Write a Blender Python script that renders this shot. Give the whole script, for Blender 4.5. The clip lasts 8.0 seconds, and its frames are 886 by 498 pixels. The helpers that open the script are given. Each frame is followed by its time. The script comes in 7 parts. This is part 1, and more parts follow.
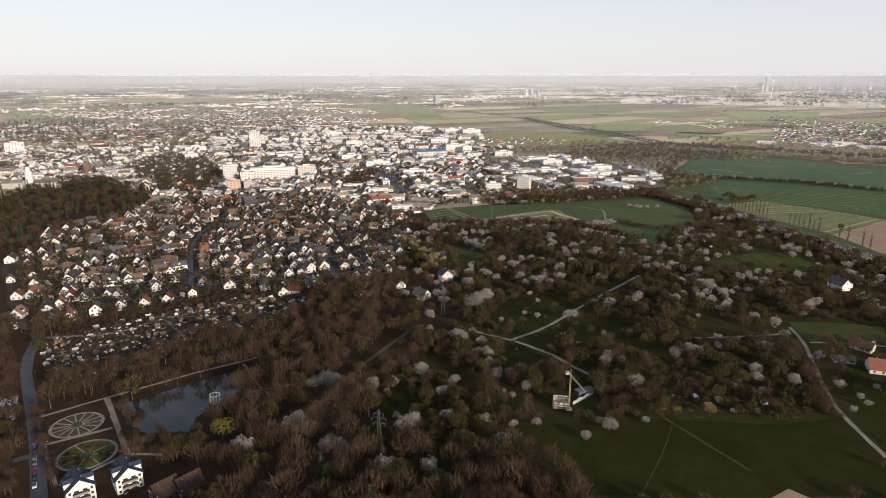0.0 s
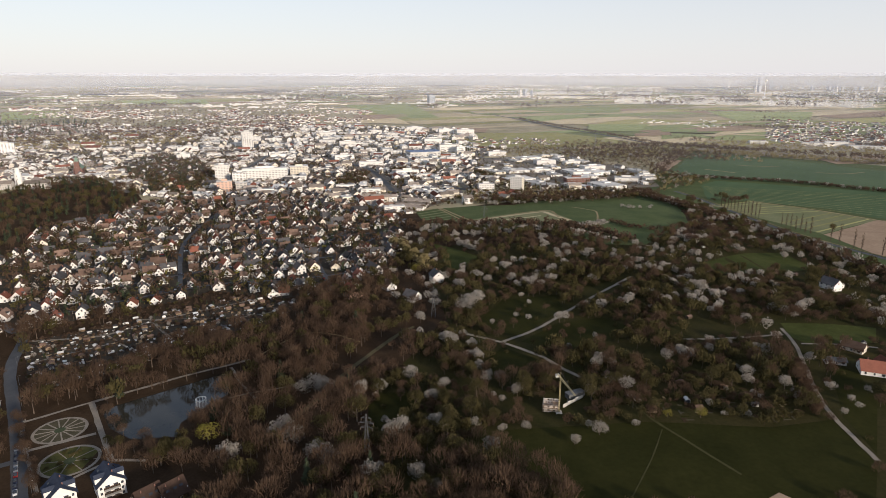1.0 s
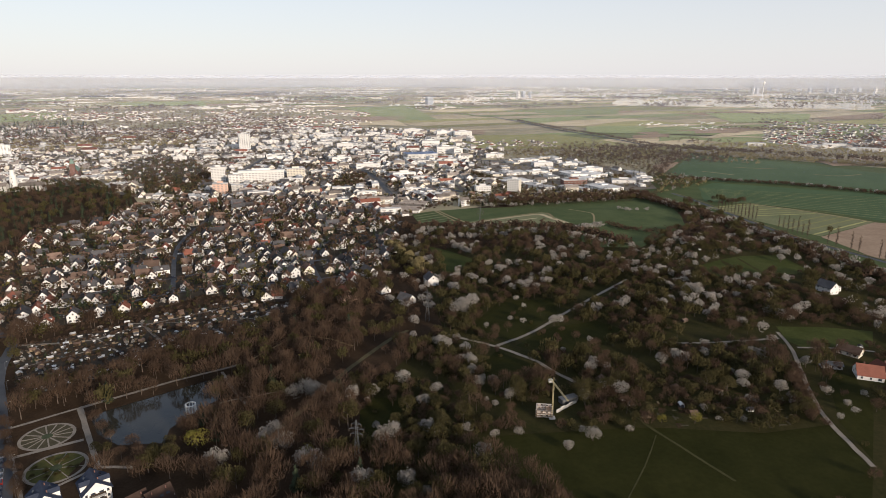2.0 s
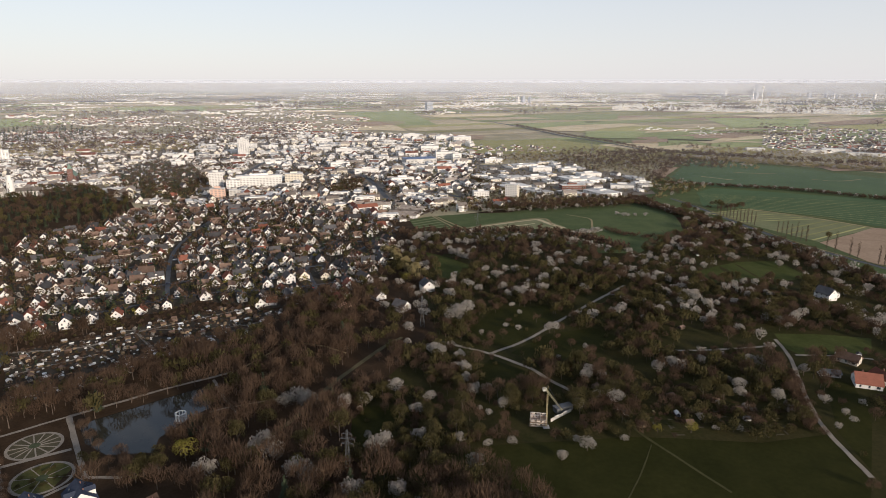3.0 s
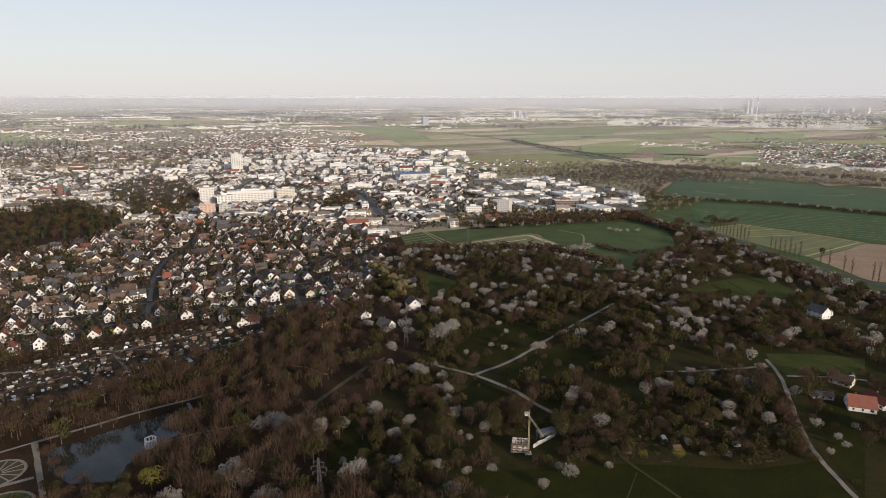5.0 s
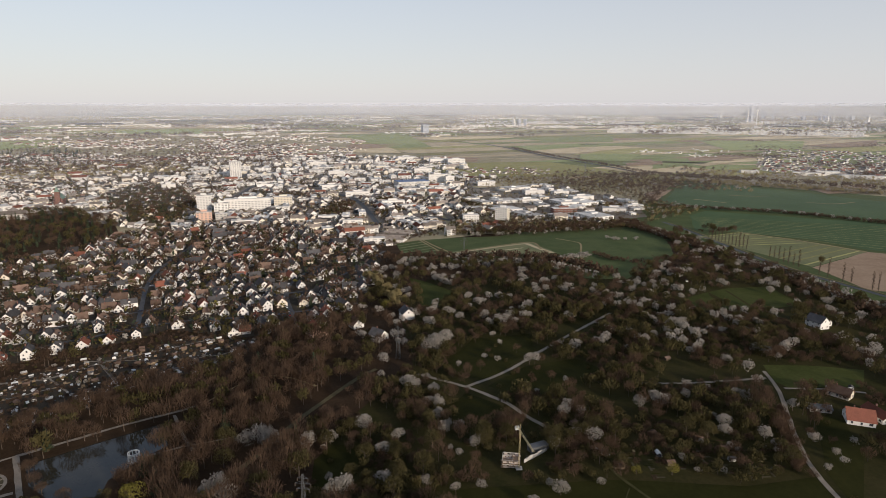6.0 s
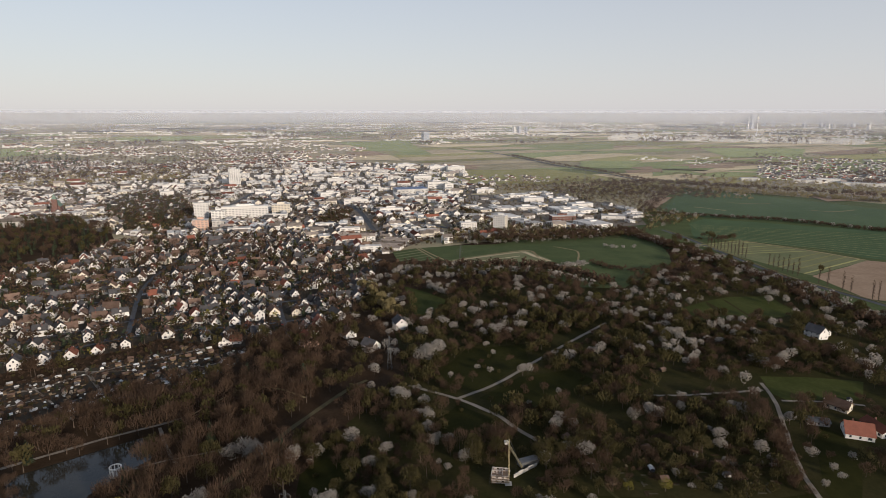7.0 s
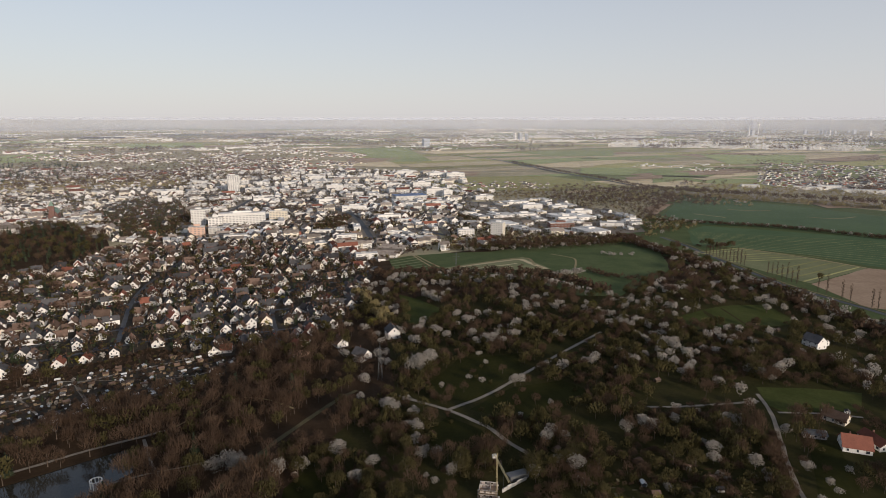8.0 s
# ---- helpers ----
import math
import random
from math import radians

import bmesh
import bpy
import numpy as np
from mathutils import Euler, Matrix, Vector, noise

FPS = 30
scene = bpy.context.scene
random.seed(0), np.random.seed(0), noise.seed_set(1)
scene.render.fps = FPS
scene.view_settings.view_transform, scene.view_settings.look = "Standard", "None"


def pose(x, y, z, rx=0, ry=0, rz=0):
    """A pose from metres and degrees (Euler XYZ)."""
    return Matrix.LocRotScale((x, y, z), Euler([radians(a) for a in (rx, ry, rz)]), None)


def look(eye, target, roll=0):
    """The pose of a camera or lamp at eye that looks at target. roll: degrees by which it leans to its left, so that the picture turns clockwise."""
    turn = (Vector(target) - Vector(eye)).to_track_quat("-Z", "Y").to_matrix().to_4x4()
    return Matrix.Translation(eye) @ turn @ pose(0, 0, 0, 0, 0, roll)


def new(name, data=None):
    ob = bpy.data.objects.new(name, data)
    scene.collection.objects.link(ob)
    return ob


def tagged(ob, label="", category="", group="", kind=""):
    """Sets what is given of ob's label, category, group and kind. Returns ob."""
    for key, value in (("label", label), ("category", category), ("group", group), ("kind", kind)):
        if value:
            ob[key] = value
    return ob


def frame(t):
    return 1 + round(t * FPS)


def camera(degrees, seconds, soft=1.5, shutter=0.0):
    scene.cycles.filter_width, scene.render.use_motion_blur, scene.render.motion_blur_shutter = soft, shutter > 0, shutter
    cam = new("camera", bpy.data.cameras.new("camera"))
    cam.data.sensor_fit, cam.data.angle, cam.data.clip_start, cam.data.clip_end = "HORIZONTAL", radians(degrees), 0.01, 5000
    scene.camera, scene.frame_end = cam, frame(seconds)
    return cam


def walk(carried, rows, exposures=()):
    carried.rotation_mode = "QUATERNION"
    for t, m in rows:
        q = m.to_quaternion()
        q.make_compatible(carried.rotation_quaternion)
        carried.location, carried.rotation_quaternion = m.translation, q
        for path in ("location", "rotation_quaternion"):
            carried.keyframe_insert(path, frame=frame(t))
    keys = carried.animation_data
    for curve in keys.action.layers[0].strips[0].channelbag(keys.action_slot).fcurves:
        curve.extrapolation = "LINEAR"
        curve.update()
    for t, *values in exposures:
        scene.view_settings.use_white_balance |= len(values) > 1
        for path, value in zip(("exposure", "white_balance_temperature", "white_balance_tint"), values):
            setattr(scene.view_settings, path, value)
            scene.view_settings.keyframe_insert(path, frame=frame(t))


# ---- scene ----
cam = camera(70.7, 8.0, soft=0.55)
PATH = [
    (0, (-0.846, -1.368, 169.433), (-0.895, 0.558, 168.898), -0.0),
    (0.5, (0.75, 0.439, 169.445), (0.711, 2.365, 168.909), -0.0),
    (1, (2.399, 2.234, 169.464), (2.366, 4.161, 168.929), -0.0),
    (1.5, (4.109, 3.968, 169.477), (4.08, 5.895, 168.944), -0.0),
    (3, (9.558, 9.464, 169.647), (9.528, 11.397, 169.132), 0.0),
    (3.5, (11.562, 11.52, 169.666), (11.532, 13.455, 169.162), 0.0),
    (4, (13.818, 13.837, 169.683), (13.792, 15.775, 169.19), -0.0),
    (4.5, (16.318, 16.441, 169.714), (16.295, 18.382, 169.232), -0.0),
    (6, (24.595, 25.077, 169.868), (24.569, 27.026, 169.42), 0.0),
    (6.5, (27.649, 28.124, 169.913), (27.62, 30.075, 169.476), 0.0),
    (7, (30.889, 31.138, 169.933), (30.858, 33.092, 169.507), 0.0),
    (7.5, (34.216, 34.109, 169.946), (34.181, 36.065, 169.53), 0.0),
    (8, (37.55, 37.026, 169.957), (37.514, 38.984, 169.551), 0.0),
]
walk(cam, [(t, look(eye, target, roll)) for t, eye, target, roll in PATH],
     exposures=[(0, -0.03), (3, -0.09), (4.5, -0.18), (6, -0.29), (8, -0.40)])

# ---- world, sun, exposure ----
SUN_AZ, SUN_EL = 140.0, 15.0          # degrees clockwise from +y, and above the horizon
TO_SUN = Vector((math.sin(radians(SUN_AZ)) * math.cos(radians(SUN_EL)), math.cos(radians(SUN_AZ)) * math.cos(radians(SUN_EL)), math.sin(radians(SUN_EL))))
world = bpy.data.worlds.new("sky")
scene.world = world
world.use_nodes = True
wn = world.node_tree.nodes
sky = wn.new("ShaderNodeTexSky")
sky.sky_type, sky.sun_disc = "NISHITA", False
sky.sun_elevation, sky.sun_rotation = radians(SUN_EL), radians(SUN_AZ)
sky.air_density, sky.dust_density, sky.ozone_density, sky.altitude = 1.0, 0.6, 1.5, 300
veil = wn.new("ShaderNodeMix")          # haze in the air, on all sides alike
veil.data_type = "RGBA"
vgeo, vsep, vmap = wn.new("ShaderNodeTexCoord"), wn.new("ShaderNodeSeparateXYZ"), wn.new("ShaderNodeMapRange")
for i, q in enumerate((0.0, 0.5, 0.84, 0.25)):      # thick towards the horizon, thin overhead
    vmap.inputs[i + 1].default_value = q
world.node_tree.links.new(vgeo.outputs["Generated"], vsep.inputs[0])
world.node_tree.links.new(vsep.outputs[2], vmap.inputs[0])
world.node_tree.links.new(vmap.outputs[0], veil.inputs[0])
veil.inputs[7].default_value = (5.75, 5.65, 6.0, 1)
world.node_tree.links.new(sky.outputs[0], veil.inputs[6])
world.node_tree.links.new(veil.outputs[2], wn["Background"].inputs[0])
wn["Background"].inputs[1].default_value = 0.15
sun_data = bpy.data.lights.new("sun", "SUN")
sun_data.energy, sun_data.angle, sun_data.color = 5.0, radians(7.0), (1.0, 0.86, 0.715)
sun = new("sun", sun_data)
sun.matrix_world = look(Vector((0, 0, 900)) + TO_SUN * 500, (0, 0, 900))

# ---- materials ----
def material(name, a, b, scale=1.0, rough=0.9, bump=0.0, rnd=0.0, fine=0.0, metal=0.0, detail=6.0, leafy=False):
    """Two colours mixed by noise of a size in metres, finer noise on top, and a change from object to object."""
    m = bpy.data.materials.new(name)
    m.use_nodes = True
    nt = m.node_tree
    n, ln = nt.nodes, nt.links
    bs = n["Principled BSDF"]
    bs.inputs["Roughness"].default_value, bs.inputs["Metallic"].default_value = rough, metal
    bs.inputs["Specular IOR Level"].default_value = 0.03 if rough > 0.8 else 0.25
    geo = n.new("ShaderNodeNewGeometry")
    tex = n.new("ShaderNodeTexNoise")
    tex.inputs["Scale"].default_value, tex.inputs["Detail"].default_value = 1.0 / scale, detail
    tex.inputs["Roughness"].default_value = 0.65
    ln.new(geo.outputs["Position"], tex.inputs["Vector"])
    ramp = n.new("ShaderNodeMapRange")
    ramp.inputs[1].default_value, ramp.inputs[2].default_value = 0.3, 0.7
    ln.new(tex.outputs[0], ramp.inputs[0])
    mix = n.new("ShaderNodeMix")
    mix.data_type = "RGBA"
    mix.inputs[6].default_value, mix.inputs[7].default_value = (*a, 1), (*b, 1)
    ln.new(ramp.outputs[0], mix.inputs[0])
    out = mix.outputs[2]
    if fine:
        t2 = n.new("ShaderNodeTexNoise")
        t2.inputs["Scale"].default_value, t2.inputs["Detail"].default_value = 12.0 / scale, 3
        ln.new(geo.outputs["Position"], t2.inputs["Vector"])
        r2 = n.new("ShaderNodeMapRange")
        r2.inputs[3].default_value, r2.inputs[4].default_value = 1 - fine, 1 + fine
        ln.new(t2.outputs[0], r2.inputs[0])
        mul = n.new("ShaderNodeVectorMath")
        mul.operation = "SCALE"
        ln.new(out, mul.inputs[0])
        ln.new(r2.outputs[0], mul.inputs["Scale"])
        out = mul.outputs[0]
    if rnd:
        info = n.new("ShaderNodeObjectInfo")
        isl = n.new("ShaderNodeMath")
        isl.operation = "FRACT"
        add = n.new("ShaderNodeMath")
        ln.new(info.outputs["Random"], add.inputs[0])
        ln.new(geo.outputs["Random Per Island"], add.inputs[1])
        ln.new(add.outputs[0], isl.inputs[0])
        r3 = n.new("ShaderNodeMapRange")
        r3.inputs[3].default_value, r3.inputs[4].default_value = 1 - rnd, 1 + rnd
        ln.new(isl.outputs[0], r3.inputs[0])
        mul = n.new("ShaderNodeVectorMath")
        mul.operation = "SCALE"
        ln.new(out, mul.inputs[0])
        ln.new(r3.outputs[0], mul.inputs["Scale"])
        out = mul.outputs[0]
    ln.new(out, bs.inputs["Base Color"])
    if leafy:                       # thin leaves and twigs let light through
        back, both = n.new("ShaderNodeBsdfTranslucent"), n.new("ShaderNodeMixShader")
        both.inputs[0].default_value = 0.42
        ln.new(out, back.inputs[0])
        ln.new(bs.outputs[0], both.inputs[1])
        ln.new(back.outputs[0], both.inputs[2])
        ln.new(both.outputs[0], n["Material Output"].inputs[0])
    if bump:
        bp = n.new("ShaderNodeBump")
        bp.inputs["Strength"].default_value, bp.inputs["Distance"].default_value = 0.6, bump
        ln.new(tex.outputs[0], bp.inputs["Height"])
        ln.new(bp.outputs[0], bs.inputs["Normal"])
    return m


# plain lightened: some haze brightness is in its colour
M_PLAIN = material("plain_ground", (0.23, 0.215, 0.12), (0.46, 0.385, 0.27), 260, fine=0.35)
# brown litter with woodland shade painted into its tone
M_LITTER = material("shade_toned_litter", (0.034, 0.022, 0.0135), (0.060, 0.039, 0.024), 14, fine=0.4, bump=0.3)
# foreground shade put into the grass colour, darker than grass is
M_ROUGH = material("shade_toned_rough_grass", (0.026, 0.027, 0.009), (0.045, 0.038, 0.016), 22, fine=0.35, bump=0.3)
M_GARDEN = material("garden_soil_and_grass", (0.040, 0.034, 0.026), (0.074, 0.062, 0.048), 9, fine=0.45, bump=0.2)
M_TOWNGROUND = material("gardens_and_yards", (0.155, 0.132, 0.105), (0.25, 0.22, 0.185), 35, fine=0.35)
# near meadows: their dark green has the foreground shade in it
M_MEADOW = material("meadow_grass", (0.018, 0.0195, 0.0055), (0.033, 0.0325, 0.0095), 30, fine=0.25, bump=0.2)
# bluish haze is mixed into this green, and into M_STRIPED and M_FIELD
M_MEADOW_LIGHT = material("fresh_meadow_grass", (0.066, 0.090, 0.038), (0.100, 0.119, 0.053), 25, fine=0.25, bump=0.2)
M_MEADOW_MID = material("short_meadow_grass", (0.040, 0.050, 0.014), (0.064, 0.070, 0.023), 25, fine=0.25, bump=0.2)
M_STRIPED = material("thin_young_crop_hazed", (0.14, 0.158, 0.082), (0.21, 0.21, 0.115), 40, fine=0.2)
M_FIELD = material("hazed_winter_wheat", (0.067, 0.106, 0.055), (0.094, 0.137, 0.070), 120, fine=0.15)
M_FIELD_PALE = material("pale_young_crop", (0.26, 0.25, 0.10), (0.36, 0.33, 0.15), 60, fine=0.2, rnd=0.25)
# far copies, M_FIELD_FAR and M_STRAW_FAR, have haze brightness put into their colour
M_FIELD_FAR = material("far_green_crop_hazed", (0.20, 0.235, 0.10), (0.29, 0.31, 0.145), 120, fine=0.2, rnd=0.35)
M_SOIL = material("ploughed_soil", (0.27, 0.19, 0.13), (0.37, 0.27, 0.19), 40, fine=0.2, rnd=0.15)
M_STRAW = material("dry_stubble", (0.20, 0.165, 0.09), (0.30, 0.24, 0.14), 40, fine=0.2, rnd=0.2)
M_STRAW_FAR = material("pale_stubble_with_haze", (0.46, 0.37, 0.23), (0.60, 0.50, 0.33), 60, fine=0.15, rnd=0.25)
M_WOOD_FAR = material("far_bare_woodland", (0.075, 0.065, 0.055), (0.12, 0.10, 0.085), 60, fine=0.3)
M_TRACK = material("worn_grass_track", (0.075, 0.068, 0.036), (0.12, 0.10, 0.06), 5, fine=0.3)
M_FAINT = material("faint_trodden_grass", (0.045, 0.044, 0.018), (0.072, 0.066, 0.030), 5, fine=0.3)
M_GRAVEL = material("gravel_path", (0.19, 0.165, 0.135), (0.28, 0.245, 0.205), 6, fine=0.25)
M_ASPHALT = material("asphalt", (0.055, 0.058, 0.065), (0.085, 0.088, 0.095), 9, fine=0.2, rough=0.75)
M_BARK = material("bark", (0.075, 0.058, 0.046), (0.125, 0.10, 0.08), 1.2, fine=0.3)
M_TWIG = material("bare_twigs", (0.066, 0.043, 0.029), (0.146, 0.096, 0.065), 9, rnd=0.08, leafy=True)
M_BUD = material("budding_twigs", (0.053, 0.046, 0.019), (0.124, 0.104, 0.048), 9, rnd=0.08, leafy=True)
M_BLOSSOM = material("white_blossom", (0.29, 0.26, 0.225), (0.46, 0.42, 0.37), 3, rnd=0.08, leafy=True)
M_YELLOW = material("yellow_green_leaves", (0.15, 0.135, 0.032), (0.22, 0.19, 0.05), 3, rnd=0.08, leafy=True)
M_NEEDLE = material("conifer_needles", (0.038, 0.048, 0.028), (0.068, 0.080, 0.046), 3, rnd=0.3)
M_WHITE = material("white_render", (0.64, 0.615, 0.58), (0.76, 0.735, 0.70), 5, fine=0.05, rnd=0.1)
M_CREAM = material("cream_render", (0.66, 0.59, 0.475), (0.75, 0.685, 0.58), 5, fine=0.05, rnd=0.12)
M_ROOF_RED = material("red_roof_tiles", (0.17, 0.07, 0.05), (0.24, 0.095, 0.065), 4, fine=0.2, rnd=0.35)
M_ROOF_DARK = material("dark_roof_tiles", (0.055, 0.053, 0.055), (0.10, 0.095, 0.095), 4, fine=0.2, rnd=0.4)
M_ROOF_BROWN = material("brown_roof_tiles", (0.12, 0.08, 0.062), (0.19, 0.13, 0.10), 4, fine=0.2, rnd=0.4)
M_ROOF_GREY = material("grey_weathered_tiles", (0.16, 0.138, 0.12), (0.29, 0.25, 0.22), 6, fine=0.2, rnd=0.4)
M_FLAT = material("pale_flat_roof", (0.38, 0.365, 0.34), (0.72, 0.70, 0.67), 12, fine=0.1, rnd=0.3)
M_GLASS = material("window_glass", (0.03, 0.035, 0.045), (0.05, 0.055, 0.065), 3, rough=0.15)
# panes of the distant blocks, set much paler than M_GLASS
M_FARGLASS = material("pale_far_windows", (0.17, 0.17, 0.175), (0.26, 0.255, 0.25), 3, rough=0.4)
M_CONCRETE = material("raw_concrete", (0.42, 0.40, 0.37), (0.52, 0.49, 0.45), 3, fine=0.15)
M_STEEL = material("galvanised_steel", (0.11, 0.113, 0.116), (0.16, 0.163, 0.166), 2, rough=0.5, metal=0.4)
M_CRANE = material("yellow_crane_paint", (0.40, 0.33, 0.17), (0.50, 0.42, 0.25), 2, rough=0.45)
M_WATER = material("pond_water", (0.026, 0.025, 0.020), (0.036, 0.034, 0.027), 8, rough=0.06)
M_WATER.node_tree.nodes["Principled BSDF"].inputs["Specular IOR Level"].default_value = 0.3
M_FENCE = material("weathered_wood", (0.16, 0.12, 0.08), (0.24, 0.18, 0.12), 2, fine=0.2, rnd=0.3)
# catkin colour of the willows; on golden bushes it paints warm sunlight
M_WILLOW = material("catkins_and_sunlit_gold", (0.24, 0.195, 0.095), (0.33, 0.27, 0.14), 4, rnd=0.08, leafy=True)
M_BEDS = material("bare_rose_beds", (0.055, 0.050, 0.032), (0.090, 0.078, 0.050), 3, fine=0.3)
M_LEAFBED = material("green_garden_beds", (0.060, 0.062, 0.022), (0.100, 0.092, 0.034), 2.5, fine=0.4)
M_DARKWOOD = material("dark_stained_wood", (0.035, 0.025, 0.02), (0.06, 0.042, 0.032), 2, fine=0.2)
M_ROOF_BLUE = material("blue_black_slate", (0.035, 0.042, 0.062), (0.055, 0.064, 0.09), 3, fine=0.2)
M_BLOCKWORK = material("pale_block_wall", (0.44, 0.37, 0.32), (0.56, 0.49, 0.43), 2, fine=0.15, rnd=0.15)
M_DARKROOF = material("dark_brown_tiles", (0.045, 0.03, 0.024), (0.07, 0.046, 0.036), 3, fine=0.25)
M_PINK = material("pink_render", (0.55, 0.36, 0.28), (0.63, 0.43, 0.34), 5, fine=0.08)
M_BLUE = material("blue_metal_roof", (0.07, 0.12, 0.24), (0.10, 0.16, 0.29), 12, fine=0.1, rough=0.5)
M_COPPER = material("green_copper_roof", (0.14, 0.20, 0.16), (0.19, 0.26, 0.21), 6, fine=0.2)
M_PALEGLASS = material("whitened_glass", (0.45, 0.47, 0.48), (0.58, 0.60, 0.60), 2, rough=0.3)
M_TOWERGLASS = material("tower_facade", (0.32, 0.34, 0.38), (0.40, 0.42, 0.46), 20, rough=0.4)
M_CARWHITE = material("white_car_paint", (0.75, 0.75, 0.75), (0.8, 0.8, 0.8), 2, rough=0.3)
M_CARSILVER = material("silver_car_paint", (0.45, 0.46, 0.48), (0.52, 0.53, 0.55), 2, rough=0.3, metal=0.5)
M_CARDARK = material("dark_car_paint", (0.02, 0.025, 0.05), (0.03, 0.035, 0.06), 2, rough=0.3)
M_CARRED = material("red_car_paint", (0.35, 0.03, 0.025), (0.42, 0.04, 0.03), 2, rough=0.3)
M_BRICK = material("red_brick", (0.15, 0.085, 0.07), (0.20, 0.11, 0.09), 3, fine=0.2)

# ---- shape helpers ----
EYE0 = np.array((18.0, 18.0))
D_NEAR, D_SPAN, EYE_Z = 2500.0, 2350.0, 169.7


def smooth(a, b, v):
    u = np.clip((np.asarray(v, float) - a) / (b - a), 0, 1)
    return u * u * (3 - 2 * u)


def land(x, y):
    """Height of the ground."""
    x, y = np.asarray(x, float), np.asarray(y, float)
    near = 1 - smooth(700, 1100, y)
    return 6 * np.tanh(x / 120) * near - 26 * smooth(350, 1500, y) - 8 * smooth(250, 380, x) * near


def draw_in(v):
    """Places beyond 2.5 km are drawn in towards the middle of the plain, with their size, so that all of it ends within 4.9 km."""
    v = np.array(v, float).reshape(-1, 3)
    off = v[:, :2] - EYE0
    d = np.maximum(np.hypot(off[:, 0], off[:, 1]), 1e-6)
    far = np.maximum(d - D_NEAR, 0)
    s = np.where(d > D_NEAR, (D_NEAR + D_SPAN * far / (far + D_SPAN)) / d, 1.0)
    out = v.copy()
    out[:, :2] = EYE0 + off * s[:, None]
    out[:, 2] = EYE_Z - (EYE_Z - v[:, 2]) * s
    return out


def mesh_of(name, verts, faces, mats, index=None, smooth_faces=False):
    me = bpy.data.meshes.new(name)
    me.from_pydata(np.asarray(verts, float).tolist(), [], faces if isinstance(faces, list) else faces.tolist())
    for m in mats if isinstance(mats, (list, tuple)) else [mats]:
        me.materials.append(m)
    if index is not None:
        me.polygons.foreach_set("material_index", np.asarray(index, np.int32))
    if smooth_faces:
        me.polygons.foreach_set("use_smooth", np.ones(len(me.polygons), bool))
    me.update()
    return me


def part(name, bm, mat, parent, label=""):
    """Links a bmesh as one mesh object under a thing or a part."""
    me = bpy.data.meshes.new(name)
    bm.to_mesh(me)
    bm.free()
    me.materials.append(mat)
    ob = new(name, me)
    ob.parent = parent
    return tagged(ob, label)


def piece(name, me, parent, x=0, y=0, z=0, rz=0, label=""):
    ob = new(name, me)
    ob.parent = parent
    ob.matrix_basis = pose(x, y, z, 0, 0, rz)
    return tagged(ob, label)


def box(bm, cx, cy, z0, lx, ly, lz, rz=0.0, bevel=0.0):
    """A box that stands on z0."""
    r = bmesh.ops.create_cube(bm, size=1, matrix=pose(cx, cy, z0 + lz / 2, 0, 0, rz) @ Matrix.Diagonal((lx, ly, lz, 1)))
    if bevel:
        es = {e for v in r["verts"] for e in v.link_edges}
        bmesh.ops.bevel(bm, geom=list(es), offset=bevel, segments=1, affect="EDGES")


def beam(bm, p, q, w):
    """A square bar from p to q."""
    p, q = Vector(p), Vector(q)
    d = q - p
    m = Matrix.Translation((p + q) / 2) @ d.to_track_quat("Z", "Y").to_matrix().to_4x4() @ Matrix.Diagonal((w, w, d.length, 1))
    bmesh.ops.create_cube(bm, size=1, matrix=m)


def tube(bm, p, q, r0, r1, n=6):
    p, q = Vector(p), Vector(q)
    d = q - p
    m = Matrix.Translation((p + q) / 2) @ d.to_track_quat("Z", "Y").to_matrix().to_4x4()
    bmesh.ops.create_cone(bm, cap_ends=True, segments=n, radius1=r0, radius2=r1, depth=d.length, matrix=m)


def thing(name, x, y, rz, label, category, group="", z=None):
    ob = new(name)
    ob.matrix_basis = pose(x, y, float(land(x, y)) if z is None else z, 0, 0, rz)
    return tagged(ob, label, category, group)


def curve_points(pts, step=6.0):
    """A smooth line through the points."""
    p = [Vector((*q, 0)) for q in pts]
    p = [p[0] * 2 - p[1]] + p + [p[-1] * 2 - p[-2]]
    out = []
    for a, b, c, d in zip(p, p[1:], p[2:], p[3:]):
        n = max(2, int((c - b).length / step))
        for i in range(n):
            t = i / n
            out.append(0.5 * ((2 * b) + (c - a) * t + (2 * a - 5 * b + 4 * c - d) * t * t + (3 * b - a - 3 * c + d) * t ** 3))
    return out + [p[-2]]


def ribbon(name, pts, width, mat, label, lift=0.12, step=6.0, category="path", wobble=0.25):
    """A way laid over the ground."""
    line = curve_points(pts, step)
    rng = random.Random(name + str(pts[0]))
    v, f = [], []
    for i, p in enumerate(line):
        d = line[min(i + 1, len(line) - 1)] - line[max(i - 1, 0)]
        side = Vector((-d.y, d.x, 0)).normalized()
        for s in (-1, -0.4, 0.4, 1):
            q = p + side * s * (width / 2 + rng.uniform(-wobble, wobble) * (abs(s) == 1))
            v.append((q.x, q.y, 0))
        if i:
            for k in range(3):
                f.append((4 * i - 4 + k, 4 * i - 3 + k, 4 * i + 1 + k, 4 * i + k))
    v = np.array(v)
    v[:, 2] = land(v[:, 0], v[:, 1]) + lift + 0.2
    return tagged(new(name, mesh_of(name, draw_in(v), f, mat)), label, category, kind="structure")


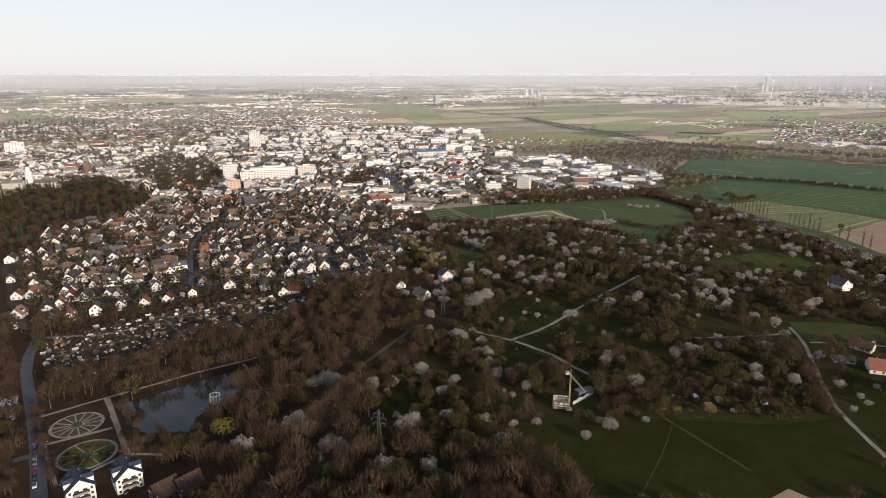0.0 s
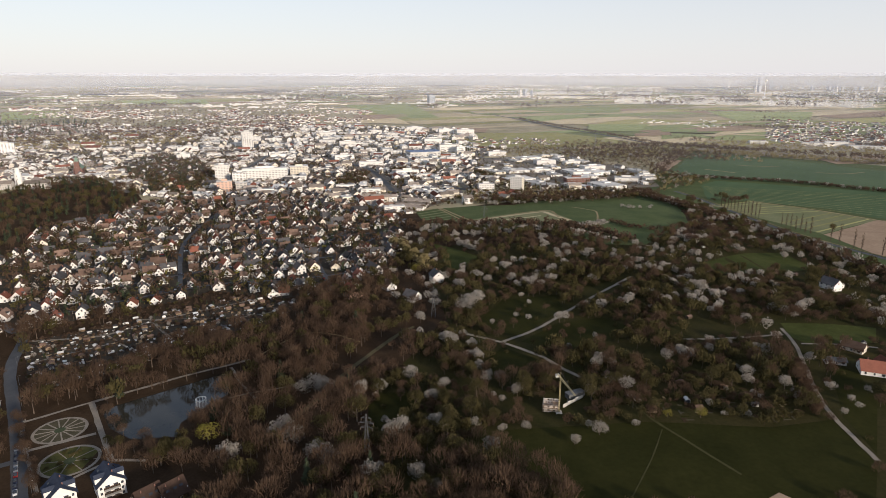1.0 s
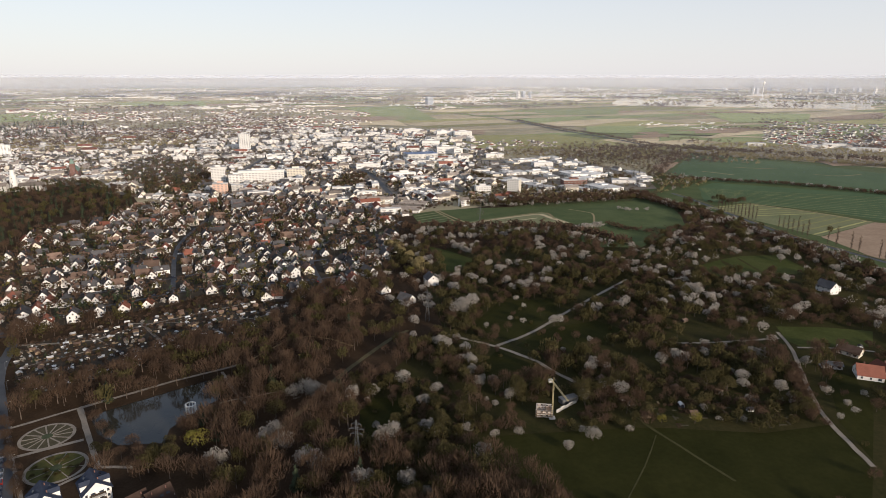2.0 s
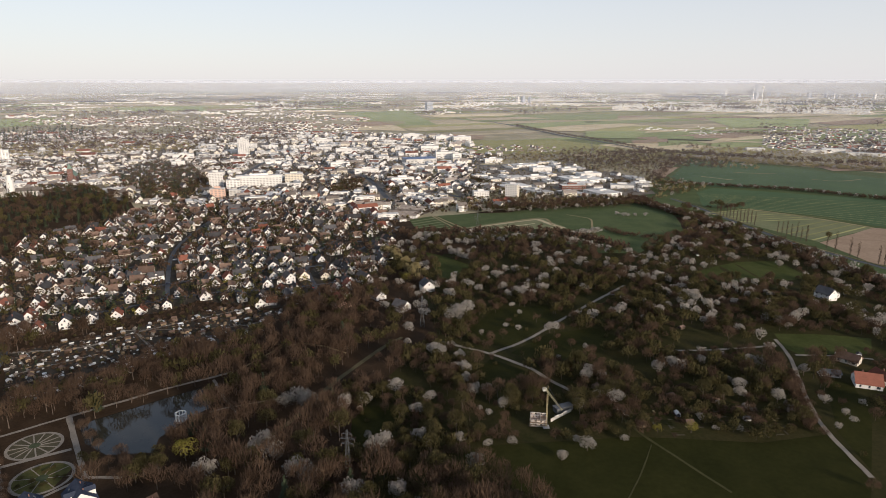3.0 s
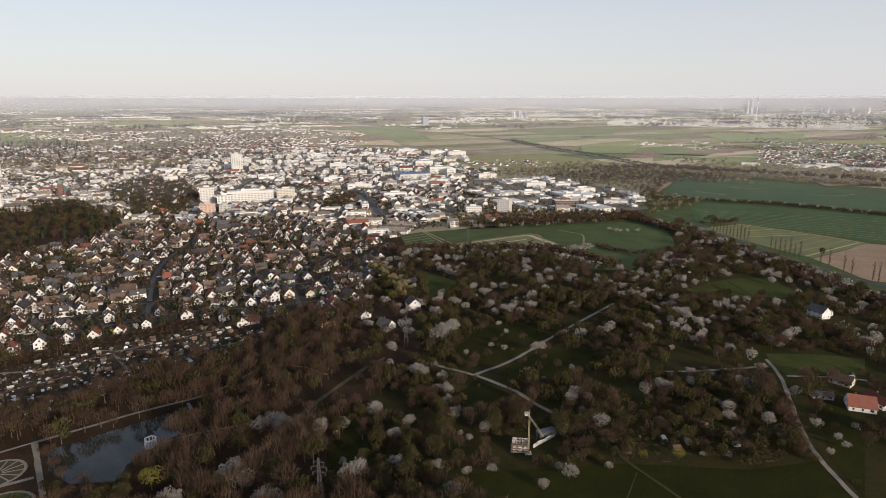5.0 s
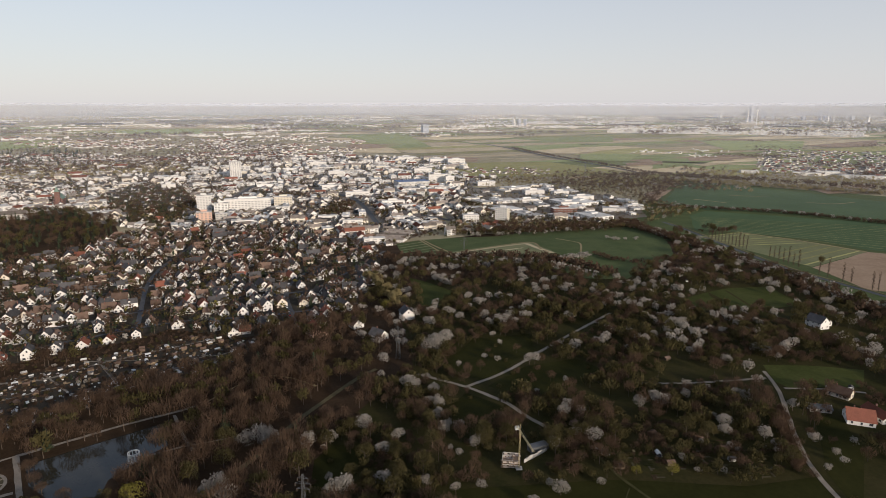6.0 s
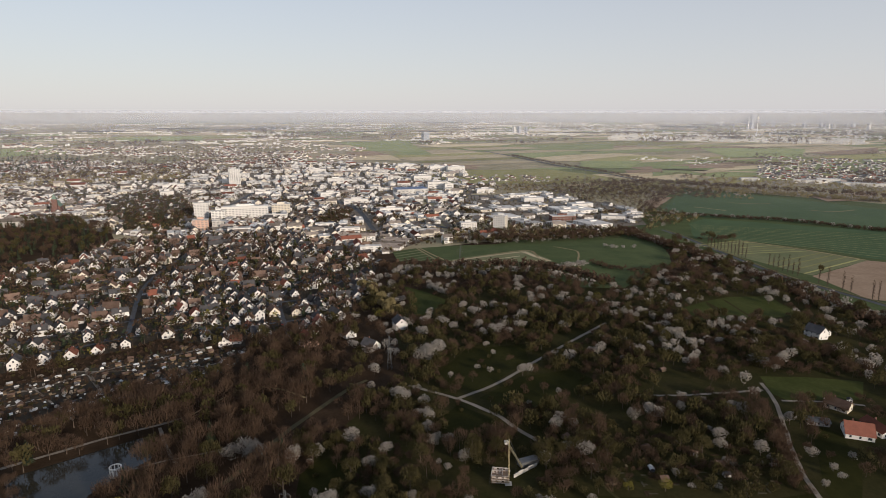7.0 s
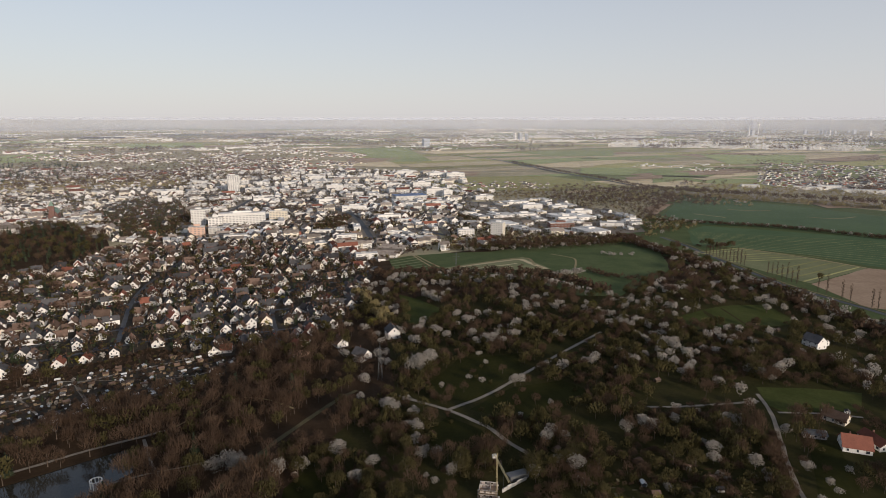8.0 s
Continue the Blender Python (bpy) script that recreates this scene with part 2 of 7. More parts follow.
def patch(name, poly, mat, label, lift=0.08, res=25.0, category="field"):
    """A field or meadow laid over the ground, with a slightly uneven edge."""
    rng = random.Random(name + str(poly[0]))
    bm = bmesh.new()
    pts = []
    for (ax, ay), (bx, by) in zip(poly, poly[1:] + poly[:1]):
        n = max(1, int(math.hypot(bx - ax, by - ay) / res))
        for i in range(n):
            w = res * 0.05 * (i > 0)
            pts.append(bm.verts.new((ax + (bx - ax) * i / n + rng.uniform(-w, w), ay + (by - ay) * i / n + rng.uniform(-w, w), 0)))
    bm.faces.new(pts)
    xs, ys = [p[0] for p in poly], [p[1] for p in poly]
    for axis, lo, hi in ((0, min(xs), max(xs)), (1, min(ys), max(ys))):
        k = lo + res
        while k < hi:
            co, no = [0, 0, 0], [0, 0, 0]
            co[axis], no[axis] = k, 1
            bmesh.ops.bisect_plane(bm, geom=bm.verts[:] + bm.edges[:] + bm.faces[:], plane_co=co, plane_no=no)
            k += res
    bmesh.ops.triangulate(bm, faces=[f for f in bm.faces if len(f.verts) > 4])
    bmesh.ops.recalc_face_normals(bm, faces=bm.faces)
    v = np.array([q.co[:] for q in bm.verts])
    v[:, 2] = land(v[:, 0], v[:, 1]) + lift + 0.16
    for q, c in zip(bm.verts, draw_in(v)):
        q.co = c
    if sum(f.normal.z for f in bm.faces) < 0:
        bmesh.ops.reverse_faces(bm, faces=bm.faces)
    me = bpy.data.meshes.new(name)
    bm.to_mesh(me)
    bm.free()
    me.materials.append(mat)
    return tagged(new(name, me), label, category, kind="structure")


def inside(poly, x, y):
    x, y = np.asarray(x, float), np.asarray(y, float)
    r = np.zeros(x.shape, bool)
    for (ax, ay), (bx, by) in zip(poly, poly[1:] + poly[:1]):
        c = (ay > y) != (by > y)
        r ^= c & (x < (bx - ax) * (y - ay) / (by - ay + 1e-9) + ax)
    return r


def near_line(pts, x, y, w):
    x, y = np.asarray(x, float), np.asarray(y, float)
    r = np.zeros(x.shape, bool)
    for (ax, ay), (bx, by) in zip(pts, pts[1:]):
        dx, dy = bx - ax, by - ay
        t = np.clip(((x - ax) * dx + (y - ay) * dy) / (dx * dx + dy * dy), 0, 1)
        r |= np.hypot(x - ax - t * dx, y - ay - t * dy) < w
    return r


def spread(poly, gap, seed, angle=0.0, jitter=0.45, aspect=1.0):
    """Places on a shaken grid within a polygon."""
    rng = np.random.default_rng(seed)
    p = np.array(poly, float)
    c = p.mean(0)
    r = np.hypot(*(p - c).T).max() + gap
    u, v = np.meshgrid(np.arange(-r, r, gap), np.arange(-r, r, gap * aspect))
    u, v = u.ravel(), v.ravel()
    u = u + rng.uniform(-jitter, jitter, u.size) * gap
    v = v + rng.uniform(-jitter, jitter, u.size) * gap * aspect
    a = radians(angle)
    x, y = c[0] + u * math.cos(a) - v * math.sin(a), c[1] + u * math.sin(a) + v * math.cos(a)
    k = inside(poly, x, y)
    return x[k], y[k]


def in_view(x, y, spare=40.0):
    """The part of the land that the flight looks over."""
    x, y = np.asarray(x, float), np.asarray(y, float)
    return np.abs(x - 18) < (y - 18) * 0.80 + spare


def strewn(name, kinds, x, y, rz, scale, which, label, category, z=None, squeeze=1.0):
    """Many copies of a few shapes joined into one object. kinds: (verts, faces, material index, material) each."""
    vs, fs, ix, mats, base = [], [], [], [], 0
    for k, (tv, tf, ti, tm) in enumerate(kinds):
        sel = np.flatnonzero(which == k)
        if not len(sel):
            continue
        first = len(mats)
        mats += tm
        tv, tf = np.asarray(tv, float), [list(q) for q in tf]
        c, s = np.cos(rz[sel])[:, None], np.sin(rz[sel])[:, None]
        sc = np.asarray(scale, float)[sel]
        sc = sc[:, None] if sc.ndim == 1 else sc
        q = tv[None, :, :] * sc[:, None, :]
        px = q[:, :, 0] * c - q[:, :, 1] * s + x[sel][:, None]
        py = q[:, :, 0] * s + q[:, :, 1] * c + y[sel][:, None]
        zz = land(x[sel], y[sel]) if z is None else z[sel]
        pz = q[:, :, 2] + zz[:, None]
        vs.append(np.stack((px, py, pz), 2).reshape(-1, 3))
        n = len(tv)
        for size in sorted({len(q) for q in tf}):
            rows = np.array([q for q in tf if len(q) == size])
            rid = np.array([m for q, m in zip(tf, ti) if len(q) == size])
            all_f = (rows[None] + (np.arange(len(sel)) * n + base)[:, None, None]).reshape(-1, size)
            fs += all_f.tolist()
            ix.append(np.tile(rid + first, len(sel)))
        base += n * len(sel)
    v = draw_in(np.concatenate(vs))
    return tagged(new(name, mesh_of(name, v, fs, mats, np.concatenate(ix))), label, category, kind="stuff")

# ---- the plan: outlines in metres ----
MEADOW_SOUTH = [(10, 270), (33, 275), (70, 277), (95, 279), (156, 273), (190, 280), (188, 243), (172, 219), (85, 219), (50, 222), (42, 236), (26, 251)]
MEADOW_GLADE = [(-43, 303), (-36, 317), (-18, 316), (-20, 288), (-32, 275), (-40, 281)]
MEADOW_TRIANGLE = [(21, 349), (34, 371), (53, 354), (56, 339), (33, 324)]
MEADOW_PATH = [(47, 379), (74, 408), (108, 418), (126, 396), (89, 368), (62, 369)]
MEADOW_HIGH = [(230, 554), (287, 596), (336, 616), (335, 558), (292, 531), (231, 520)]
MEADOW_FARM = [(227, 406), (255, 405), (290, 402), (272, 374), (226, 372), (222, 381)]
MEADOW_BIG = [(-45, 748), (-15, 868), (31, 880), (90, 885), (135, 925), (230, 950), (332, 1000), (315, 845), (287, 740), (198, 623), (159, 628), (118, 700), (40, 718), (27, 721)]
MEADOW_STRIP = [(-19, 652), (-5, 637), (32, 583), (22, 562), (2, 534), (-10, 603)]
MEADOW_LOW = [(-54, 223), (-42, 230), (-20, 234), (-10, 222)]
MEADOW_ORCHARD = [(224, 344), (234, 333), (226, 303), (193, 251), (197, 283)]
STUBBLE = [(18, 772), (127, 837), (151, 754), (28, 745)]
PITCH = [(-49, 844), (-19, 866), (18, 761), (-27, 736)]
FIELD_GREEN = [(450, 1290), (631, 1665), (748, 1562), (835, 1471), (901, 1338), (1080, 1130), (875, 878), (724, 1065), (614, 1162), (501, 1190)]
FIELD_MID = [(442, 1112), (495, 1174), (707, 1040), (860, 866), (705, 705), (559, 813), (532, 878), (452, 942), (396, 962)]
FIELD_STRIPED = [(378, 901), (453, 938), (508, 869), (548, 798), (432, 714), (409, 787)]
FIELD_BROWN = [(431, 711), (549, 798), (690, 698), (560, 540), (430, 615)]
ALLOTMENTS = [(-287, 391), (-253, 418), (-174, 482), (-122, 473), (-124, 435), (-154, 398), (-182, 379), (-211, 341), (-242, 319)]
GARDEN_RIGHT = [(134, 309), (186, 309), (178, 282), (105, 283), (101, 300)]
TOWN_NEAR = [(-440, 560), (-455, 640), (-505, 728), (-455, 815), (-465, 900), (-424, 935), (-230, 988), (-62, 803), (-55, 598), (-79, 507), (-136, 480), (-204, 500), (-216, 476), (-306, 409), (-339, 433)]
TOWN_MID = [(-424, 947), (-589, 1036), (-663, 1414), (-529, 1703), (-248, 1585), (-15, 1333), (16, 987), (-56, 830), (-226, 972)]
TOWN_LEFT = [(-856, 1135), (-800, 1312), (-633, 1466), (-619, 1316), (-606, 1068), (-824, 1311), (-744, 1064)]
PARK_CASTLE = [(-723, 975), (-760, 1120), (-669, 1143), (-530, 1027), (-474, 937), (-459, 830), (-524, 811), (-505, 724), (-458, 640), (-449, 591), (-560, 690), (-700, 890)]
INDUSTRY = [(66, 1536), (268, 1596), (408, 1344), (365, 1096), (276, 1058), (146, 1089), (44, 1288)]
CENTER_FAR = [(-810, 1738), (-779, 2391), (-396, 2567), (77, 2310), (59, 1758), (-164, 1478), (-477, 1579)]
POND = [(-188, 302), (-167, 320), (-136, 345), (-124, 320), (-130, 310), (-139, 289), (-136, 276), (-158, 274), (-174, 284)]
LANE_MAIN = [(155, 514), (97, 445), (61, 401), (34, 379)]
LANE_B = [(3, 401), (34, 379), (57, 356), (65, 342), (77, 325)]
ROAD_EAST = [(223, 396), (219, 372), (210, 344), (198, 309), (192, 283), (190, 246)]
LANE_C = [(134, 380), (160, 378), (191, 381), (219, 386)]
LANE_D = [(223, 371), (246, 370), (268, 366)]
LANE_MEADOW = [(96, 300), (101, 283), (112, 262), (126, 236)]
TRACK_A = [(104, 272), (91, 247), (74, 219)]
PONDWALK = [(-198, 310), (-176, 328), (-159, 342), (-136, 357), (-126, 365)]
PONDWALK_B = [(-198, 310), (-158, 256)]
PONDWALK_C = [(-135, 353), (-118, 327), (-107, 313)]
WALK_LOW = [(-160, 256), (-158, 256), (-141, 256)]
RAIL = [(372, 1040), (382, 960), (390, 819), (399, 707), (417, 640), (429, 601), (450, 520)]
GARDEN_LANE = [(-294, 391), (-244, 402), (-220, 429), (-155, 480)]
GARDEN_LANE2 = [(-225, 435), (-188, 393)]
FOREST_WAY = [(-94, 273), (-77, 300), (-60, 347), (-36, 397), (-25, 412)]
FAR_ROAD = [(200, 3300), (337, 2789), (423, 2429), (501, 2193), (543, 2053), (585, 1881)]
ROSE_GARDEN = [(-222, 292), (-205, 305), (-196, 307), (-158, 262), (-152, 240), (-175, 232)]
HOUSE_PLOTS = [(-175, 232), (-150, 243), (-100, 243), (-96, 215), (-130, 195), (-170, 205)]
FARM_YARD = [(222, 340), (236, 352), (270, 350), (270, 310), (240, 312)]
RAIL_STRIP = [(365, 960), (368, 860), (376, 760), (385, 660), (400, 570), (470, 560), (435, 720), (405, 790), (378, 900)]
MEADOW_BLOSSOM = [(41, 461), (84, 468), (83, 436), (48, 388), (30, 396), (20, 418)]
OLD_TOWN = [(-790, 1018), (-1000, 1290), (-1400, 1800), (-900, 1560), (-660, 1720), (-520, 1700), (-600, 1300), (-570, 1090), (-640, 1160), (-740, 1060)]
WEST_QUARTER = [(-1500, 1750), (-900, 1500), (-700, 1720), (-780, 2300), (-1300, 2500), (-1800, 2500)]
EDGE_WOODS = [(10, 890), (60, 888), (90, 878), (135, 925), (230, 950), (320, 995), (310, 1050), (200, 1010), (90, 985), (10, 950)]
PARK_TOWN = [(-729, 1328), (-765, 1588), (-651, 1555), (-517, 1332), (-412, 1060), (-440, 975), (-485, 992), (-542, 1082)]

# ---- ground: one sheet to the horizon, rising to a wooded range behind ----
def build_ground():
    rad = [0.0] + list(np.arange(20, 700, 12)) + list(700 * 1.03 ** np.arange(0, 90)) + [14000, 20000, 30000, 50000, 90000, 200000]
    na = 320
    ang = np.linspace(0, 2 * math.pi, na, endpoint=False)
    v = [(EYE0[0], EYE0[1])]
    for r in rad[1:]:
        v += [(EYE0[0] + r * math.cos(a), EYE0[1] + r * math.sin(a)) for a in ang]
    v = np.array(v)
    p = draw_in(np.column_stack((v, land(v[:, 0], v[:, 1]))))
    u = (p[:, 0] * TO_SUN.x + p[:, 1] * TO_SUN.y) / math.hypot(TO_SUN.x, TO_SUN.y)
    w = (p[:, 0] * TO_SUN.y - p[:, 1] * TO_SUN.x)
    crest = HILL_H * (1 + 0.05 * np.sin(w / 310) + 0.03 * np.sin(w / 127 + 1))
    p[:, 2] += crest * smooth(350, 2300, u)
    out, side = np.hypot(p[:, 0] - 18, p[:, 1] - 18), np.arctan2(p[:, 0] - 18, p[:, 1] - 18)
    p[:, 2] += (3 + 2 * np.sin(side * 9 + 1) + np.sin(side * 31)) * smooth(4600, 4840, out) * (np.abs(side) < 1.3)      # low hills on the horizon
    f = [(0, 1 + k, 1 + (k + 1) % na) for k in range(na)]
    for i in range(len(rad) - 2):
        a, b = 1 + i * na, 1 + (i + 1) * na
        f += [(a + k, b + k, b + (k + 1) % na, a + (k + 1) % na) for k in range(na)]
    tagged(new("ground", mesh_of("ground", p, f, M_PLAIN, smooth_faces=True)), "wide plain of brown and olive spring land", "ground", kind="structure")


HILL_H = 202.0
HAZE_REACH = 17000.0
build_ground()
NEAR_LAND = [(-420, 430), (-430, 330), (-300, 150), (-60, 130), (160, 130), (330, 300), (520, 600), (440, 1000), (250, 860), (60, 730), (-60, 745), (-120, 500), (-300, 400)]
NEAR_GROUND = [(-530, 815), (-600, 700), (-640, 420), (-420, 120), (-100, 60), (220, 60), (500, 330), (600, 640), (420, 960), (300, 1020), (60, 900), (-60, 830), (-230, 990), (-430, 890)]
patch("ground_woodland", NEAR_GROUND, M_LITTER, "brown leaf litter under bare spring trees, shade in its colour", 0.04, 20, "ground")
patch("ground_orchards", [(-30, 240), (-40, 330), (0, 410), (-20, 540), (0, 640), (150, 640), (380, 700), (440, 600), (340, 330), (330, 240), (250, 160), (20, 170)], M_ROUGH, "rough grass and leaf litter between orchards, darkened as shade", 0.06, 20, "ground")
for q in (TOWN_MID, CENTER_FAR, INDUSTRY, OLD_TOWN, WEST_QUARTER):
    patch("ground_town", q, M_TOWNGROUND, "yards, streets and gardens of the town", 0.3, 60, "ground")
patch("ground_town", TOWN_NEAR, M_GARDEN, "dark garden soil and grass between houses", 0.05, 25, "ground")
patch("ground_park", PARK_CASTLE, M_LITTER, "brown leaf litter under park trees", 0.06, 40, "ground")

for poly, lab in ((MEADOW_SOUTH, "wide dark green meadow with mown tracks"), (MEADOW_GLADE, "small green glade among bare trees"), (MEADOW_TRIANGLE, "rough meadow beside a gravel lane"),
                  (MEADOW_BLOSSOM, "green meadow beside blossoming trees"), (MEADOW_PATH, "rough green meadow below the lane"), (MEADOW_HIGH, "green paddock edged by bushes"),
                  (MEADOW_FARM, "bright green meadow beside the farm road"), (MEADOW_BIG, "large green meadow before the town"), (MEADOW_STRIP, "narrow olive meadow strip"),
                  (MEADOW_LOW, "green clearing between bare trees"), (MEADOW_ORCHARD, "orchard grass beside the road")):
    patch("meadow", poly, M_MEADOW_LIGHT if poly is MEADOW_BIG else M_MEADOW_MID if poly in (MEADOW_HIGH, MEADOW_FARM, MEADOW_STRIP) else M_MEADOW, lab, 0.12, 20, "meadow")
patch("stubble_field", STUBBLE, M_STRIPED, "pale green grass patch in the meadow", 0.2, 20)
for line, w in (([(14, 765), (29, 768), (75, 795), (122, 821)], 6), ([(122, 821), (134, 786), (145, 754)], 7), ([(40, 760), (61, 762), (115, 790)], 2.5), ([(20, 745), (61, 738), (107, 772)], 2.0), ([(50, 745), (110, 752), (140, 765)], 2.0)):
    ribbon("dry_strip", line, w, M_STRAW_FAR, "strip of pale dry grass in the meadow", 0.35, 8, "strip", 0.8)
for i in range(1, 7):
    a, b = Vector((-49, 844)).lerp(Vector((-27, 736)), i / 7), Vector((-19, 866)).lerp(Vector((18, 761)), i / 7)
    ribbon("mown_stripe", [tuple(a), tuple((a + b) / 2), tuple(b)], 4, M_STRIPED, "lighter mown stripe of the pitch", 0.36, 12, "strip")
for line in ([(-49, 844), (-34, 855), (-19, 866)], [(-19, 866), (0, 812), (18, 761)], [(-27, 736), (-4, 748), (18, 761)], [(-15, 868), (10, 803), (38, 742)]):
    ribbon("pitch_edge", line, 2.6, M_STRAW, "pale worn edge of the sports pitch", 0.42, 12, "strip")
patch("sports_pitch", PITCH, M_MEADOW_LIGHT, "green striped sports pitch", 0.25, 20, "pitch")
patch("wheat_field", FIELD_GREEN, M_FIELD, "deep green winter wheat field", 0.25, 40)
patch("wheat_field", FIELD_MID, M_FIELD, "dark green field behind the poplars", 0.25, 40)
patch("ground_fields", [(295, 1030), (320, 860), (372, 660), (400, 540), (700, 560), (1150, 1250), (640, 1720), (440, 1330)], M_MEADOW_LIGHT, "green field margins along the country road", 0.1, 40, "ground")
patch("striped_field", FIELD_STRIPED, M_STRIPED, "green field striped with pale furrows", 0.25, 25)
patch("ploughed_field", FIELD_BROWN, M_SOIL, "brown ploughed field behind poplars", 0.28, 25)
patch("allotment_ground", ALLOTMENTS, M_GARDEN, "brown allotment beds", 0.15, 20, "garden")
patch("ploughed_field", [(116, 212), (136, 224), (158, 200), (150, 170), (110, 180)], M_SOIL, "bare brown soil beside the meadow", 0.16, 12)

# strips across the striped field
for i in range(11):
    t = i / 10.5
    a = Vector((378, 901)).lerp(Vector((409, 787)), t) if t < 0.6 else Vector((409, 787)).lerp(Vector((432, 714)), (t - 0.6) / 0.4)
    b = Vector((453, 938)).lerp(Vector((548, 798)), t)
    ribbon("furrow_strip", [tuple(a), tuple((a + b) / 2), tuple(b)], 3.0, M_FIELD_PALE, "pale strip of young crop", 0.34, 12, "strip")
for i in range(12):
    a, b = Vector((442, 1105)).lerp(Vector((410, 962)), (i + 0.6) / 12), Vector((760, 980)).lerp(Vector((590, 800)), (i + 0.6) / 12)
    ribbon("tram_line", [tuple(a), tuple((a + b) / 2), tuple(b)], 1.4, M_FIELD_PALE, "pale tractor line in the green field", 0.4, 20, "strip")
for line in ([(540, 1346), (560, 1326), (582, 1290)], [(751, 1304), (790, 1278), (853, 1306)], [(640, 1420), (690, 1400), (730, 1405)]):
    ribbon("worn_patch", line, 5, M_STRAW, "thin pale streak in the wheat", 0.45, 12, "strip", 1.5)
ribbon("field_track", [(453, 938), (508, 869), (548, 798)], 5, M_STRAW, "pale dry track along the fields", 0.4, 12)

# ---- far fields ----
def far_fields():
    rng = random.Random(5)
    ang = radians(28)
    towns = (TOWN_MID, TOWN_LEFT, CENTER_FAR, INDUSTRY, TOWN_NEAR, PARK_CASTLE, FIELD_GREEN, FIELD_MID, FAR_TOWN_W)
    for i in range(-16, 22):
        for j in range(3, 24):
            lu, lv = 560, 400
            k = 0
            while k < lv:
                w = rng.choice((70, 110, 150, 200))
                u0, v0 = i * lu + rng.uniform(-60, 60) * 0, j * lv + k
                u1, v1 = u0 + lu - 6, min(v0 + w, (j + 1) * lv) - 4
                k += w
                skip = rng.random() < 0.12
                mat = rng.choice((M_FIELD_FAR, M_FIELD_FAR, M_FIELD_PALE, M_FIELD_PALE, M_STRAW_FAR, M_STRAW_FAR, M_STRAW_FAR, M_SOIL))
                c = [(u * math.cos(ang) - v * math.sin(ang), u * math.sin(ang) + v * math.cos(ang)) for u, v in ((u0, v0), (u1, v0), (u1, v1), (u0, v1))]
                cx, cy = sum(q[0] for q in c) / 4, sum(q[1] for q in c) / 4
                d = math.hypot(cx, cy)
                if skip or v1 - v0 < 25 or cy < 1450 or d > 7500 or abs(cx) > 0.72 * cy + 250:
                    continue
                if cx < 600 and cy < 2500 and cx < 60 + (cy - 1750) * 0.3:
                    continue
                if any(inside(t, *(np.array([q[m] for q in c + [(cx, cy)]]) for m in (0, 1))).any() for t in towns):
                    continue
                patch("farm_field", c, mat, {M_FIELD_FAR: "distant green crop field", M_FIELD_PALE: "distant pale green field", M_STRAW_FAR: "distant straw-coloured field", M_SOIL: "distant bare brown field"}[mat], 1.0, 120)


FAR_TOWN_W = [(-2600, 3200), (-1000, 2300), (-500, 2600), (-700, 4200), (-2000, 4400)]
far_fields()
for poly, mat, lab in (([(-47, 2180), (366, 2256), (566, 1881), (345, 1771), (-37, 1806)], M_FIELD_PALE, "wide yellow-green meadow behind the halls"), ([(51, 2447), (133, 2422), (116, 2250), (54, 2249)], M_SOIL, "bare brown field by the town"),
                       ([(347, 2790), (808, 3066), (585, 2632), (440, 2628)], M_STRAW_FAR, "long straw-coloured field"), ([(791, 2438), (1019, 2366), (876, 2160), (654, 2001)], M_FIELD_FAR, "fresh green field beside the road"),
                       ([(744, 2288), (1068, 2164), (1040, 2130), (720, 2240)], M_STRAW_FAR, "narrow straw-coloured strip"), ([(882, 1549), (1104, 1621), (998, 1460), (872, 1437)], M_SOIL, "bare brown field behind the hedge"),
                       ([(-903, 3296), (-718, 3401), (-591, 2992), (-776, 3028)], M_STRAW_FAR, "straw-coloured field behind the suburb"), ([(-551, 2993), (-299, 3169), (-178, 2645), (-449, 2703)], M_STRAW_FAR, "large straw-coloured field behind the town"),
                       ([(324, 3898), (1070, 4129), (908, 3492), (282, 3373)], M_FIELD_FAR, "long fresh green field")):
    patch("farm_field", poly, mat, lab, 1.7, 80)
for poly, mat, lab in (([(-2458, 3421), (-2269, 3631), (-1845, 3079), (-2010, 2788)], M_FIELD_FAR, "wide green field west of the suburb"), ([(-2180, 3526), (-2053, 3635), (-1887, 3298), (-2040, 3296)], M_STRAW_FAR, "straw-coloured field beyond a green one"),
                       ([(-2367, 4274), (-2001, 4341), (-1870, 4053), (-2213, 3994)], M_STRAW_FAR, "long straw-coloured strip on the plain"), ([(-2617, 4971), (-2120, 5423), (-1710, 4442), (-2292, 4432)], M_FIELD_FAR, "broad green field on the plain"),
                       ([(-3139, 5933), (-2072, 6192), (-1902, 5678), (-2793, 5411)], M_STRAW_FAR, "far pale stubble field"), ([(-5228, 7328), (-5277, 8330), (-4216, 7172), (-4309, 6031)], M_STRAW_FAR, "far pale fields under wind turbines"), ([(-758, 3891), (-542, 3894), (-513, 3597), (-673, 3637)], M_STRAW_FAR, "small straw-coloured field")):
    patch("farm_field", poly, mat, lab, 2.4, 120)
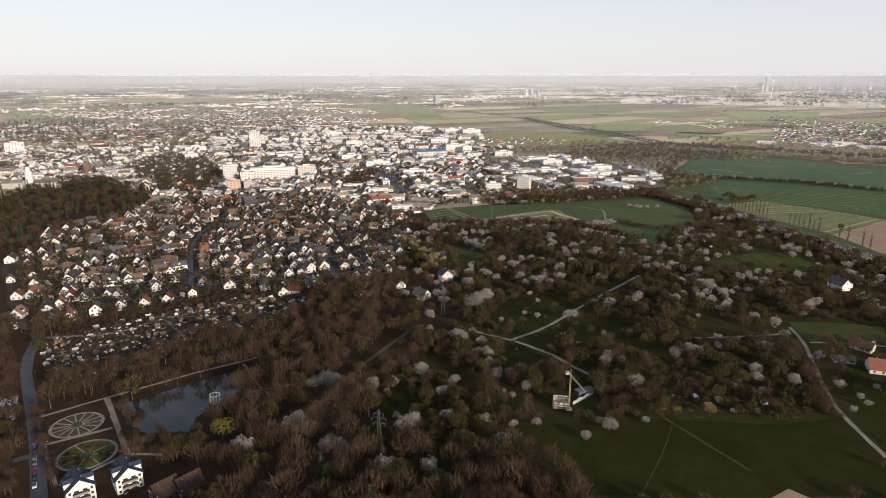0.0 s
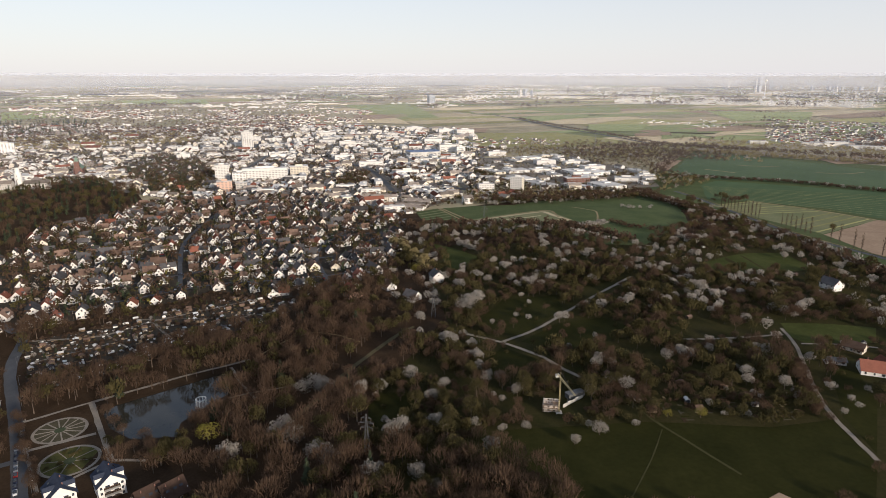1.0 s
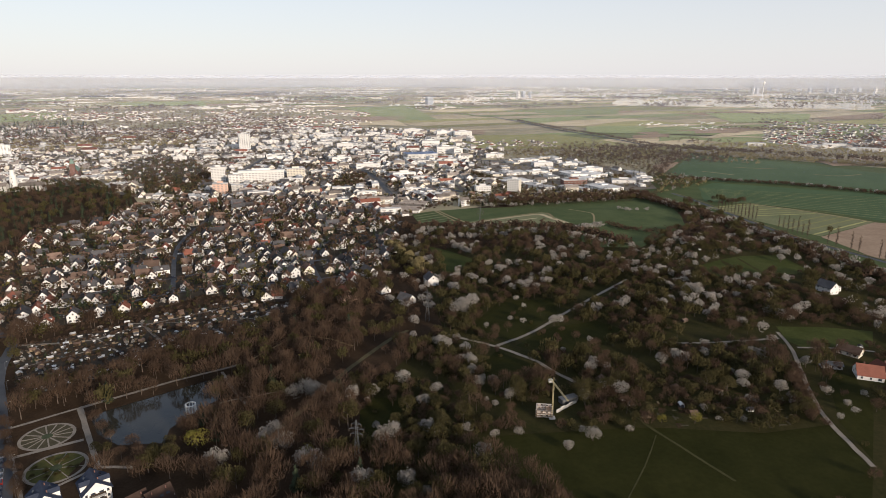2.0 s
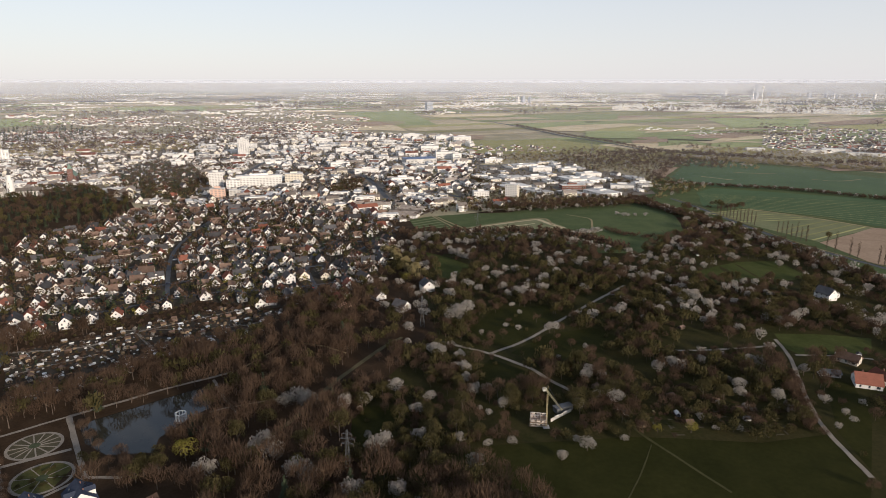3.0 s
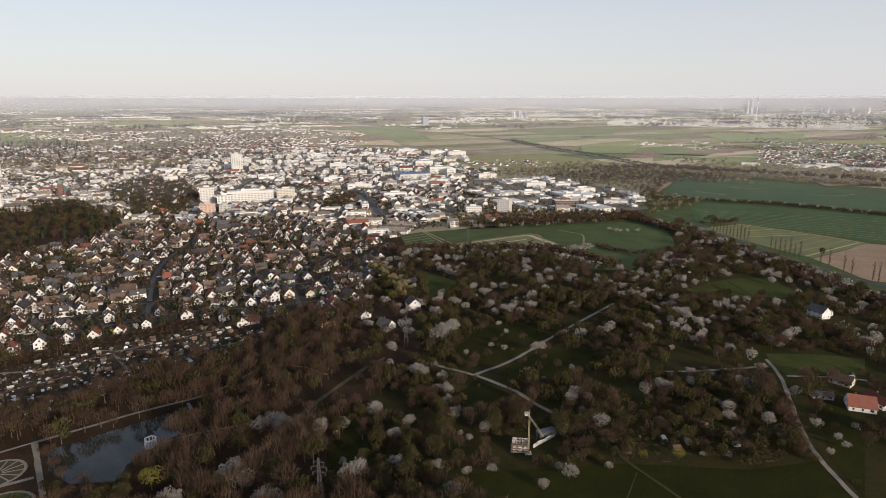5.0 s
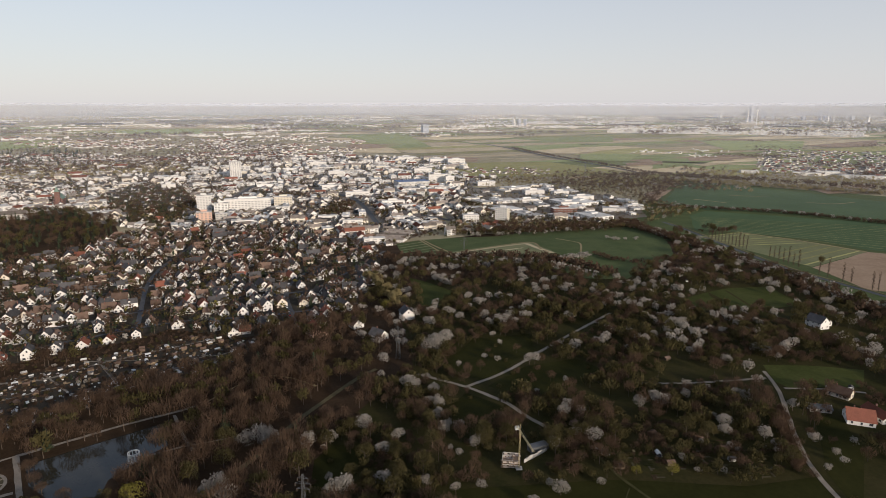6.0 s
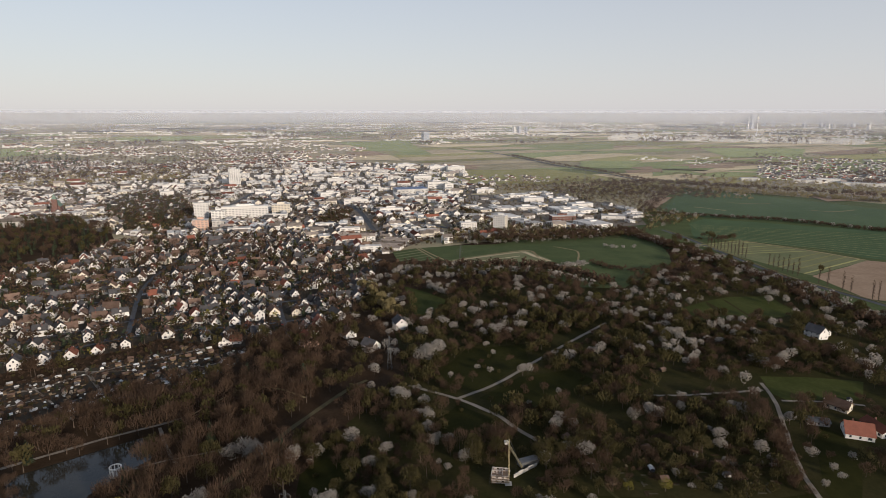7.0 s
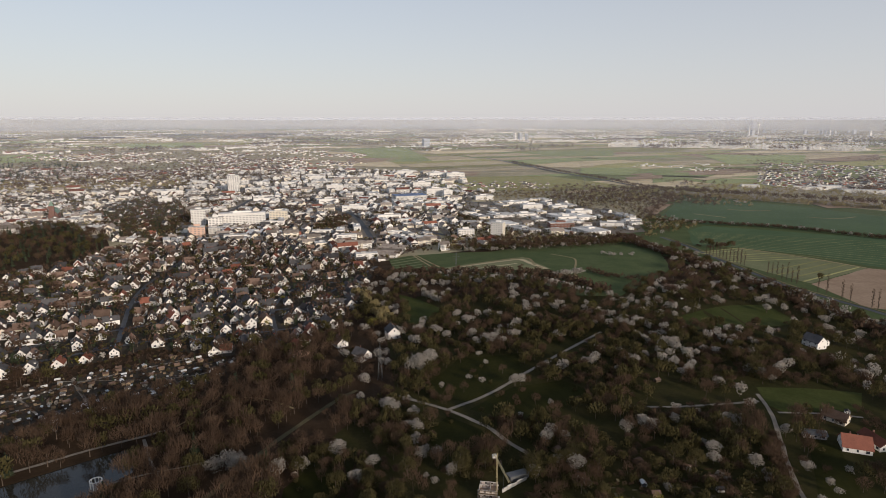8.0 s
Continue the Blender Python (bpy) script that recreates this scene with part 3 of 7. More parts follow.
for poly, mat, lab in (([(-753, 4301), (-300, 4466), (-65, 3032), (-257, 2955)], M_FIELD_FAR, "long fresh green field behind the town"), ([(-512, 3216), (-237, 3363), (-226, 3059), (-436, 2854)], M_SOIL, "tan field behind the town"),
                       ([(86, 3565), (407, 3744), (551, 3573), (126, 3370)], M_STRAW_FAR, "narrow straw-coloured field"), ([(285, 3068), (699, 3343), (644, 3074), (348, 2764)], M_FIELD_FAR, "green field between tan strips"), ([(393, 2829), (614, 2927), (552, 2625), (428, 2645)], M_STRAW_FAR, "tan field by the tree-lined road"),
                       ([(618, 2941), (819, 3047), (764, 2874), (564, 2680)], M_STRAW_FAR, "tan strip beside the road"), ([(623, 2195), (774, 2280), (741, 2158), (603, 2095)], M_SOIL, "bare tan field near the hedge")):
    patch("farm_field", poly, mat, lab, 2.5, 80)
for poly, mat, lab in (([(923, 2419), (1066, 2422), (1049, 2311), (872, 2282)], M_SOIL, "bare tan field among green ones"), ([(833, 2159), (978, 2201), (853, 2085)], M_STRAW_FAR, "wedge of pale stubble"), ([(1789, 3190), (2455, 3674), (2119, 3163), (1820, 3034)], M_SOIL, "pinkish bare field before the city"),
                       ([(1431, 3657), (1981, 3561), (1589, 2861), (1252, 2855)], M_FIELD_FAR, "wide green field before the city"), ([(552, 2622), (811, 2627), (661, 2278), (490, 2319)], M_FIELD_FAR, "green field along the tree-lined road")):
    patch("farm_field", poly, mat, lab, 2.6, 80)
for i, (x0, y0, x1, y1) in enumerate(((300, 2900, 700, 3120), (60, 2560, 330, 2600), (600, 2560, 1000, 2760), (-200, 2640, 120, 2620), (900, 2500, 1300, 2350), (350, 2400, 60, 2330), (700, 3400, 1400, 3300), (-700, 3500, 100, 3400), (-1500, 3600, -800, 3500), (1000, 3000, 1700, 2850))):
    ribbon("field_track", [(x0, y0), ((x0 + x1) / 2, (y0 + y1) / 2 + 12), (x1, y1)], 9, M_STRAW_FAR, "pale track between far fields", 2.2, 60)

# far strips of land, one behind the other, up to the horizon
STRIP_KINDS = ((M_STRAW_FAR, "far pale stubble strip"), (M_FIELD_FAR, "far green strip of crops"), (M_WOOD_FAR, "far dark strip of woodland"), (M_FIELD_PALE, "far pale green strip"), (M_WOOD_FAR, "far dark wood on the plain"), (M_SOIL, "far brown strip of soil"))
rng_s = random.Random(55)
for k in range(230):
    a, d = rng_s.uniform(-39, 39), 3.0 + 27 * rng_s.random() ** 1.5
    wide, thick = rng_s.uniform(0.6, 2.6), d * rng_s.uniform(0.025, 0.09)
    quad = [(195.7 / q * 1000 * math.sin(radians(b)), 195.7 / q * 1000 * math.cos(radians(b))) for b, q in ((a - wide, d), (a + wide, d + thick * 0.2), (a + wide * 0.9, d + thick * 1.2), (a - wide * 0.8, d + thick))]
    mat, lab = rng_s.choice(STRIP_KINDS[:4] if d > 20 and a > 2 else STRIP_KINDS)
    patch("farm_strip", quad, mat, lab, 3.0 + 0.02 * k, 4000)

# ---- haze over the far plain: added see-through sheets stand in for it ----
def true_reach(r):
    """How far off the land at the drawn-in distance r really lies."""
    q = (r - D_NEAR) / D_SPAN
    return r if r < D_NEAR else D_NEAR + D_SPAN * q / (1 - q)


def mist_sheet(y, start, end, foot):
    """A curved upright sheet imitating haze between two distances: it thickens upwards as the sight through it reaches
    further.
    """
    m = bpy.data.materials.new("haze_blend")
    m.use_nodes = True
    n, ln = m.node_tree.nodes, m.node_tree.links
    n.remove(n["Principled BSDF"])
    clear, milk, blend = n.new("ShaderNodeBsdfTransparent"), n.new("ShaderNodeBsdfDiffuse"), n.new("ShaderNodeMixShader")
    # pale haze colour, blended in by height on the sheet
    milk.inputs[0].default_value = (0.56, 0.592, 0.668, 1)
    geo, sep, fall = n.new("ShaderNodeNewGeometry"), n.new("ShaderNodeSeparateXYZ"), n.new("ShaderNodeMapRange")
    even = n.new("ShaderNodeCombineXYZ")      # one fixed normal, so the haze tone is even all round
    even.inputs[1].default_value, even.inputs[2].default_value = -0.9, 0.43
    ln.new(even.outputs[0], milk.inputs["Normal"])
    ln.new(geo.outputs["Position"], sep.inputs[0])

    def sum_of(kind, a, b):
        x = n.new("ShaderNodeMath")
        x.operation = kind
        for k, q in enumerate((a, b)):
            if isinstance(q, float):
                x.inputs[k].default_value = q
            elif q is not None:
                ln.new(q, x.inputs[k])
        return x.outputs[0]

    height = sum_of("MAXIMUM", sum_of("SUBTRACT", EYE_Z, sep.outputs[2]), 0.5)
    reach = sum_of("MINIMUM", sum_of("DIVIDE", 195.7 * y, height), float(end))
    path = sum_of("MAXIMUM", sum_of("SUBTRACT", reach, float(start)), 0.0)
    left = sum_of("POWER", 2.71828, sum_of("MULTIPLY", path, -1.0 / HAZE_REACH))
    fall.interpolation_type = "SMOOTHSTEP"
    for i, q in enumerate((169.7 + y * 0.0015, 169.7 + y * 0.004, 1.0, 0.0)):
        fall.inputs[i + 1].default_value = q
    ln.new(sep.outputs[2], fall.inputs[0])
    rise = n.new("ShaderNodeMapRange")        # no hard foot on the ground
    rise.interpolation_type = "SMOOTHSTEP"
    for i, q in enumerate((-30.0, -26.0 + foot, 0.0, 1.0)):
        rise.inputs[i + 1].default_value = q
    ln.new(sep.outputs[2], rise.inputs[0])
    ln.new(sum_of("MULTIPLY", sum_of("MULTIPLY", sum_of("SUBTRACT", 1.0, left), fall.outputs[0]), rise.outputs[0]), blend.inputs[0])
    ln.new(clear.outputs[0], blend.inputs[1])
    ln.new(milk.outputs[0], blend.inputs[2])
    ln.new(blend.outputs[0], n["Material Output"].inputs[0])
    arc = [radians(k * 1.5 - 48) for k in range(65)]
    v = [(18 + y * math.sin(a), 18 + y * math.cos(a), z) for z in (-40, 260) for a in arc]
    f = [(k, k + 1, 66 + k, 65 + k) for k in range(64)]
    tagged(new("mist", mesh_of("mist", v, f, m, smooth_faces=True)), "added pale sheet imitating haze over the plain", "mist", kind="structure")


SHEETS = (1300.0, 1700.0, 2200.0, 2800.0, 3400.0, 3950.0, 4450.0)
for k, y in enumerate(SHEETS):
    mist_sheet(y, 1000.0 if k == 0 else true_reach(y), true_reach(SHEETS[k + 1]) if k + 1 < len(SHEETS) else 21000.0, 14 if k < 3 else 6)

# ---- ways ----
for pts, w in ((LANE_MAIN, 2.7), (LANE_B, 2.6), (LANE_C, 2.2), (LANE_D, 2.0), (PONDWALK, 2.4), (PONDWALK_B, 2.8), (PONDWALK_C, 1.8), (WALK_LOW, 2.0), (GARDEN_LANE, 2.8), (GARDEN_LANE2, 2.4)):
    ribbon("gravel_lane", pts, w, M_GRAVEL, "pale gravel lane")
ribbon("farm_road", ROAD_EAST, 2.3, M_GRAVEL, "pale farm road between gardens", 0.16)
ribbon("road_west", [(-160, 190), (-176, 218), (-218, 278), (-268, 345), (-288, 384), (-298, 402), (-318, 414), (-350, 440)], 6.5, M_ASPHALT, "grey asphalt street along the park", 0.18, category="road")
ribbon("meadow_track", LANE_MEADOW, 1.3, M_FAINT, "worn foot track across the meadow", 0.13)
ribbon("meadow_track", TRACK_A, 0.6, M_FAINT, "thin worn track in the meadow", 0.13, wobble=0.1)
ribbon("forest_way", FOREST_WAY, 3.2, M_TRACK, "grassy ride cut under the power line", 0.12)
ribbon("road_verge", [(x + 6.5, y) for x, y in RAIL], 2.2, M_STRAW, "pale gravel verge of the country road", 0.42)
ribbon("country_road", RAIL, 6, M_ASPHALT, "dark country road along the poplars", 0.3, category="road")
ribbon("country_road", FAR_ROAD, 14, M_ASPHALT, "dark tree-lined road over the fields", 1.6, category="road")
v = np.array(POND, float)
patch("pond_water", [tuple(q) for q in v], M_WATER, "still dark pond reflecting the sky", 0.06, 60, "pond")

# ---- trees ----
def crown_shape(seed, r, z0, z1, n, leaf, twig=0.0, clumps=11, dome=True):
    """Small leaf faces (or twigs, drawn out by twig) laid round clumps of a domed crown, with gaps and an uneven outline."""
    g = np.random.default_rng(seed)
    unit = lambda q: q / np.linalg.norm(q, axis=1)[:, None]
    zc, hz = (z0 + z1) / 2, (z1 - z0) / 2
    d = unit(g.normal(size=(clumps, 3)))
    if dome:
        d[:, 2] = np.where(d[:, 2] < -0.3, -d[:, 2], d[:, 2])
    cen = d * g.uniform(0.34, 0.64, (clumps, 1)) * np.array((r, r, hz)) + np.array((0, 0, zc))
    if not dome:                    # a slim column
        cen[:, 2] = np.linspace(z0 + r, z1 - r, clumps)
    size = g.uniform(0.38, 0.58, clumps) * r
    which = g.integers(0, clumps, n)
    e = unit(g.normal(size=(n, 3)) + d[which] * 0.8)
    p = cen[which] + e * (size[which] * g.uniform(0.7, 1.08, n))[:, None] * np.array((1, 1, 0.85))
    face = unit(e + unit(g.normal(size=(n, 3))) * 0.4)
    a = np.cross(face, g.normal(size=(n, 3)))
    if twig:
        a = unit(p - np.array((0, 0, z0 * 0.7))) + g.normal(size=(n, 3)) * 0.38 + np.array((0, 0, 0.35))
    a = unit(a)
    b = unit(np.cross(face, a))
    s = leaf * g.uniform(0.6, 1.3, n)[:, None]
    la = s * (1 + twig) / 2
    if twig >= 1:                   # bare twigs: slender, running out to a point
        b = b * s * 0.25
        return np.stack((p - a * la - b, p - a * la + b, p + a * la), 1).reshape(-1, 3), np.arange(3 * n).reshape(-1, 3)
    b = b * s * 0.5
    return np.stack((p - a * la - b, p + a * la - b * 0.4, p + a * la + b * 0.4, p - a * la + b), 1).reshape(-1, 3), np.arange(4 * n).reshape(-1, 4)


def conifer_shape(seed, r, h, n, leaf):
    g = np.random.default_rng(seed)
    t = 1 - np.sqrt(g.uniform(0, 1, n))
    z = h * (0.08 + 0.92 * t)
    tier = 0.75 + 0.25 * np.sin(z * 3.2)
    rad = r * (1 - t) * tier * g.uniform(0.55, 1.05, n) + 0.1
    an = g.uniform(0, 2 * math.pi, n)
    p = np.column_stack((rad * np.cos(an), rad * np.sin(an), z))
    a = np.column_stack((np.cos(an), np.sin(an), np.full(n, -0.35)))
    b = np.column_stack((-np.sin(an), np.cos(an), np.zeros(n)))
    s = leaf * g.uniform(0.7, 1.3, n)[:, None]
    v = np.stack((p - a * s - b * s * 0.6, p - a * s + b * s * 0.6, p + a * s + b * s * 0.2, p + a * s - b * s * 0.2), 1).reshape(-1, 3)
    return v, np.arange(4 * n).reshape(-1, 4)


def trunk_mesh(seed, h, r, crown_r, limbs=7):
    rng = random.Random(seed)
    bm = bmesh.new()
    top = h * 0.62
    tube(bm, (0, 0, -0.3), (0, 0, top), r, r * 0.5, 7)
    for i in range(limbs):
        z = h * rng.uniform(0.25, 0.6)
        a = rng.uniform(0, 6.28)
        e = (math.cos(a) * crown_r * 0.6, math.sin(a) * crown_r * 0.6, z + h * rng.uniform(0.18, 0.32))
        tube(bm, (0, 0, z), e, r * 0.42, r * 0.12, 5)
    me = bpy.data.meshes.new("trunk")
    bm.to_mesh(me)
    bm.free()
    me.materials.append(M_BARK)
    return me


#         height, radius, near faces, leaf, drawn out, material, label, category
TREES = {
    "bare_tree": (14.5, 6.2, 2100, 0.23, 4.0, M_TWIG, "bare brown deciduous tree in early spring", "tree"),
    "budding_tree": (11.5, 5.7, 900, 0.42, 0.6, M_BUD, "olive tree with opening buds", "tree"),
    "blossom_tree": (8.5, 4.8, 800, 0.40, 0.2, M_BLOSSOM, "fruit tree in white blossom", "tree"),
    "bush": (5.0, 3.8, 700, 0.26, 3.0, M_TWIG, "bare brown bush in early spring", "bush"),
    "green_bush": (4.0, 3.0, 320, 0.42, 0.3, M_BUD, "olive green bush with young leaves", "bush"),
    "conifer": (14.0, 3.2, 400, 0.66, 0.0, M_NEEDLE, "dark green conifer with drooping branches", "tree"),
    # the sunlit gold of these bushes is in M_WILLOW's colour
    "golden_bush": (6.5, 4.6, 420, 0.5, 0.4, M_WILLOW, "golden-olive bush with sunlight in its colour", "bush"),
    "yellow_tree": (9.0, 4.8, 700, 0.46, 0.0, M_YELLOW, "tree in fresh yellow-green leaf", "tree"),
}
TREE_MESH, TREE_STUFF, TREE_FAR = {}, {}, {}
for k, (h, r, n, leaf, twig, mat, lab, cat) in TREES.items():
    TREE_MESH[k], TREE_STUFF[k], TREE_FAR[k] = [], [], []
    for s in range(4):
        for store, cnt, lf in ((TREE_MESH, n, leaf), (TREE_STUFF, 320 if twig >= 1 else 170, leaf * (n / 320 if twig >= 1 else n / 170) ** 0.5 * 0.9), (TREE_FAR, 22, leaf * (n / 22) ** 0.5 * (0.9 if twig >= 1 else 0.8))):
            seed = s * 17 + len(k) * 3
            if k == "conifer":
                cv, cf = conifer_shape(seed, r, h, cnt, lf)
            else:
                tw = 0.0 if store is TREE_FAR else twig
                cv, cf = crown_shape(seed, r, h * (0.05 if "bush" in k else 0.2 if k == "bare_tree" else 0.12), h, cnt, lf, tw, 11 if "bush" in k else 19)
            if store is TREE_MESH:
                store[k].append((trunk_mesh(seed, h, 0.03 * h if h > 6 else 0.12, r), mesh_of("crown", cv, cf, mat)))
            else:
                w = 0.02 * h
                tv = [(-w, 0, -0.3), (w, 0, -0.3), (0, 0, h * 0.6), (0, -w, -0.3), (0, w, -0.3)]
                store[k].append((np.concatenate((cv, tv)), cf.tolist() + [tuple(len(cv) + q for q in (0, 1, 2)), tuple(len(cv) + q for q in (3, 4, 2))], [0] * cnt + [1, 1], [mat, M_BARK]))


def tree(kind, x, y, size, rng, label="", group=""):
    t = thing(kind, x, y, rng.uniform(0, 360), label or TREES[kind][6], TREES[kind][7], group)
    t.scale = (size * rng.uniform(0.9, 1.1), size * rng.uniform(0.9, 1.1), size * rng.uniform(0.88, 1.12))
    tm, cm = rng.choice(TREE_MESH[kind])
    piece("trunk", tm, t)
    piece("crown", cm, t)
    return t


def grove(name, kind, x, y, size, seed, label, category="trees", reach=640):
    """Trees past counting, in one object."""
    g = np.random.default_rng(seed)
    n = len(x)
    if n:
        sc = np.column_stack((size * g.uniform(0.85, 1.15, n), size * g.uniform(0.85, 1.15, n), size * g.uniform(0.8, 1.2, n)))
        strewn(name.replace("bushs", "bushes"), (TREE_FAR if np.median(np.hypot(x, y)) > reach else TREE_STUFF)[kind], np.asarray(x), np.asarray(y), g.uniform(0, 6.28, n), sc, g.integers(0, 4, n), label, category)


OPEN = [MEADOW_SOUTH, MEADOW_GLADE, MEADOW_TRIANGLE, MEADOW_BLOSSOM, MEADOW_PATH, MEADOW_HIGH, MEADOW_FARM, MEADOW_BIG, MEADOW_STRIP, MEADOW_LOW, MEADOW_ORCHARD,
        PITCH, FIELD_GREEN, FIELD_MID, FIELD_STRIPED, FIELD_BROWN, ALLOTMENTS, GARDEN_RIGHT, TOWN_NEAR, POND, ROSE_GARDEN, HOUSE_PLOTS, FARM_YARD, RAIL_STRIP]
LINES = [(LANE_MAIN, 7), (LANE_B, 4.5), (ROAD_EAST, 6), (LANE_C, 4), (LANE_D, 4), (PONDWALK, 4), (PONDWALK_B, 6), (PONDWALK_C, 3.5), (FOREST_WAY, 7), (RAIL, 16), ([(-160, 190), (-176, 218), (-218, 278), (-270, 348), (-300, 392)], 7)]


# single blossoming trees among the others
BLOSSOM_EAST = [(13, 442), (10, 632), (42, 567), (66, 558), (126, 584), (76, 410), (91, 346), (161, 540), (161, 686), (348, 787), (321, 587), (348, 710), (183, 461), (200, 482), (172, 455), (188, 357), (148, 349), (130, 345), (141, 349), (185, 304), (134, 292), (162, 304), (235, 419), (354, 586), (358, 558), (305, 428),
                (198, 284), (209, 298), (60, 262), (69, 274), (39, 275), (27, 273), (92, 276), (213, 342), (52, 503), (69, 494), (101, 571), (113, 580), (174, 530), (181, 522), (156, 558), (203, 408), (334, 502), (232, 425)]
BLOSSOM_WEST = [(-68, 318), (-81, 317), (-48, 312), (-85, 271), (-74, 268), (-80, 276), (-60, 254), (-53, 249), (-33, 238), (-28, 271), (-22, 272), (-22, 331), (-1, 380), (18, 339), (22, 324), (29, 327), (24, 308), (28, 301), (-13, 237), (-5, 230), (32, 506), (-102, 255), (30, 676), (-76, 321), (-71, 314), (17, 437), (9, 438), (20, 444), (2, 376), (-4, 384)]

CLEARINGS = [(x, y, 5.5) for x, y in BLOSSOM_WEST] + [(311, 483, 11), (319, 478, 10), (306, 492, 8), (240, 320, 9), (-135, 306, 9), (-162, 262, 13), (-150, 264, 12), (-141, 268, 10), (-138, 280, 8), (-134, 300, 8), (-131, 293, 6), (50, 294, 13), (60, 288, 9), (48, 282, 8), (66, 300, 8), (-117, 269, 5), (-61, 260, 4), (-38, 258, 4), (-12, 429, 4)]


def woods():
    rng = random.Random(11)
    x, y = spread(NEAR_LAND, 7.6, 3, 14)
    keep = in_view(x, y, 45) & (y > 165) & ((x < 52) | (y > 285)) & ((x < 190) | (y > 288))
    gaps = np.array([noise.noise((a / 26 + 9, b / 26, 5)) for a, b in zip(x, y)])
    keep &= (gaps > -0.22) | (x < -60) | (y < 262)
    keep &= (x > -60) | (np.random.default_rng(3).uniform(0, 1, len(x)) < 0.85)
    for cx, cy, r in CLEARINGS:
        keep &= np.hypot(x - cx, y - cy) > r
    for p in OPEN:
        keep &= ~inside(p, x, y)
    for p, w in LINES:
        keep &= ~near_line(p, x, y, w)
    x, y = x[keep], y[keep]
    left = (x < -45 - (y - 300) * 0.12) | (y < 256)
    n1 = np.array([noise.noise((a / 45, b / 45, 0)) for a, b in zip(x, y)])
    n2 = np.array([noise.noise((a / 30 + 50, b / 30, 2)) for a, b in zip(x, y)])
    u = np.random.default_rng(8).uniform(0, 1, len(x))
    kind = np.where(left, np.where(u < 0.74, "bare_tree", np.where(u < 0.93, "budding_tree", np.where(u < 0.97, "conifer", "bush"))),
                    np.where(n2 > np.where(y > 420, 0.17, 0.25), np.where(u < np.where(y > 420, 0.46, 0.3), "blossom_tree", "bush"),
                             np.where(n1 > 0.05, np.where(u < 0.6, "bare_tree", "budding_tree"), np.where(u < 0.3, "budding_tree", np.where(u < 0.62, "bush", np.where(u < 0.76, "green_bush", np.where(u < 0.84, "blossom_tree", "bare_tree")))))))
    near = np.hypot(x, y) < 395
    for k in TREES:
        sel = kind == k
        a = np.flatnonzero(sel & near)
        a = a[np.argsort(np.hypot(x[a], y[a]))][:90]
        for i in a:
            big = 1.0 if left[i] else 0.72 if k == "bare_tree" else 0.85
            tree(k, float(x[i]), float(y[i]), big * rng.uniform(0.75, 1.2), rng, group={"bare_tree": "bare trees of the woodland", "bush": "bushes of the woodland"}.get(k, k.replace("_", " ") + "s"))
        rest = np.setdiff1d(np.flatnonzero(sel), a)
        grove("woodland_" + k + "s", k, x[rest], y[rest], np.random.default_rng(4).uniform(0.75, 1.15, len(rest)) * np.where(left[rest], 1.0, 0.72 if k == "bare_tree" else 0.85), 6, TREES[k][6] + "s, crowded together", "woodland")


def underbrush():
    """Low rounded bushes that close the orchard land between its trees."""
    x, y = spread([(-60, 165), (-60, 330), (0, 420), (0, 560), (160, 560), (300, 480), (330, 300), (160, 130)], 7.2, 91, 33)
    keep = in_view(x, y, 30) & (y > 165) & ((x < 185) | (y > 400))
    keep &= np.array([noise.noise((a / 38 + 4, b / 38, 3)) for a, b in zip(x, y)]) > np.where(y > 420, -0.25, -0.1)
    for cx, cy, r in CLEARINGS:
        keep &= np.hypot(x - cx, y - cy) > r * 0.8
    for p in OPEN:
        if p is not GARDEN_RIGHT:
            keep &= ~inside(p, x, y)
    for p, w in LINES:
        keep &= ~near_line(p, x, y, w * 0.9)
    x, y = x[keep], y[keep]
    u = np.random.default_rng(92).uniform(0, 1, len(x))
    for lo, hi, k, s in ((0, 0.46, "bush", 1.0), (0.46, 0.8, "green_bush", 1.25), (0.8, 0.97, "budding_tree", 0.55), (0.97, 1, "blossom_tree", 0.55)):
        m = (u >= lo) & (u < hi)
        grove("underbrush_" + k + "s", k, x[m], y[m], np.random.default_rng(93).uniform(0.7, 1.25, m.sum()) * s, 94, TREES[k][6] + "s grown close together", "bushes")


def meadow_bushes():
    g = np.random.default_rng(44)
    for m in (MEADOW_GLADE, MEADOW_TRIANGLE, MEADOW_BLOSSOM, MEADOW_PATH, MEADOW_ORCHARD, MEADOW_LOW):
        x, y = spread(m, 9, int(m[0][1]))
        u = g.uniform(0, 1, len(x))
        for lo, hi, k, s in ((0, 0.14, "bush", 0.7), (0.14, 0.24, "green_bush", 0.6), (0.24, 0.3, "blossom_tree", 0.5), (0.3, 0.36, "bare_tree", 0.5)):
            sel = (u >= lo) & (u < hi)
            grove("meadow_" + k + "s", k, x[sel], y[sel], np.full(sel.sum(), s), 45, TREES[k][6] + "s scattered over a meadow", "bushes")
woods()
underbrush()
meadow_bushes()

# ---- houses ----
def gable_wall(w, l, h, rh):
    """Walls of a house with gables at both ends of its ridge, which runs along y."""
    a, b = w / 2, l / 2
    v = [(-a, -b, -1.5), (a, -b, -1.5), (a, b, -1.5), (-a, b, -1.5), (-a, -b, h), (a, -b, h), (a, b, h), (-a, b, h), (0, -b, h + rh), (0, b, h + rh)]
    f = [(0, 1, 5, 8, 4), (1, 2, 6, 5), (2, 3, 7, 9, 6), (3, 0, 4, 7)]
    return v, f


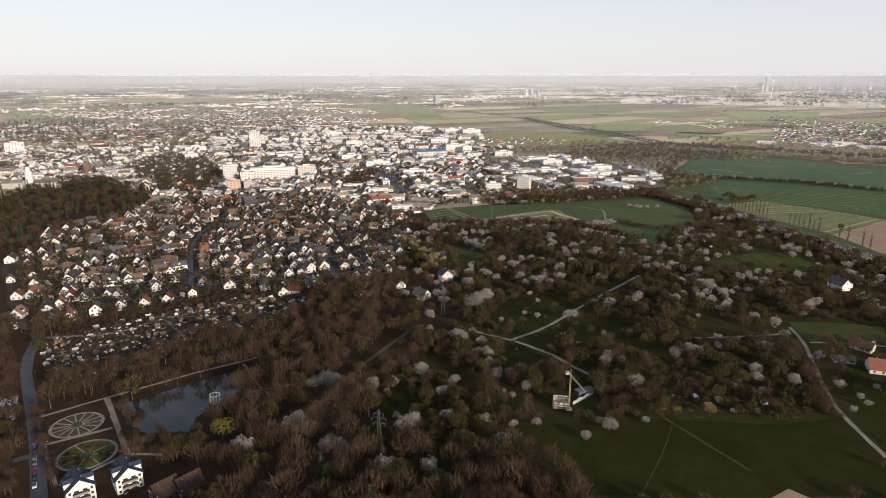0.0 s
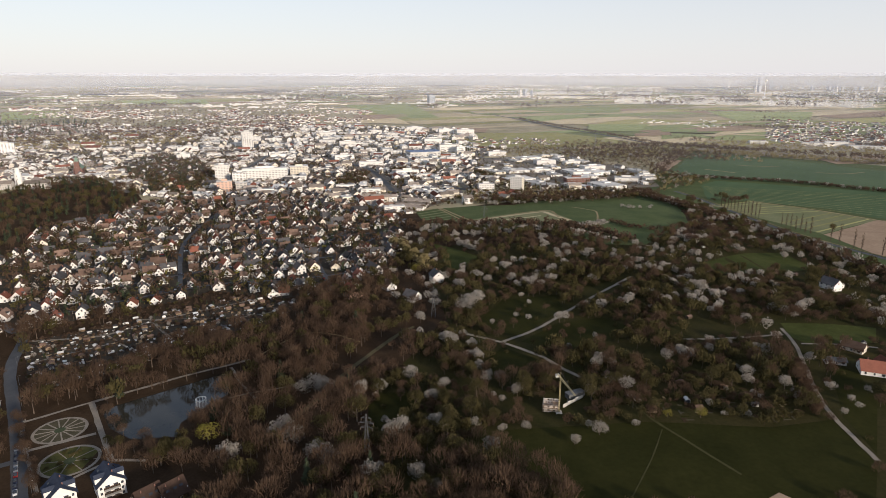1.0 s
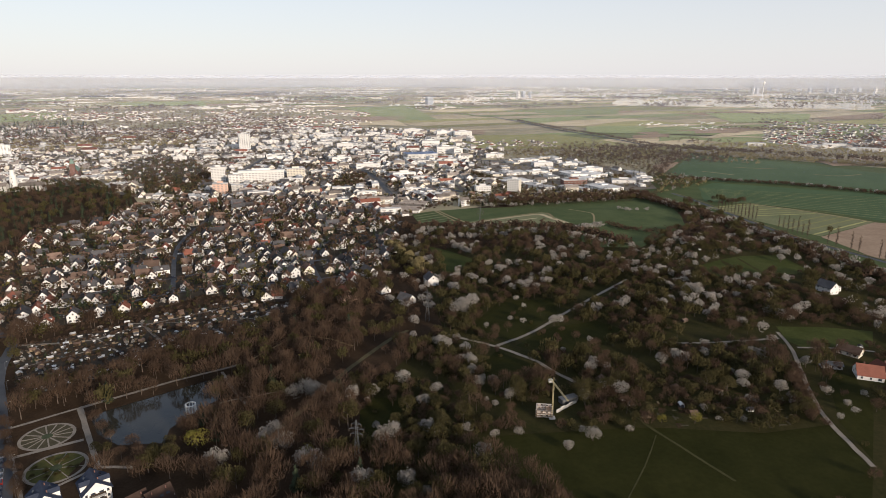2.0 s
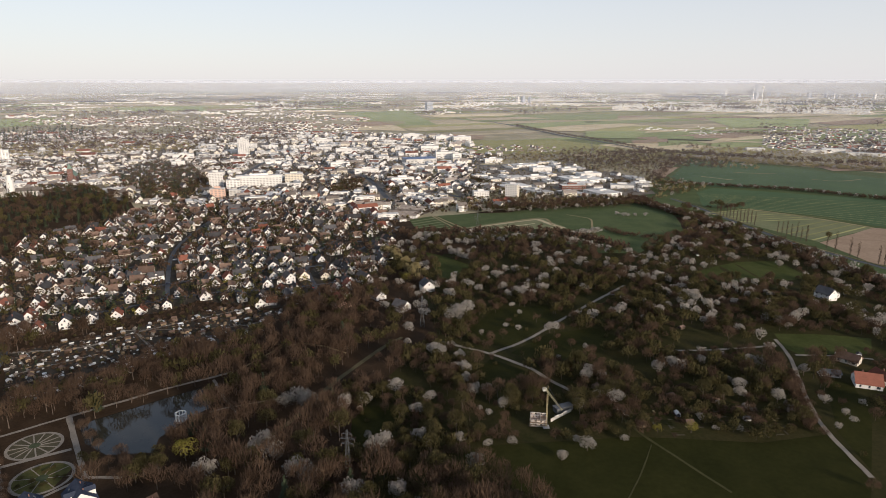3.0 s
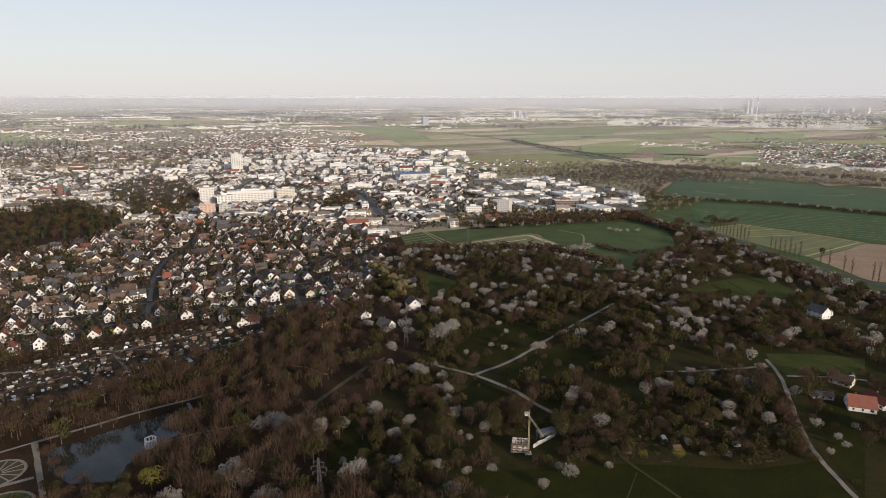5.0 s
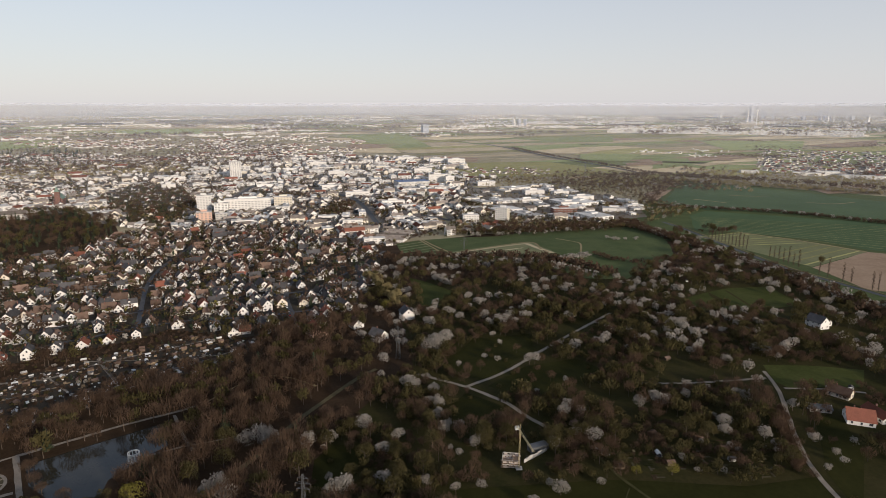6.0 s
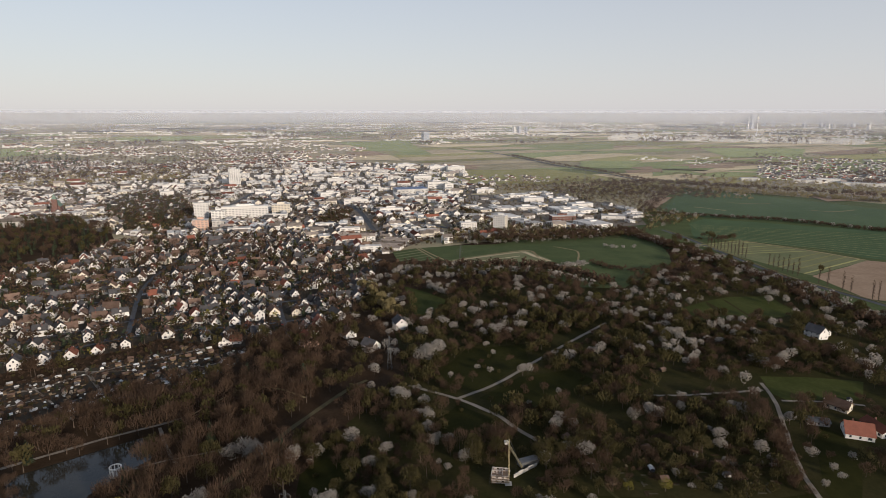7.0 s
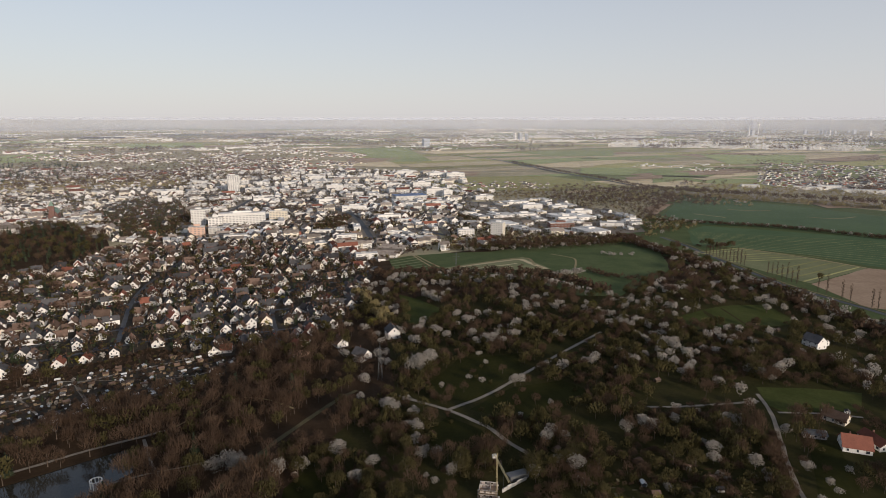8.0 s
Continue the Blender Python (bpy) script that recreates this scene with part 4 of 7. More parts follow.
def gable_roof(w, l, h, rh, over=0.5, thick=0.25):
    """Two sloping slabs with an overhang."""
    a, b = w / 2 + over, l / 2 + over
    dz = rh * over / (w / 2)
    v, f = [], []
    for s in (-1, 1):
        k = len(v)
        for t in (0, thick):
            v += [(s * a, -b, h - dz + t), (s * a, b, h - dz + t), (0, b, h + rh + t), (0, -b, h + rh + t)]
        f += [(k, k + 1, k + 2, k + 3), (k + 4, k + 5, k + 6, k + 7), (k, k + 1, k + 5, k + 4), (k, k + 3, k + 7, k + 4), (k + 1, k + 2, k + 6, k + 5)]
    return v, f


def quad_box(x, y, z, lx, ly, lz):
    """Corners and faces of a box round (x, y, z)."""
    v = [(x + sx * lx / 2, y + sy * ly / 2, z + sz * lz / 2) for sz in (-1, 1) for sx, sy in ((-1, -1), (1, -1), (1, 1), (-1, 1))]
    return v, [(0, 1, 2, 3), (4, 5, 6, 7), (0, 1, 5, 4), (1, 2, 6, 5), (2, 3, 7, 6), (3, 0, 4, 7)]


def window_mesh(w, h, frame_mat=None):
    """A pane set back in a pale frame, facing -y."""
    a, b, t = w / 2 + 0.08, h / 2 + 0.08, 0.1
    rect = lambda x, z, y: [(-x, y, -z), (x, y, -z), (x, y, z), (-x, y, z)]
    v = rect(a, b, -0.08) + rect(a - t, b - t, -0.08) + rect(a - t, b - t, -0.02) + rect(a, b, 0.06)
    f, ix = [(8, 9, 10, 11)], [1]
    for i in range(4):
        k = (i + 1) % 4
        f += [(i, k, 4 + k, 4 + i), (4 + i, 4 + k, 8 + k, 8 + i), (i, k, 12 + k, 12 + i)]
        ix += [0, 0, 0]
    return mesh_of("window", v, f, [frame_mat or M_WHITE, M_GLASS], ix)


WIN_SMALL, WIN_WIDE, WIN_DOOR = window_mesh(1.0, 1.3), window_mesh(1.8, 1.4), window_mesh(1.1, 2.1, M_FENCE)
CHIMNEY = mesh_of("chimney", *quad_box(0, 0, 0, 0.7, 0.6, 2.2), M_BRICK)
DORMER_V, DORMER_F = gable_wall(2.2, 3.0, 1.1, 0.8)
DORMER = mesh_of("dormer", DORMER_V, DORMER_F, M_WHITE)
DORMER_ROOF = mesh_of("dormer_roof", *gable_roof(2.2, 3.0, 1.1, 0.8, 0.25, 0.12), M_ROOF_DARK)
HOUSE_KINDS = []
for wall_mat, roof_mat, w, l, h, rh, lab in (
        (M_WHITE, M_ROOF_DARK, 9.0, 11.5, 3.6, 4.6, "white rendered house with a dark gable roof"),
        (M_WHITE, M_ROOF_BROWN, 8.6, 10.5, 3.4, 4.4, "white rendered house with a brown tiled roof"),
        (M_WHITE, M_ROOF_RED, 9.0, 10.5, 3.8, 4.4, "white rendered house with a red tiled roof"),
        (M_WHITE, M_ROOF_DARK, 8.0, 10.0, 5.4, 3.6, "tall white house with a dark gable roof"),
        (M_CREAM, M_ROOF_BROWN, 9.0, 12.0, 4.2, 4.2, "cream rendered house with a brown roof"),
        (M_WHITE, M_ROOF_DARK, 10.0, 16.0, 5.6, 4.0, "long white pair of houses with a dark roof"),
        (M_WHITE, M_ROOF_BROWN, 7.2, 9.0, 3.0, 4.0, "small white house with a steep brown roof")):
    HOUSE_KINDS.append((mesh_of("wall", *gable_wall(w, l, h, rh), wall_mat), mesh_of("roof", *gable_roof(w, l, h, rh), roof_mat), w, l, h, rh, lab, wall_mat, roof_mat))


def house(kind, x, y, rz, rng, full=True, group="houses of the settlement"):
    wall, roof, w, l, h, rh, lab, _, _ = HOUSE_KINDS[kind]
    t = thing("house", x, y, rz, lab, "house", group)
    s = rng.uniform(0.8, 1.12)
    t.scale = (s, s, s)
    wl = piece("wall", wall, t)
    piece("roof", roof, t)
    piece("chimney", CHIMNEY, t, rng.choice((-1.2, 1.2)), rng.uniform(-l / 4, l / 4), h + rh - 0.2)
    for e, turn in ((-1, 0),):
        for xx in (-w * 0.25, w * 0.25):
            for zz in [1.6] + ([4.2] if h > 5 else []):
                piece("window", WIN_WIDE if zz < 2 else WIN_SMALL, t, xx, e * l / 2, zz, turn)
        piece("window", WIN_SMALL, t, 0, e * l / 2, h + 1.0, turn)
    for e, turn in ((-1, -90), (1, 90)):
        for yy in (-l * 0.28, l * 0.28) if full else ():
            piece("window", WIN_SMALL, t, e * w / 2, yy, 1.7 if h < 5 else 3.6, turn)
    piece("door", WIN_DOOR, t, w / 2, 0.2, 1.1, 90)
    if rng.random() < 0.4:
        d = piece("dormer", DORMER, t, rng.choice((-1, 1)) * w * 0.27, 0, h + rh * 0.25, 90)
        piece("dormer_roof", DORMER_ROOF, d)
    return t


def stuff_house(kind):
    """The same house as one shape, for those past counting."""
    _, _, w, l, h, rh, _, wm, rm = HOUSE_KINDS[kind]
    v, f = gable_wall(w, l, h, rh)
    f, ix = list(f), [0] * len(f)
    rv, rf = gable_roof(w, l, h, rh)
    f += [tuple(len(v) + i for i in q) for q in rf]
    ix += [1] * len(rf)
    v = v + rv
    for x, y, z, lx, ly in [(sx * w * 0.25, sy * (l / 2 + 0.04), 1.6, 1.4, 0.1) for sx in (-1, 1) for sy in (-1, 1)] + [(sx * (w / 2 + 0.04), sy * l * 0.28, 1.8, 0.1, 1.2) for sx in (-1, 1) for sy in (-1, 1)] + [(0, -l / 2 - 0.04, h + 1, 1.2, 0.1)]:
        a, b = quad_box(x, y, z, lx, ly, 1.3)
        f += [tuple(len(v) + i for i in q) for q in b]
        ix += [2] * 6
        v = v + a
    a, b = quad_box(1.1, 1.0, h + rh, 0.7, 0.7, 2.0)
    f += [tuple(len(v) + i for i in q) for q in b]
    ix += [3] * 6
    return v + a, f, ix, [wm, rm, M_GLASS, M_BRICK]


def stuff_block(w, l, h, wall_mat, pitched=0.0, roof_mat=None):
    """A larger building with bands of windows, for those past counting."""
    if pitched:
        v, f = gable_wall(w, l, h, pitched)
        rv, rf = gable_roof(w, l, h, pitched, 0.4, 0.3)
    else:
        v, f = quad_box(0, 0, h / 2 - 1, w, l, h + 2)
        rv, rf = quad_box(0, 0, h + 0.15, w + 0.3, l + 0.3, 0.5)
        a, b = quad_box(w * 0.1, l * 0.15, h + 1.2, w * 0.3, l * 0.2, 2)
        rf = rf + [tuple(len(rv) + i for i in q) for q in b]
        rv = rv + a
    f, ix = list(f), [0] * len(f)
    f += [tuple(len(v) + i for i in q) for q in rf]
    ix += [1] * len(rf)
    v = v + rv
    floors = max(1, int(h / 3))
    for k in range(floors):
        z = 1.7 + 3 * k
        for s in (-1, 1):
            n = max(2, int(l / 9))
            for i in range(n):
                a, b = quad_box(s * (w / 2 + 0.03), -l / 2 + (i + 0.5) * l / n, z, 0.1, l / n * 0.6, 1.1)
                f += [tuple(len(v) + q for q in r) for r in b]
                ix += [2] * 6
                v = v + a
            n = max(2, int(w / 9))
            for i in range(n):
                a, b = quad_box(-w / 2 + (i + 0.5) * w / n, s * (l / 2 + 0.03), z, w / n * 0.6, 0.1, 1.1)
                f += [tuple(len(v) + q for q in r) for r in b]
                ix += [2] * 6
                v = v + a
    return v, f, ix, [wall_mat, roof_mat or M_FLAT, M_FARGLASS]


for wall_mat, roof_mat, w, l, h, rh in ((M_WHITE, M_ROOF_GREY, 9.0, 12.0, 4.5, 3.6), (M_CREAM, M_ROOF_GREY, 9.0, 13.0, 5.5, 3.4)):
    HOUSE_KINDS.append((None, None, w, l, h, rh, "", wall_mat, roof_mat))
STUFF_HOUSES = [stuff_house(k) for k in range(7)]
GREY_HOUSES = [stuff_house(k) for k in (7, 8, 7)]
BLOCKS = [stuff_block(11, 24, 7, M_WHITE), stuff_block(12, 34, 10, M_WHITE), stuff_block(18, 22, 7, M_CREAM), stuff_block(11, 24, 9, M_CREAM, 4, M_ROOF_GREY),
          stuff_block(11, 30, 8, M_WHITE, 4, M_ROOF_RED), stuff_block(24, 40, 6, M_WHITE), stuff_block(11, 16, 10, M_WHITE, 4, M_ROOF_GREY)]


def settle():
    rng = random.Random(21)
    x, y = spread(TOWN_NEAR, 13.4, 9, 25, 0.38, 1.25)
    g = np.random.default_rng(2)
    keep = (g.uniform(0, 1, len(x)) > np.where(x + 0.35 * (y - 560) < -360, 0.62, 0.10)) & in_view(x, y, 70)
    keep &= ~near_line(FRONT_ROW, x, y, 11)
    for l in TOWN_STREETS:
        keep &= ~near_line(l, x, y, 9)
    x, y = x[keep], y[keep]
    order = np.argsort(np.hypot(x, y))
    near, rest = order[:140], order[140:]
    for i in near:
        k = rng.choices(range(7), (6, 5, 2.2, 3, 1.6, 1.8, 3.5))[0]
        rz = 25 + rng.gauss(0, 11) + (90 if rng.random() < 0.25 else 0)
        house(k, float(x[i]), float(y[i]), rz, rng, np.hypot(x[i], y[i]) < 520)
    for hx, hy in FRONT_ROW:
        house(rng.choice((0, 1, 2, 3, 6)), hx, hy, 25 + rng.gauss(0, 8), rng, True)
    turn = np.radians(25 + g.normal(0, 13, len(rest)) + 90 * (g.uniform(0, 1, len(rest)) < 0.3))
    strewn("settlement_houses", STUFF_HOUSES, x[rest], y[rest], turn, g.uniform(0.75, 1.15, len(rest)), g.choice(7, len(rest), p=[.24, .22, .09, .13, .11, .09, .12]), "white gabled houses with dark and red roofs", "houses")
    # garden trees between the houses
    tx, ty = spread(TOWN_NEAR, 7.2, 31, 25, 0.5)
    keep = in_view(tx, ty, 10)
    for l in TOWN_STREETS:
        keep &= ~near_line(l, tx, ty, 4)
    d = np.min(np.hypot(tx[:, None] - x[None], ty[:, None] - y[None]), axis=1)
    keep &= d > 6.2
    tx, ty = tx[keep], ty[keep]
    u = g.uniform(0, 1, len(tx))
    for lo, hi, k, s in ((0, 0.36, "bare_tree", 0.74), (0.36, 0.6, "budding_tree", 0.76), (0.6, 0.7, "conifer", 0.75), (0.7, 0.72, "yellow_tree", 0.7), (0.72, 0.8, "blossom_tree", 0.7), (0.8, 0.92, "bush", 1.0), (0.92, 1, "green_bush", 1.0)):
        m = (u >= lo) & (u < hi)
        grove("garden_" + k + "s", k, tx[m], ty[m], np.full(m.sum(), s), 12, TREES[k][6] + "s in house gardens", "trees")
    for l in TOWN_STREETS:
        ribbon("street", l, 4.2, M_ASPHALT, "grey asphalt street between houses", 0.15, category="road")


FRONT_ROW = [(-322, 410), (-307, 419), (-291, 428), (-277, 439), (-264, 450), (-250, 460), (-236, 470), (-221, 482), (-199, 506), (-182, 503), (-166, 500), (-150, 502)]
TOWN_STREETS = [[(-300, 445), (-210, 516), (-140, 532), (-60, 565)], [(-330, 470), (-230, 560), (-120, 610)], [(-360, 560), (-240, 660), (-90, 720)], [(-100, 500), (-140, 640), (-110, 800)], [(-230, 500), (-300, 680), (-330, 880)],
                [(-120, 590), (-85, 700), (-60, 800)], [(-400, 720), (-260, 790), (-100, 810)]]
settle()


def built_up(name, poly, gap, kinds, seed, angle, label, trees=True, low=0.8, high=1.2, tree_gap=16, weights=None, aspect=1.2):
    """A quarter of the town: buildings past counting, and the trees between them."""
    g = np.random.default_rng(seed)
    x, y = spread(poly, gap, seed, angle, 0.3, aspect)
    k = (g.uniform(0, 1, len(x)) > 0.12) & in_view(x, y, 60) & (np.hypot(x, y) > 500)
    for cx, cy, r in CLEARED:
        k &= np.hypot(x - cx, y - cy) > r
    for q in QUARTERS:
        k &= ~inside(q, x, y)
    QUARTERS.append(poly)
    green = lambda x, y: np.array([noise.noise((a / 75, b / 120, seed)) for a, b in zip(x, y)])      # parks and tree-filled yards
    k &= green(x, y) > -0.42
    for line in BOULEVARDS:
        k &= ~near_line(line, x, y, 13)
    x, y = x[k], y[k]
    turn = np.radians(angle + g.normal(0, 9, len(x)) + 90 * (g.uniform(0, 1, len(x)) < 0.4))
    strewn(name, kinds, x, y, turn, g.uniform(low, high, len(x)), g.choice(len(kinds), len(x), p=weights), label, "buildings")
    if trees:
        tx, ty = spread(poly, tree_gap, seed + 1, angle + 7, 0.5)
        park = green(tx, ty) < -0.36
        more = spread(poly, tree_gap * 0.62, seed + 2, angle + 30, 0.5)
        pm = green(*more) < -0.4
        tx, ty, park = np.concatenate((tx, more[0][pm])), np.concatenate((ty, more[1][pm])), np.concatenate((park, np.ones(pm.sum(), bool)))
        for line in BOULEVARDS:
            t = ~near_line(line, tx, ty, 9)
            tx, ty, park = tx[t], ty[t], park[t]
        u = g.uniform(0, 1, len(tx))
        for lo, hi, kd, s in ((0, 0.5, "bare_tree", 0.52), (0.5, 0.78, "budding_tree", 0.58), (0.78, 0.84, "conifer", 0.6), (0.84, 0.96, "golden_bush", 0.9), (0.96, 1, "blossom_tree", 0.8)):
            m = (u >= lo) & (u < hi) & in_view(tx, ty, 40)
            grove(name + "_" + kd + "s", kd, tx[m], ty[m], np.where(park[m], s * 1.3, s), seed + 3, TREES[kd][6] + "s among buildings", "trees")


BOULEVARDS = [[(-480, 1700), (-440, 1300), (-400, 1020)], [(-640, 1330), (-400, 1270), (-60, 1130), (30, 1040)], [(-330, 1560), (-180, 1330), (-90, 1000)], [(-700, 1950), (-300, 1800), (60, 1560), (300, 1290)], [(-640, 2300), (-560, 1760)]]
for line in BOULEVARDS:
    ribbon("street", line, 9, M_ASPHALT, "wide grey street through the town", 0.5, 20, category="road")
EDGE = spread(EDGE_WOODS, 12, 401)
EDGE_PICK = np.random.default_rng(402).uniform(0, 1, len(EDGE[0]))
for lo, hi, kd, size in ((0, 0.26, "bare_tree", 0.75), (0.26, 0.5, "budding_tree", 0.8), (0.5, 0.68, "golden_bush", 1.1), (0.68, 0.86, "bush", 1.5), (0.86, 0.93, "conifer", 0.8), (0.93, 1, "blossom_tree", 0.8)):
    m = (EDGE_PICK >= lo) & (EDGE_PICK < hi)
    grove("edge_" + kd + "s", kd, EDGE[0][m], EDGE[1][m], np.full(m.sum(), size), 403, TREES[kd][6] + "s at the edge of town", "woodland", 1200)
CLEARED = [(-58, 872, 30), (-50, 905, 30), (-75, 905, 22), (-348, 1182, 55), (-571, 1744, 30), (-432, 1163, 28), (-388, 1133, 25), (-378, 1024, 25), (109, 1032, 25), (-738, 1045, 60), (227, 1150, 40), (-75, 1588, 60), (-12, 1676, 50), (210, 1436, 45), (299, 1341, 45), (325, 1169, 40), (111, 1593, 40), (-25, 2216, 50), (30, 2174, 50), (-139, 2305, 40)]
QUARTERS = [TOWN_NEAR, PARK_CASTLE, MEADOW_BIG, PITCH, PARK_TOWN]
patch("ground_park", PARK_TOWN, M_TRACK, "worn grass of a town park", 0.5, 40, "ground")
mixed = STUFF_HOUSES + BLOCKS + GREY_HOUSES
w_mid = [.07, .07, .03, .07, .07, .06, .06] + [.06, .05, .03, .07, .03, .02, .06] + [.12, .08, .08]
w_mid = [a / sum(w_mid) for a in w_mid]
built_up("town_quarter", TOWN_MID, 16.5, mixed, 41, 20, "white and cream houses and blocks of the town", weights=w_mid, tree_gap=11, low=0.75, high=1.05)
built_up("old_town", OLD_TOWN, 18, mixed, 43, 30, "white old town houses and blocks", weights=w_mid, tree_gap=16, low=0.75, high=1.05)
built_up("business_quarter", CENTER_FAR, 31, BLOCKS, 47, 15, "white flat-roofed office and apartment blocks", weights=[.22, .18, .1, .14, .06, .16, .14], tree_gap=15, low=0.5, high=1.25)
built_up("west_quarter", WEST_QUARTER, 27, mixed, 53, 25, "pale houses and apartment blocks of the town", tree_gap=20, weights=w_mid)
HALLS = [stuff_block(30, 58, 5.5, M_WHITE), stuff_block(22, 42, 5, M_CREAM), stuff_block(40, 52, 6.5, M_WHITE), stuff_block(14, 30, 7, M_WHITE), stuff_block(12, 24, 6, M_WHITE, 3, M_ROOF_GREY)]
built_up("industrial_halls", INDUSTRY, 46, HALLS, 59, 22, "white industrial halls with flat roofs", low=0.7, high=1.1, weights=[.3, .22, .18, .16, .14], tree_gap=17)
built_up("east_quarter", [(-10, 1340), (60, 1540), (60, 1750), (-160, 1500)], 28, BLOCKS, 61, 15, "white blocks at the edge of town", tree_gap=24)
patch("ground_town", [(-15, 1330), (35, 960), (60, 1290), (66, 1536), (150, 1740), (40, 1790), (50, 1540)], M_TOWNGROUND, "yards and car parks at the edge of town", 0.34, 60, "ground")
built_up("town_fringe", [(-15, 1330), (35, 960), (60, 1290), (66, 1536), (150, 1740), (40, 1790), (50, 1540)], 20, mixed, 67, 18, "houses and halls at the edge of town", tree_gap=13, weights=w_mid, low=0.7, high=1.0)
built_up("row_houses", [(20, 985), (50, 1290), (140, 1090), (260, 1050), (300, 980), (200, 940), (90, 900), (20, 900)], 30, mixed, 63, 20, "houses and rows at the edge of the meadow", tree_gap=8, weights=w_mid, low=0.65, high=0.95)


def by_bearing(n, a0, a1, d0, d1, seed, groups=0):
    """Places between two bearings in degrees and two drops below the level in thousandths."""
    g = np.random.default_rng(seed)
    a, d = g.uniform(a0, a1, n), g.uniform(d0, d1, n)
    if groups:                      # gathered in villages or woods, wide and shallow
        k = g.integers(0, groups, n)
        a = g.uniform(a0, a1, groups)[k] + g.normal(0, 1, n) * g.uniform(0.4, 1.6, groups)[k]
        d = np.clip(g.uniform(d0, d1, groups)[k] + g.normal(0, 1, n) * g.uniform(0.2, 0.9, groups)[k] * d0 / 22, d0 * 0.9, d1 * 1.1)
    a, d = np.radians(a), 195.7 / (d / 1000)
    return d * np.sin(a), d * np.cos(a), g


FAR_HOUSE = (gable_wall(10, 14, 5, 4)[0] + gable_roof(10, 14, 5, 4)[0], gable_wall(10, 14, 5, 4)[1] + [tuple(10 + i for i in q) for q in gable_roof(10, 14, 5, 4)[1]], [0] * 4 + [1] * 10)
FAR_KINDS = [(*FAR_HOUSE, [M_WHITE, M_ROOF_RED]), (*FAR_HOUSE, [M_WHITE, M_ROOF_GREY]), (*FAR_HOUSE, [M_WHITE, M_ROOF_GREY]), (*FAR_HOUSE, [M_WHITE, M_ROOF_DARK]), (*FAR_HOUSE, [M_WHITE, M_ROOF_BROWN]), (*FAR_HOUSE, [M_CREAM, M_ROOF_GREY])]
FAR_BLOCK = [(*quad_box(0, 0, 5, 16, 34, 12), [0, 1, 0, 0, 0, 0], [M_WHITE, M_FLAT]), (*quad_box(0, 0, 9, 14, 22, 20), [0, 1, 0, 0, 0, 0], [M_WHITE, M_FLAT]), (*quad_box(0, 0, 4, 34, 70, 10), [0, 1, 0, 0, 0, 0], [M_CREAM, M_FLAT])]
for i, (n, a0, a1, d0, d1, kinds, s0, s1, lab) in enumerate((
        (620, 26, 36, 60, 92, FAR_KINDS, 0.65, 1.0, "far village of white houses"),
        (1100, 14, 33, 34, 41, FAR_BLOCK, 0.35, 0.8, "far belt of pale large buildings"),
        (2300, 3, 38, 8, 33, FAR_BLOCK, 0.3, 1.0, "far city of pale blocks in the haze"),
        (2600, 1, 38, 7, 34, FAR_BLOCK, 0.2, 0.55, "far city of small pale houses in the haze"),
        (1700, -40, 3, 7, 40, FAR_BLOCK, 0.2, 0.5, "far villages of small pale houses in the haze"),
        (260, 2, 9.5, 12, 31, FAR_BLOCK, 0.4, 1.0, "far pale housing blocks"),
        (330, -5, 9.5, 26, 47, FAR_BLOCK, 0.3, 0.75, "far white halls and blocks"),
        (110, -40, -31, 32, 46, FAR_KINDS, 1.2, 1.9, "far village with red roofs"),
        (1500, -33, -9, 46, 80, FAR_KINDS, 0.7, 1.15, "far suburb of red and brown roofs"),
        (1100, -40, -4, 8, 31, FAR_BLOCK, 0.3, 0.9, "far scattered pale buildings"),
        (500, -25, -4, 28, 48, FAR_BLOCK, 0.3, 0.65, "far town of pale buildings"),
        (60, 16, 22, 64, 78, FAR_BLOCK, 0.22, 0.42, "far farmsteads among the fields"),
        (70, 2, 9.5, 96, 106, FAR_KINDS, 0.5, 0.8, "far garden huts between fields"))):
    x, y, g = by_bearing(n, a0, a1, d0, d1, 100 + i, (0, 0, 90, 0, 45, 9, 11, 3, 60, 40, 13, 5, 0)[i])
    strewn("far_town", kinds, x, y, g.uniform(0, 3.1, n), g.uniform(s0, s1, n), g.integers(0, len(kinds), n), lab, "town")
for i, (n, a0, a1, d0, d1, s, kd) in enumerate(((1300, 2, 38, 9, 45, 2.2, "bare_tree"), (1300, -40, 0, 10, 48, 2.2, "bare_tree"), (1500, -36, -14, 46, 92, 1.1, "bare_tree"), (700, 18, 36, 48, 92, 0.8, "bare_tree"), (260, -5, 9, 26, 50, 1.6, "bare_tree"),
                                               (260, -40, -30, 60, 82, 1.5, "conifer"), (700, -40, -22, 80, 97, 1.5, "golden_bush"), (520, 6, 26, 100, 120, 1.0, "golden_bush"), (160, 4, 26, 98, 122, 0.9, "blossom_tree"), (350, 10, 24, 100, 125, 0.9, "bare_tree"), (250, 21, 36, 93, 103, 1.3, "golden_bush"), (200, 20, 38, 93, 104, 1.1, "blossom_tree"))):
    x, y, g = by_bearing(n, a0, a1, d0, d1, 200 + i, (60, 60, 0, 16, 12, 0, 0, 0, 0, 0, 0, 0)[i])
    grove("far_woods", kd, x, y, np.full(n, s), 210 + i, "far hedges and woods on the plain", "woods")

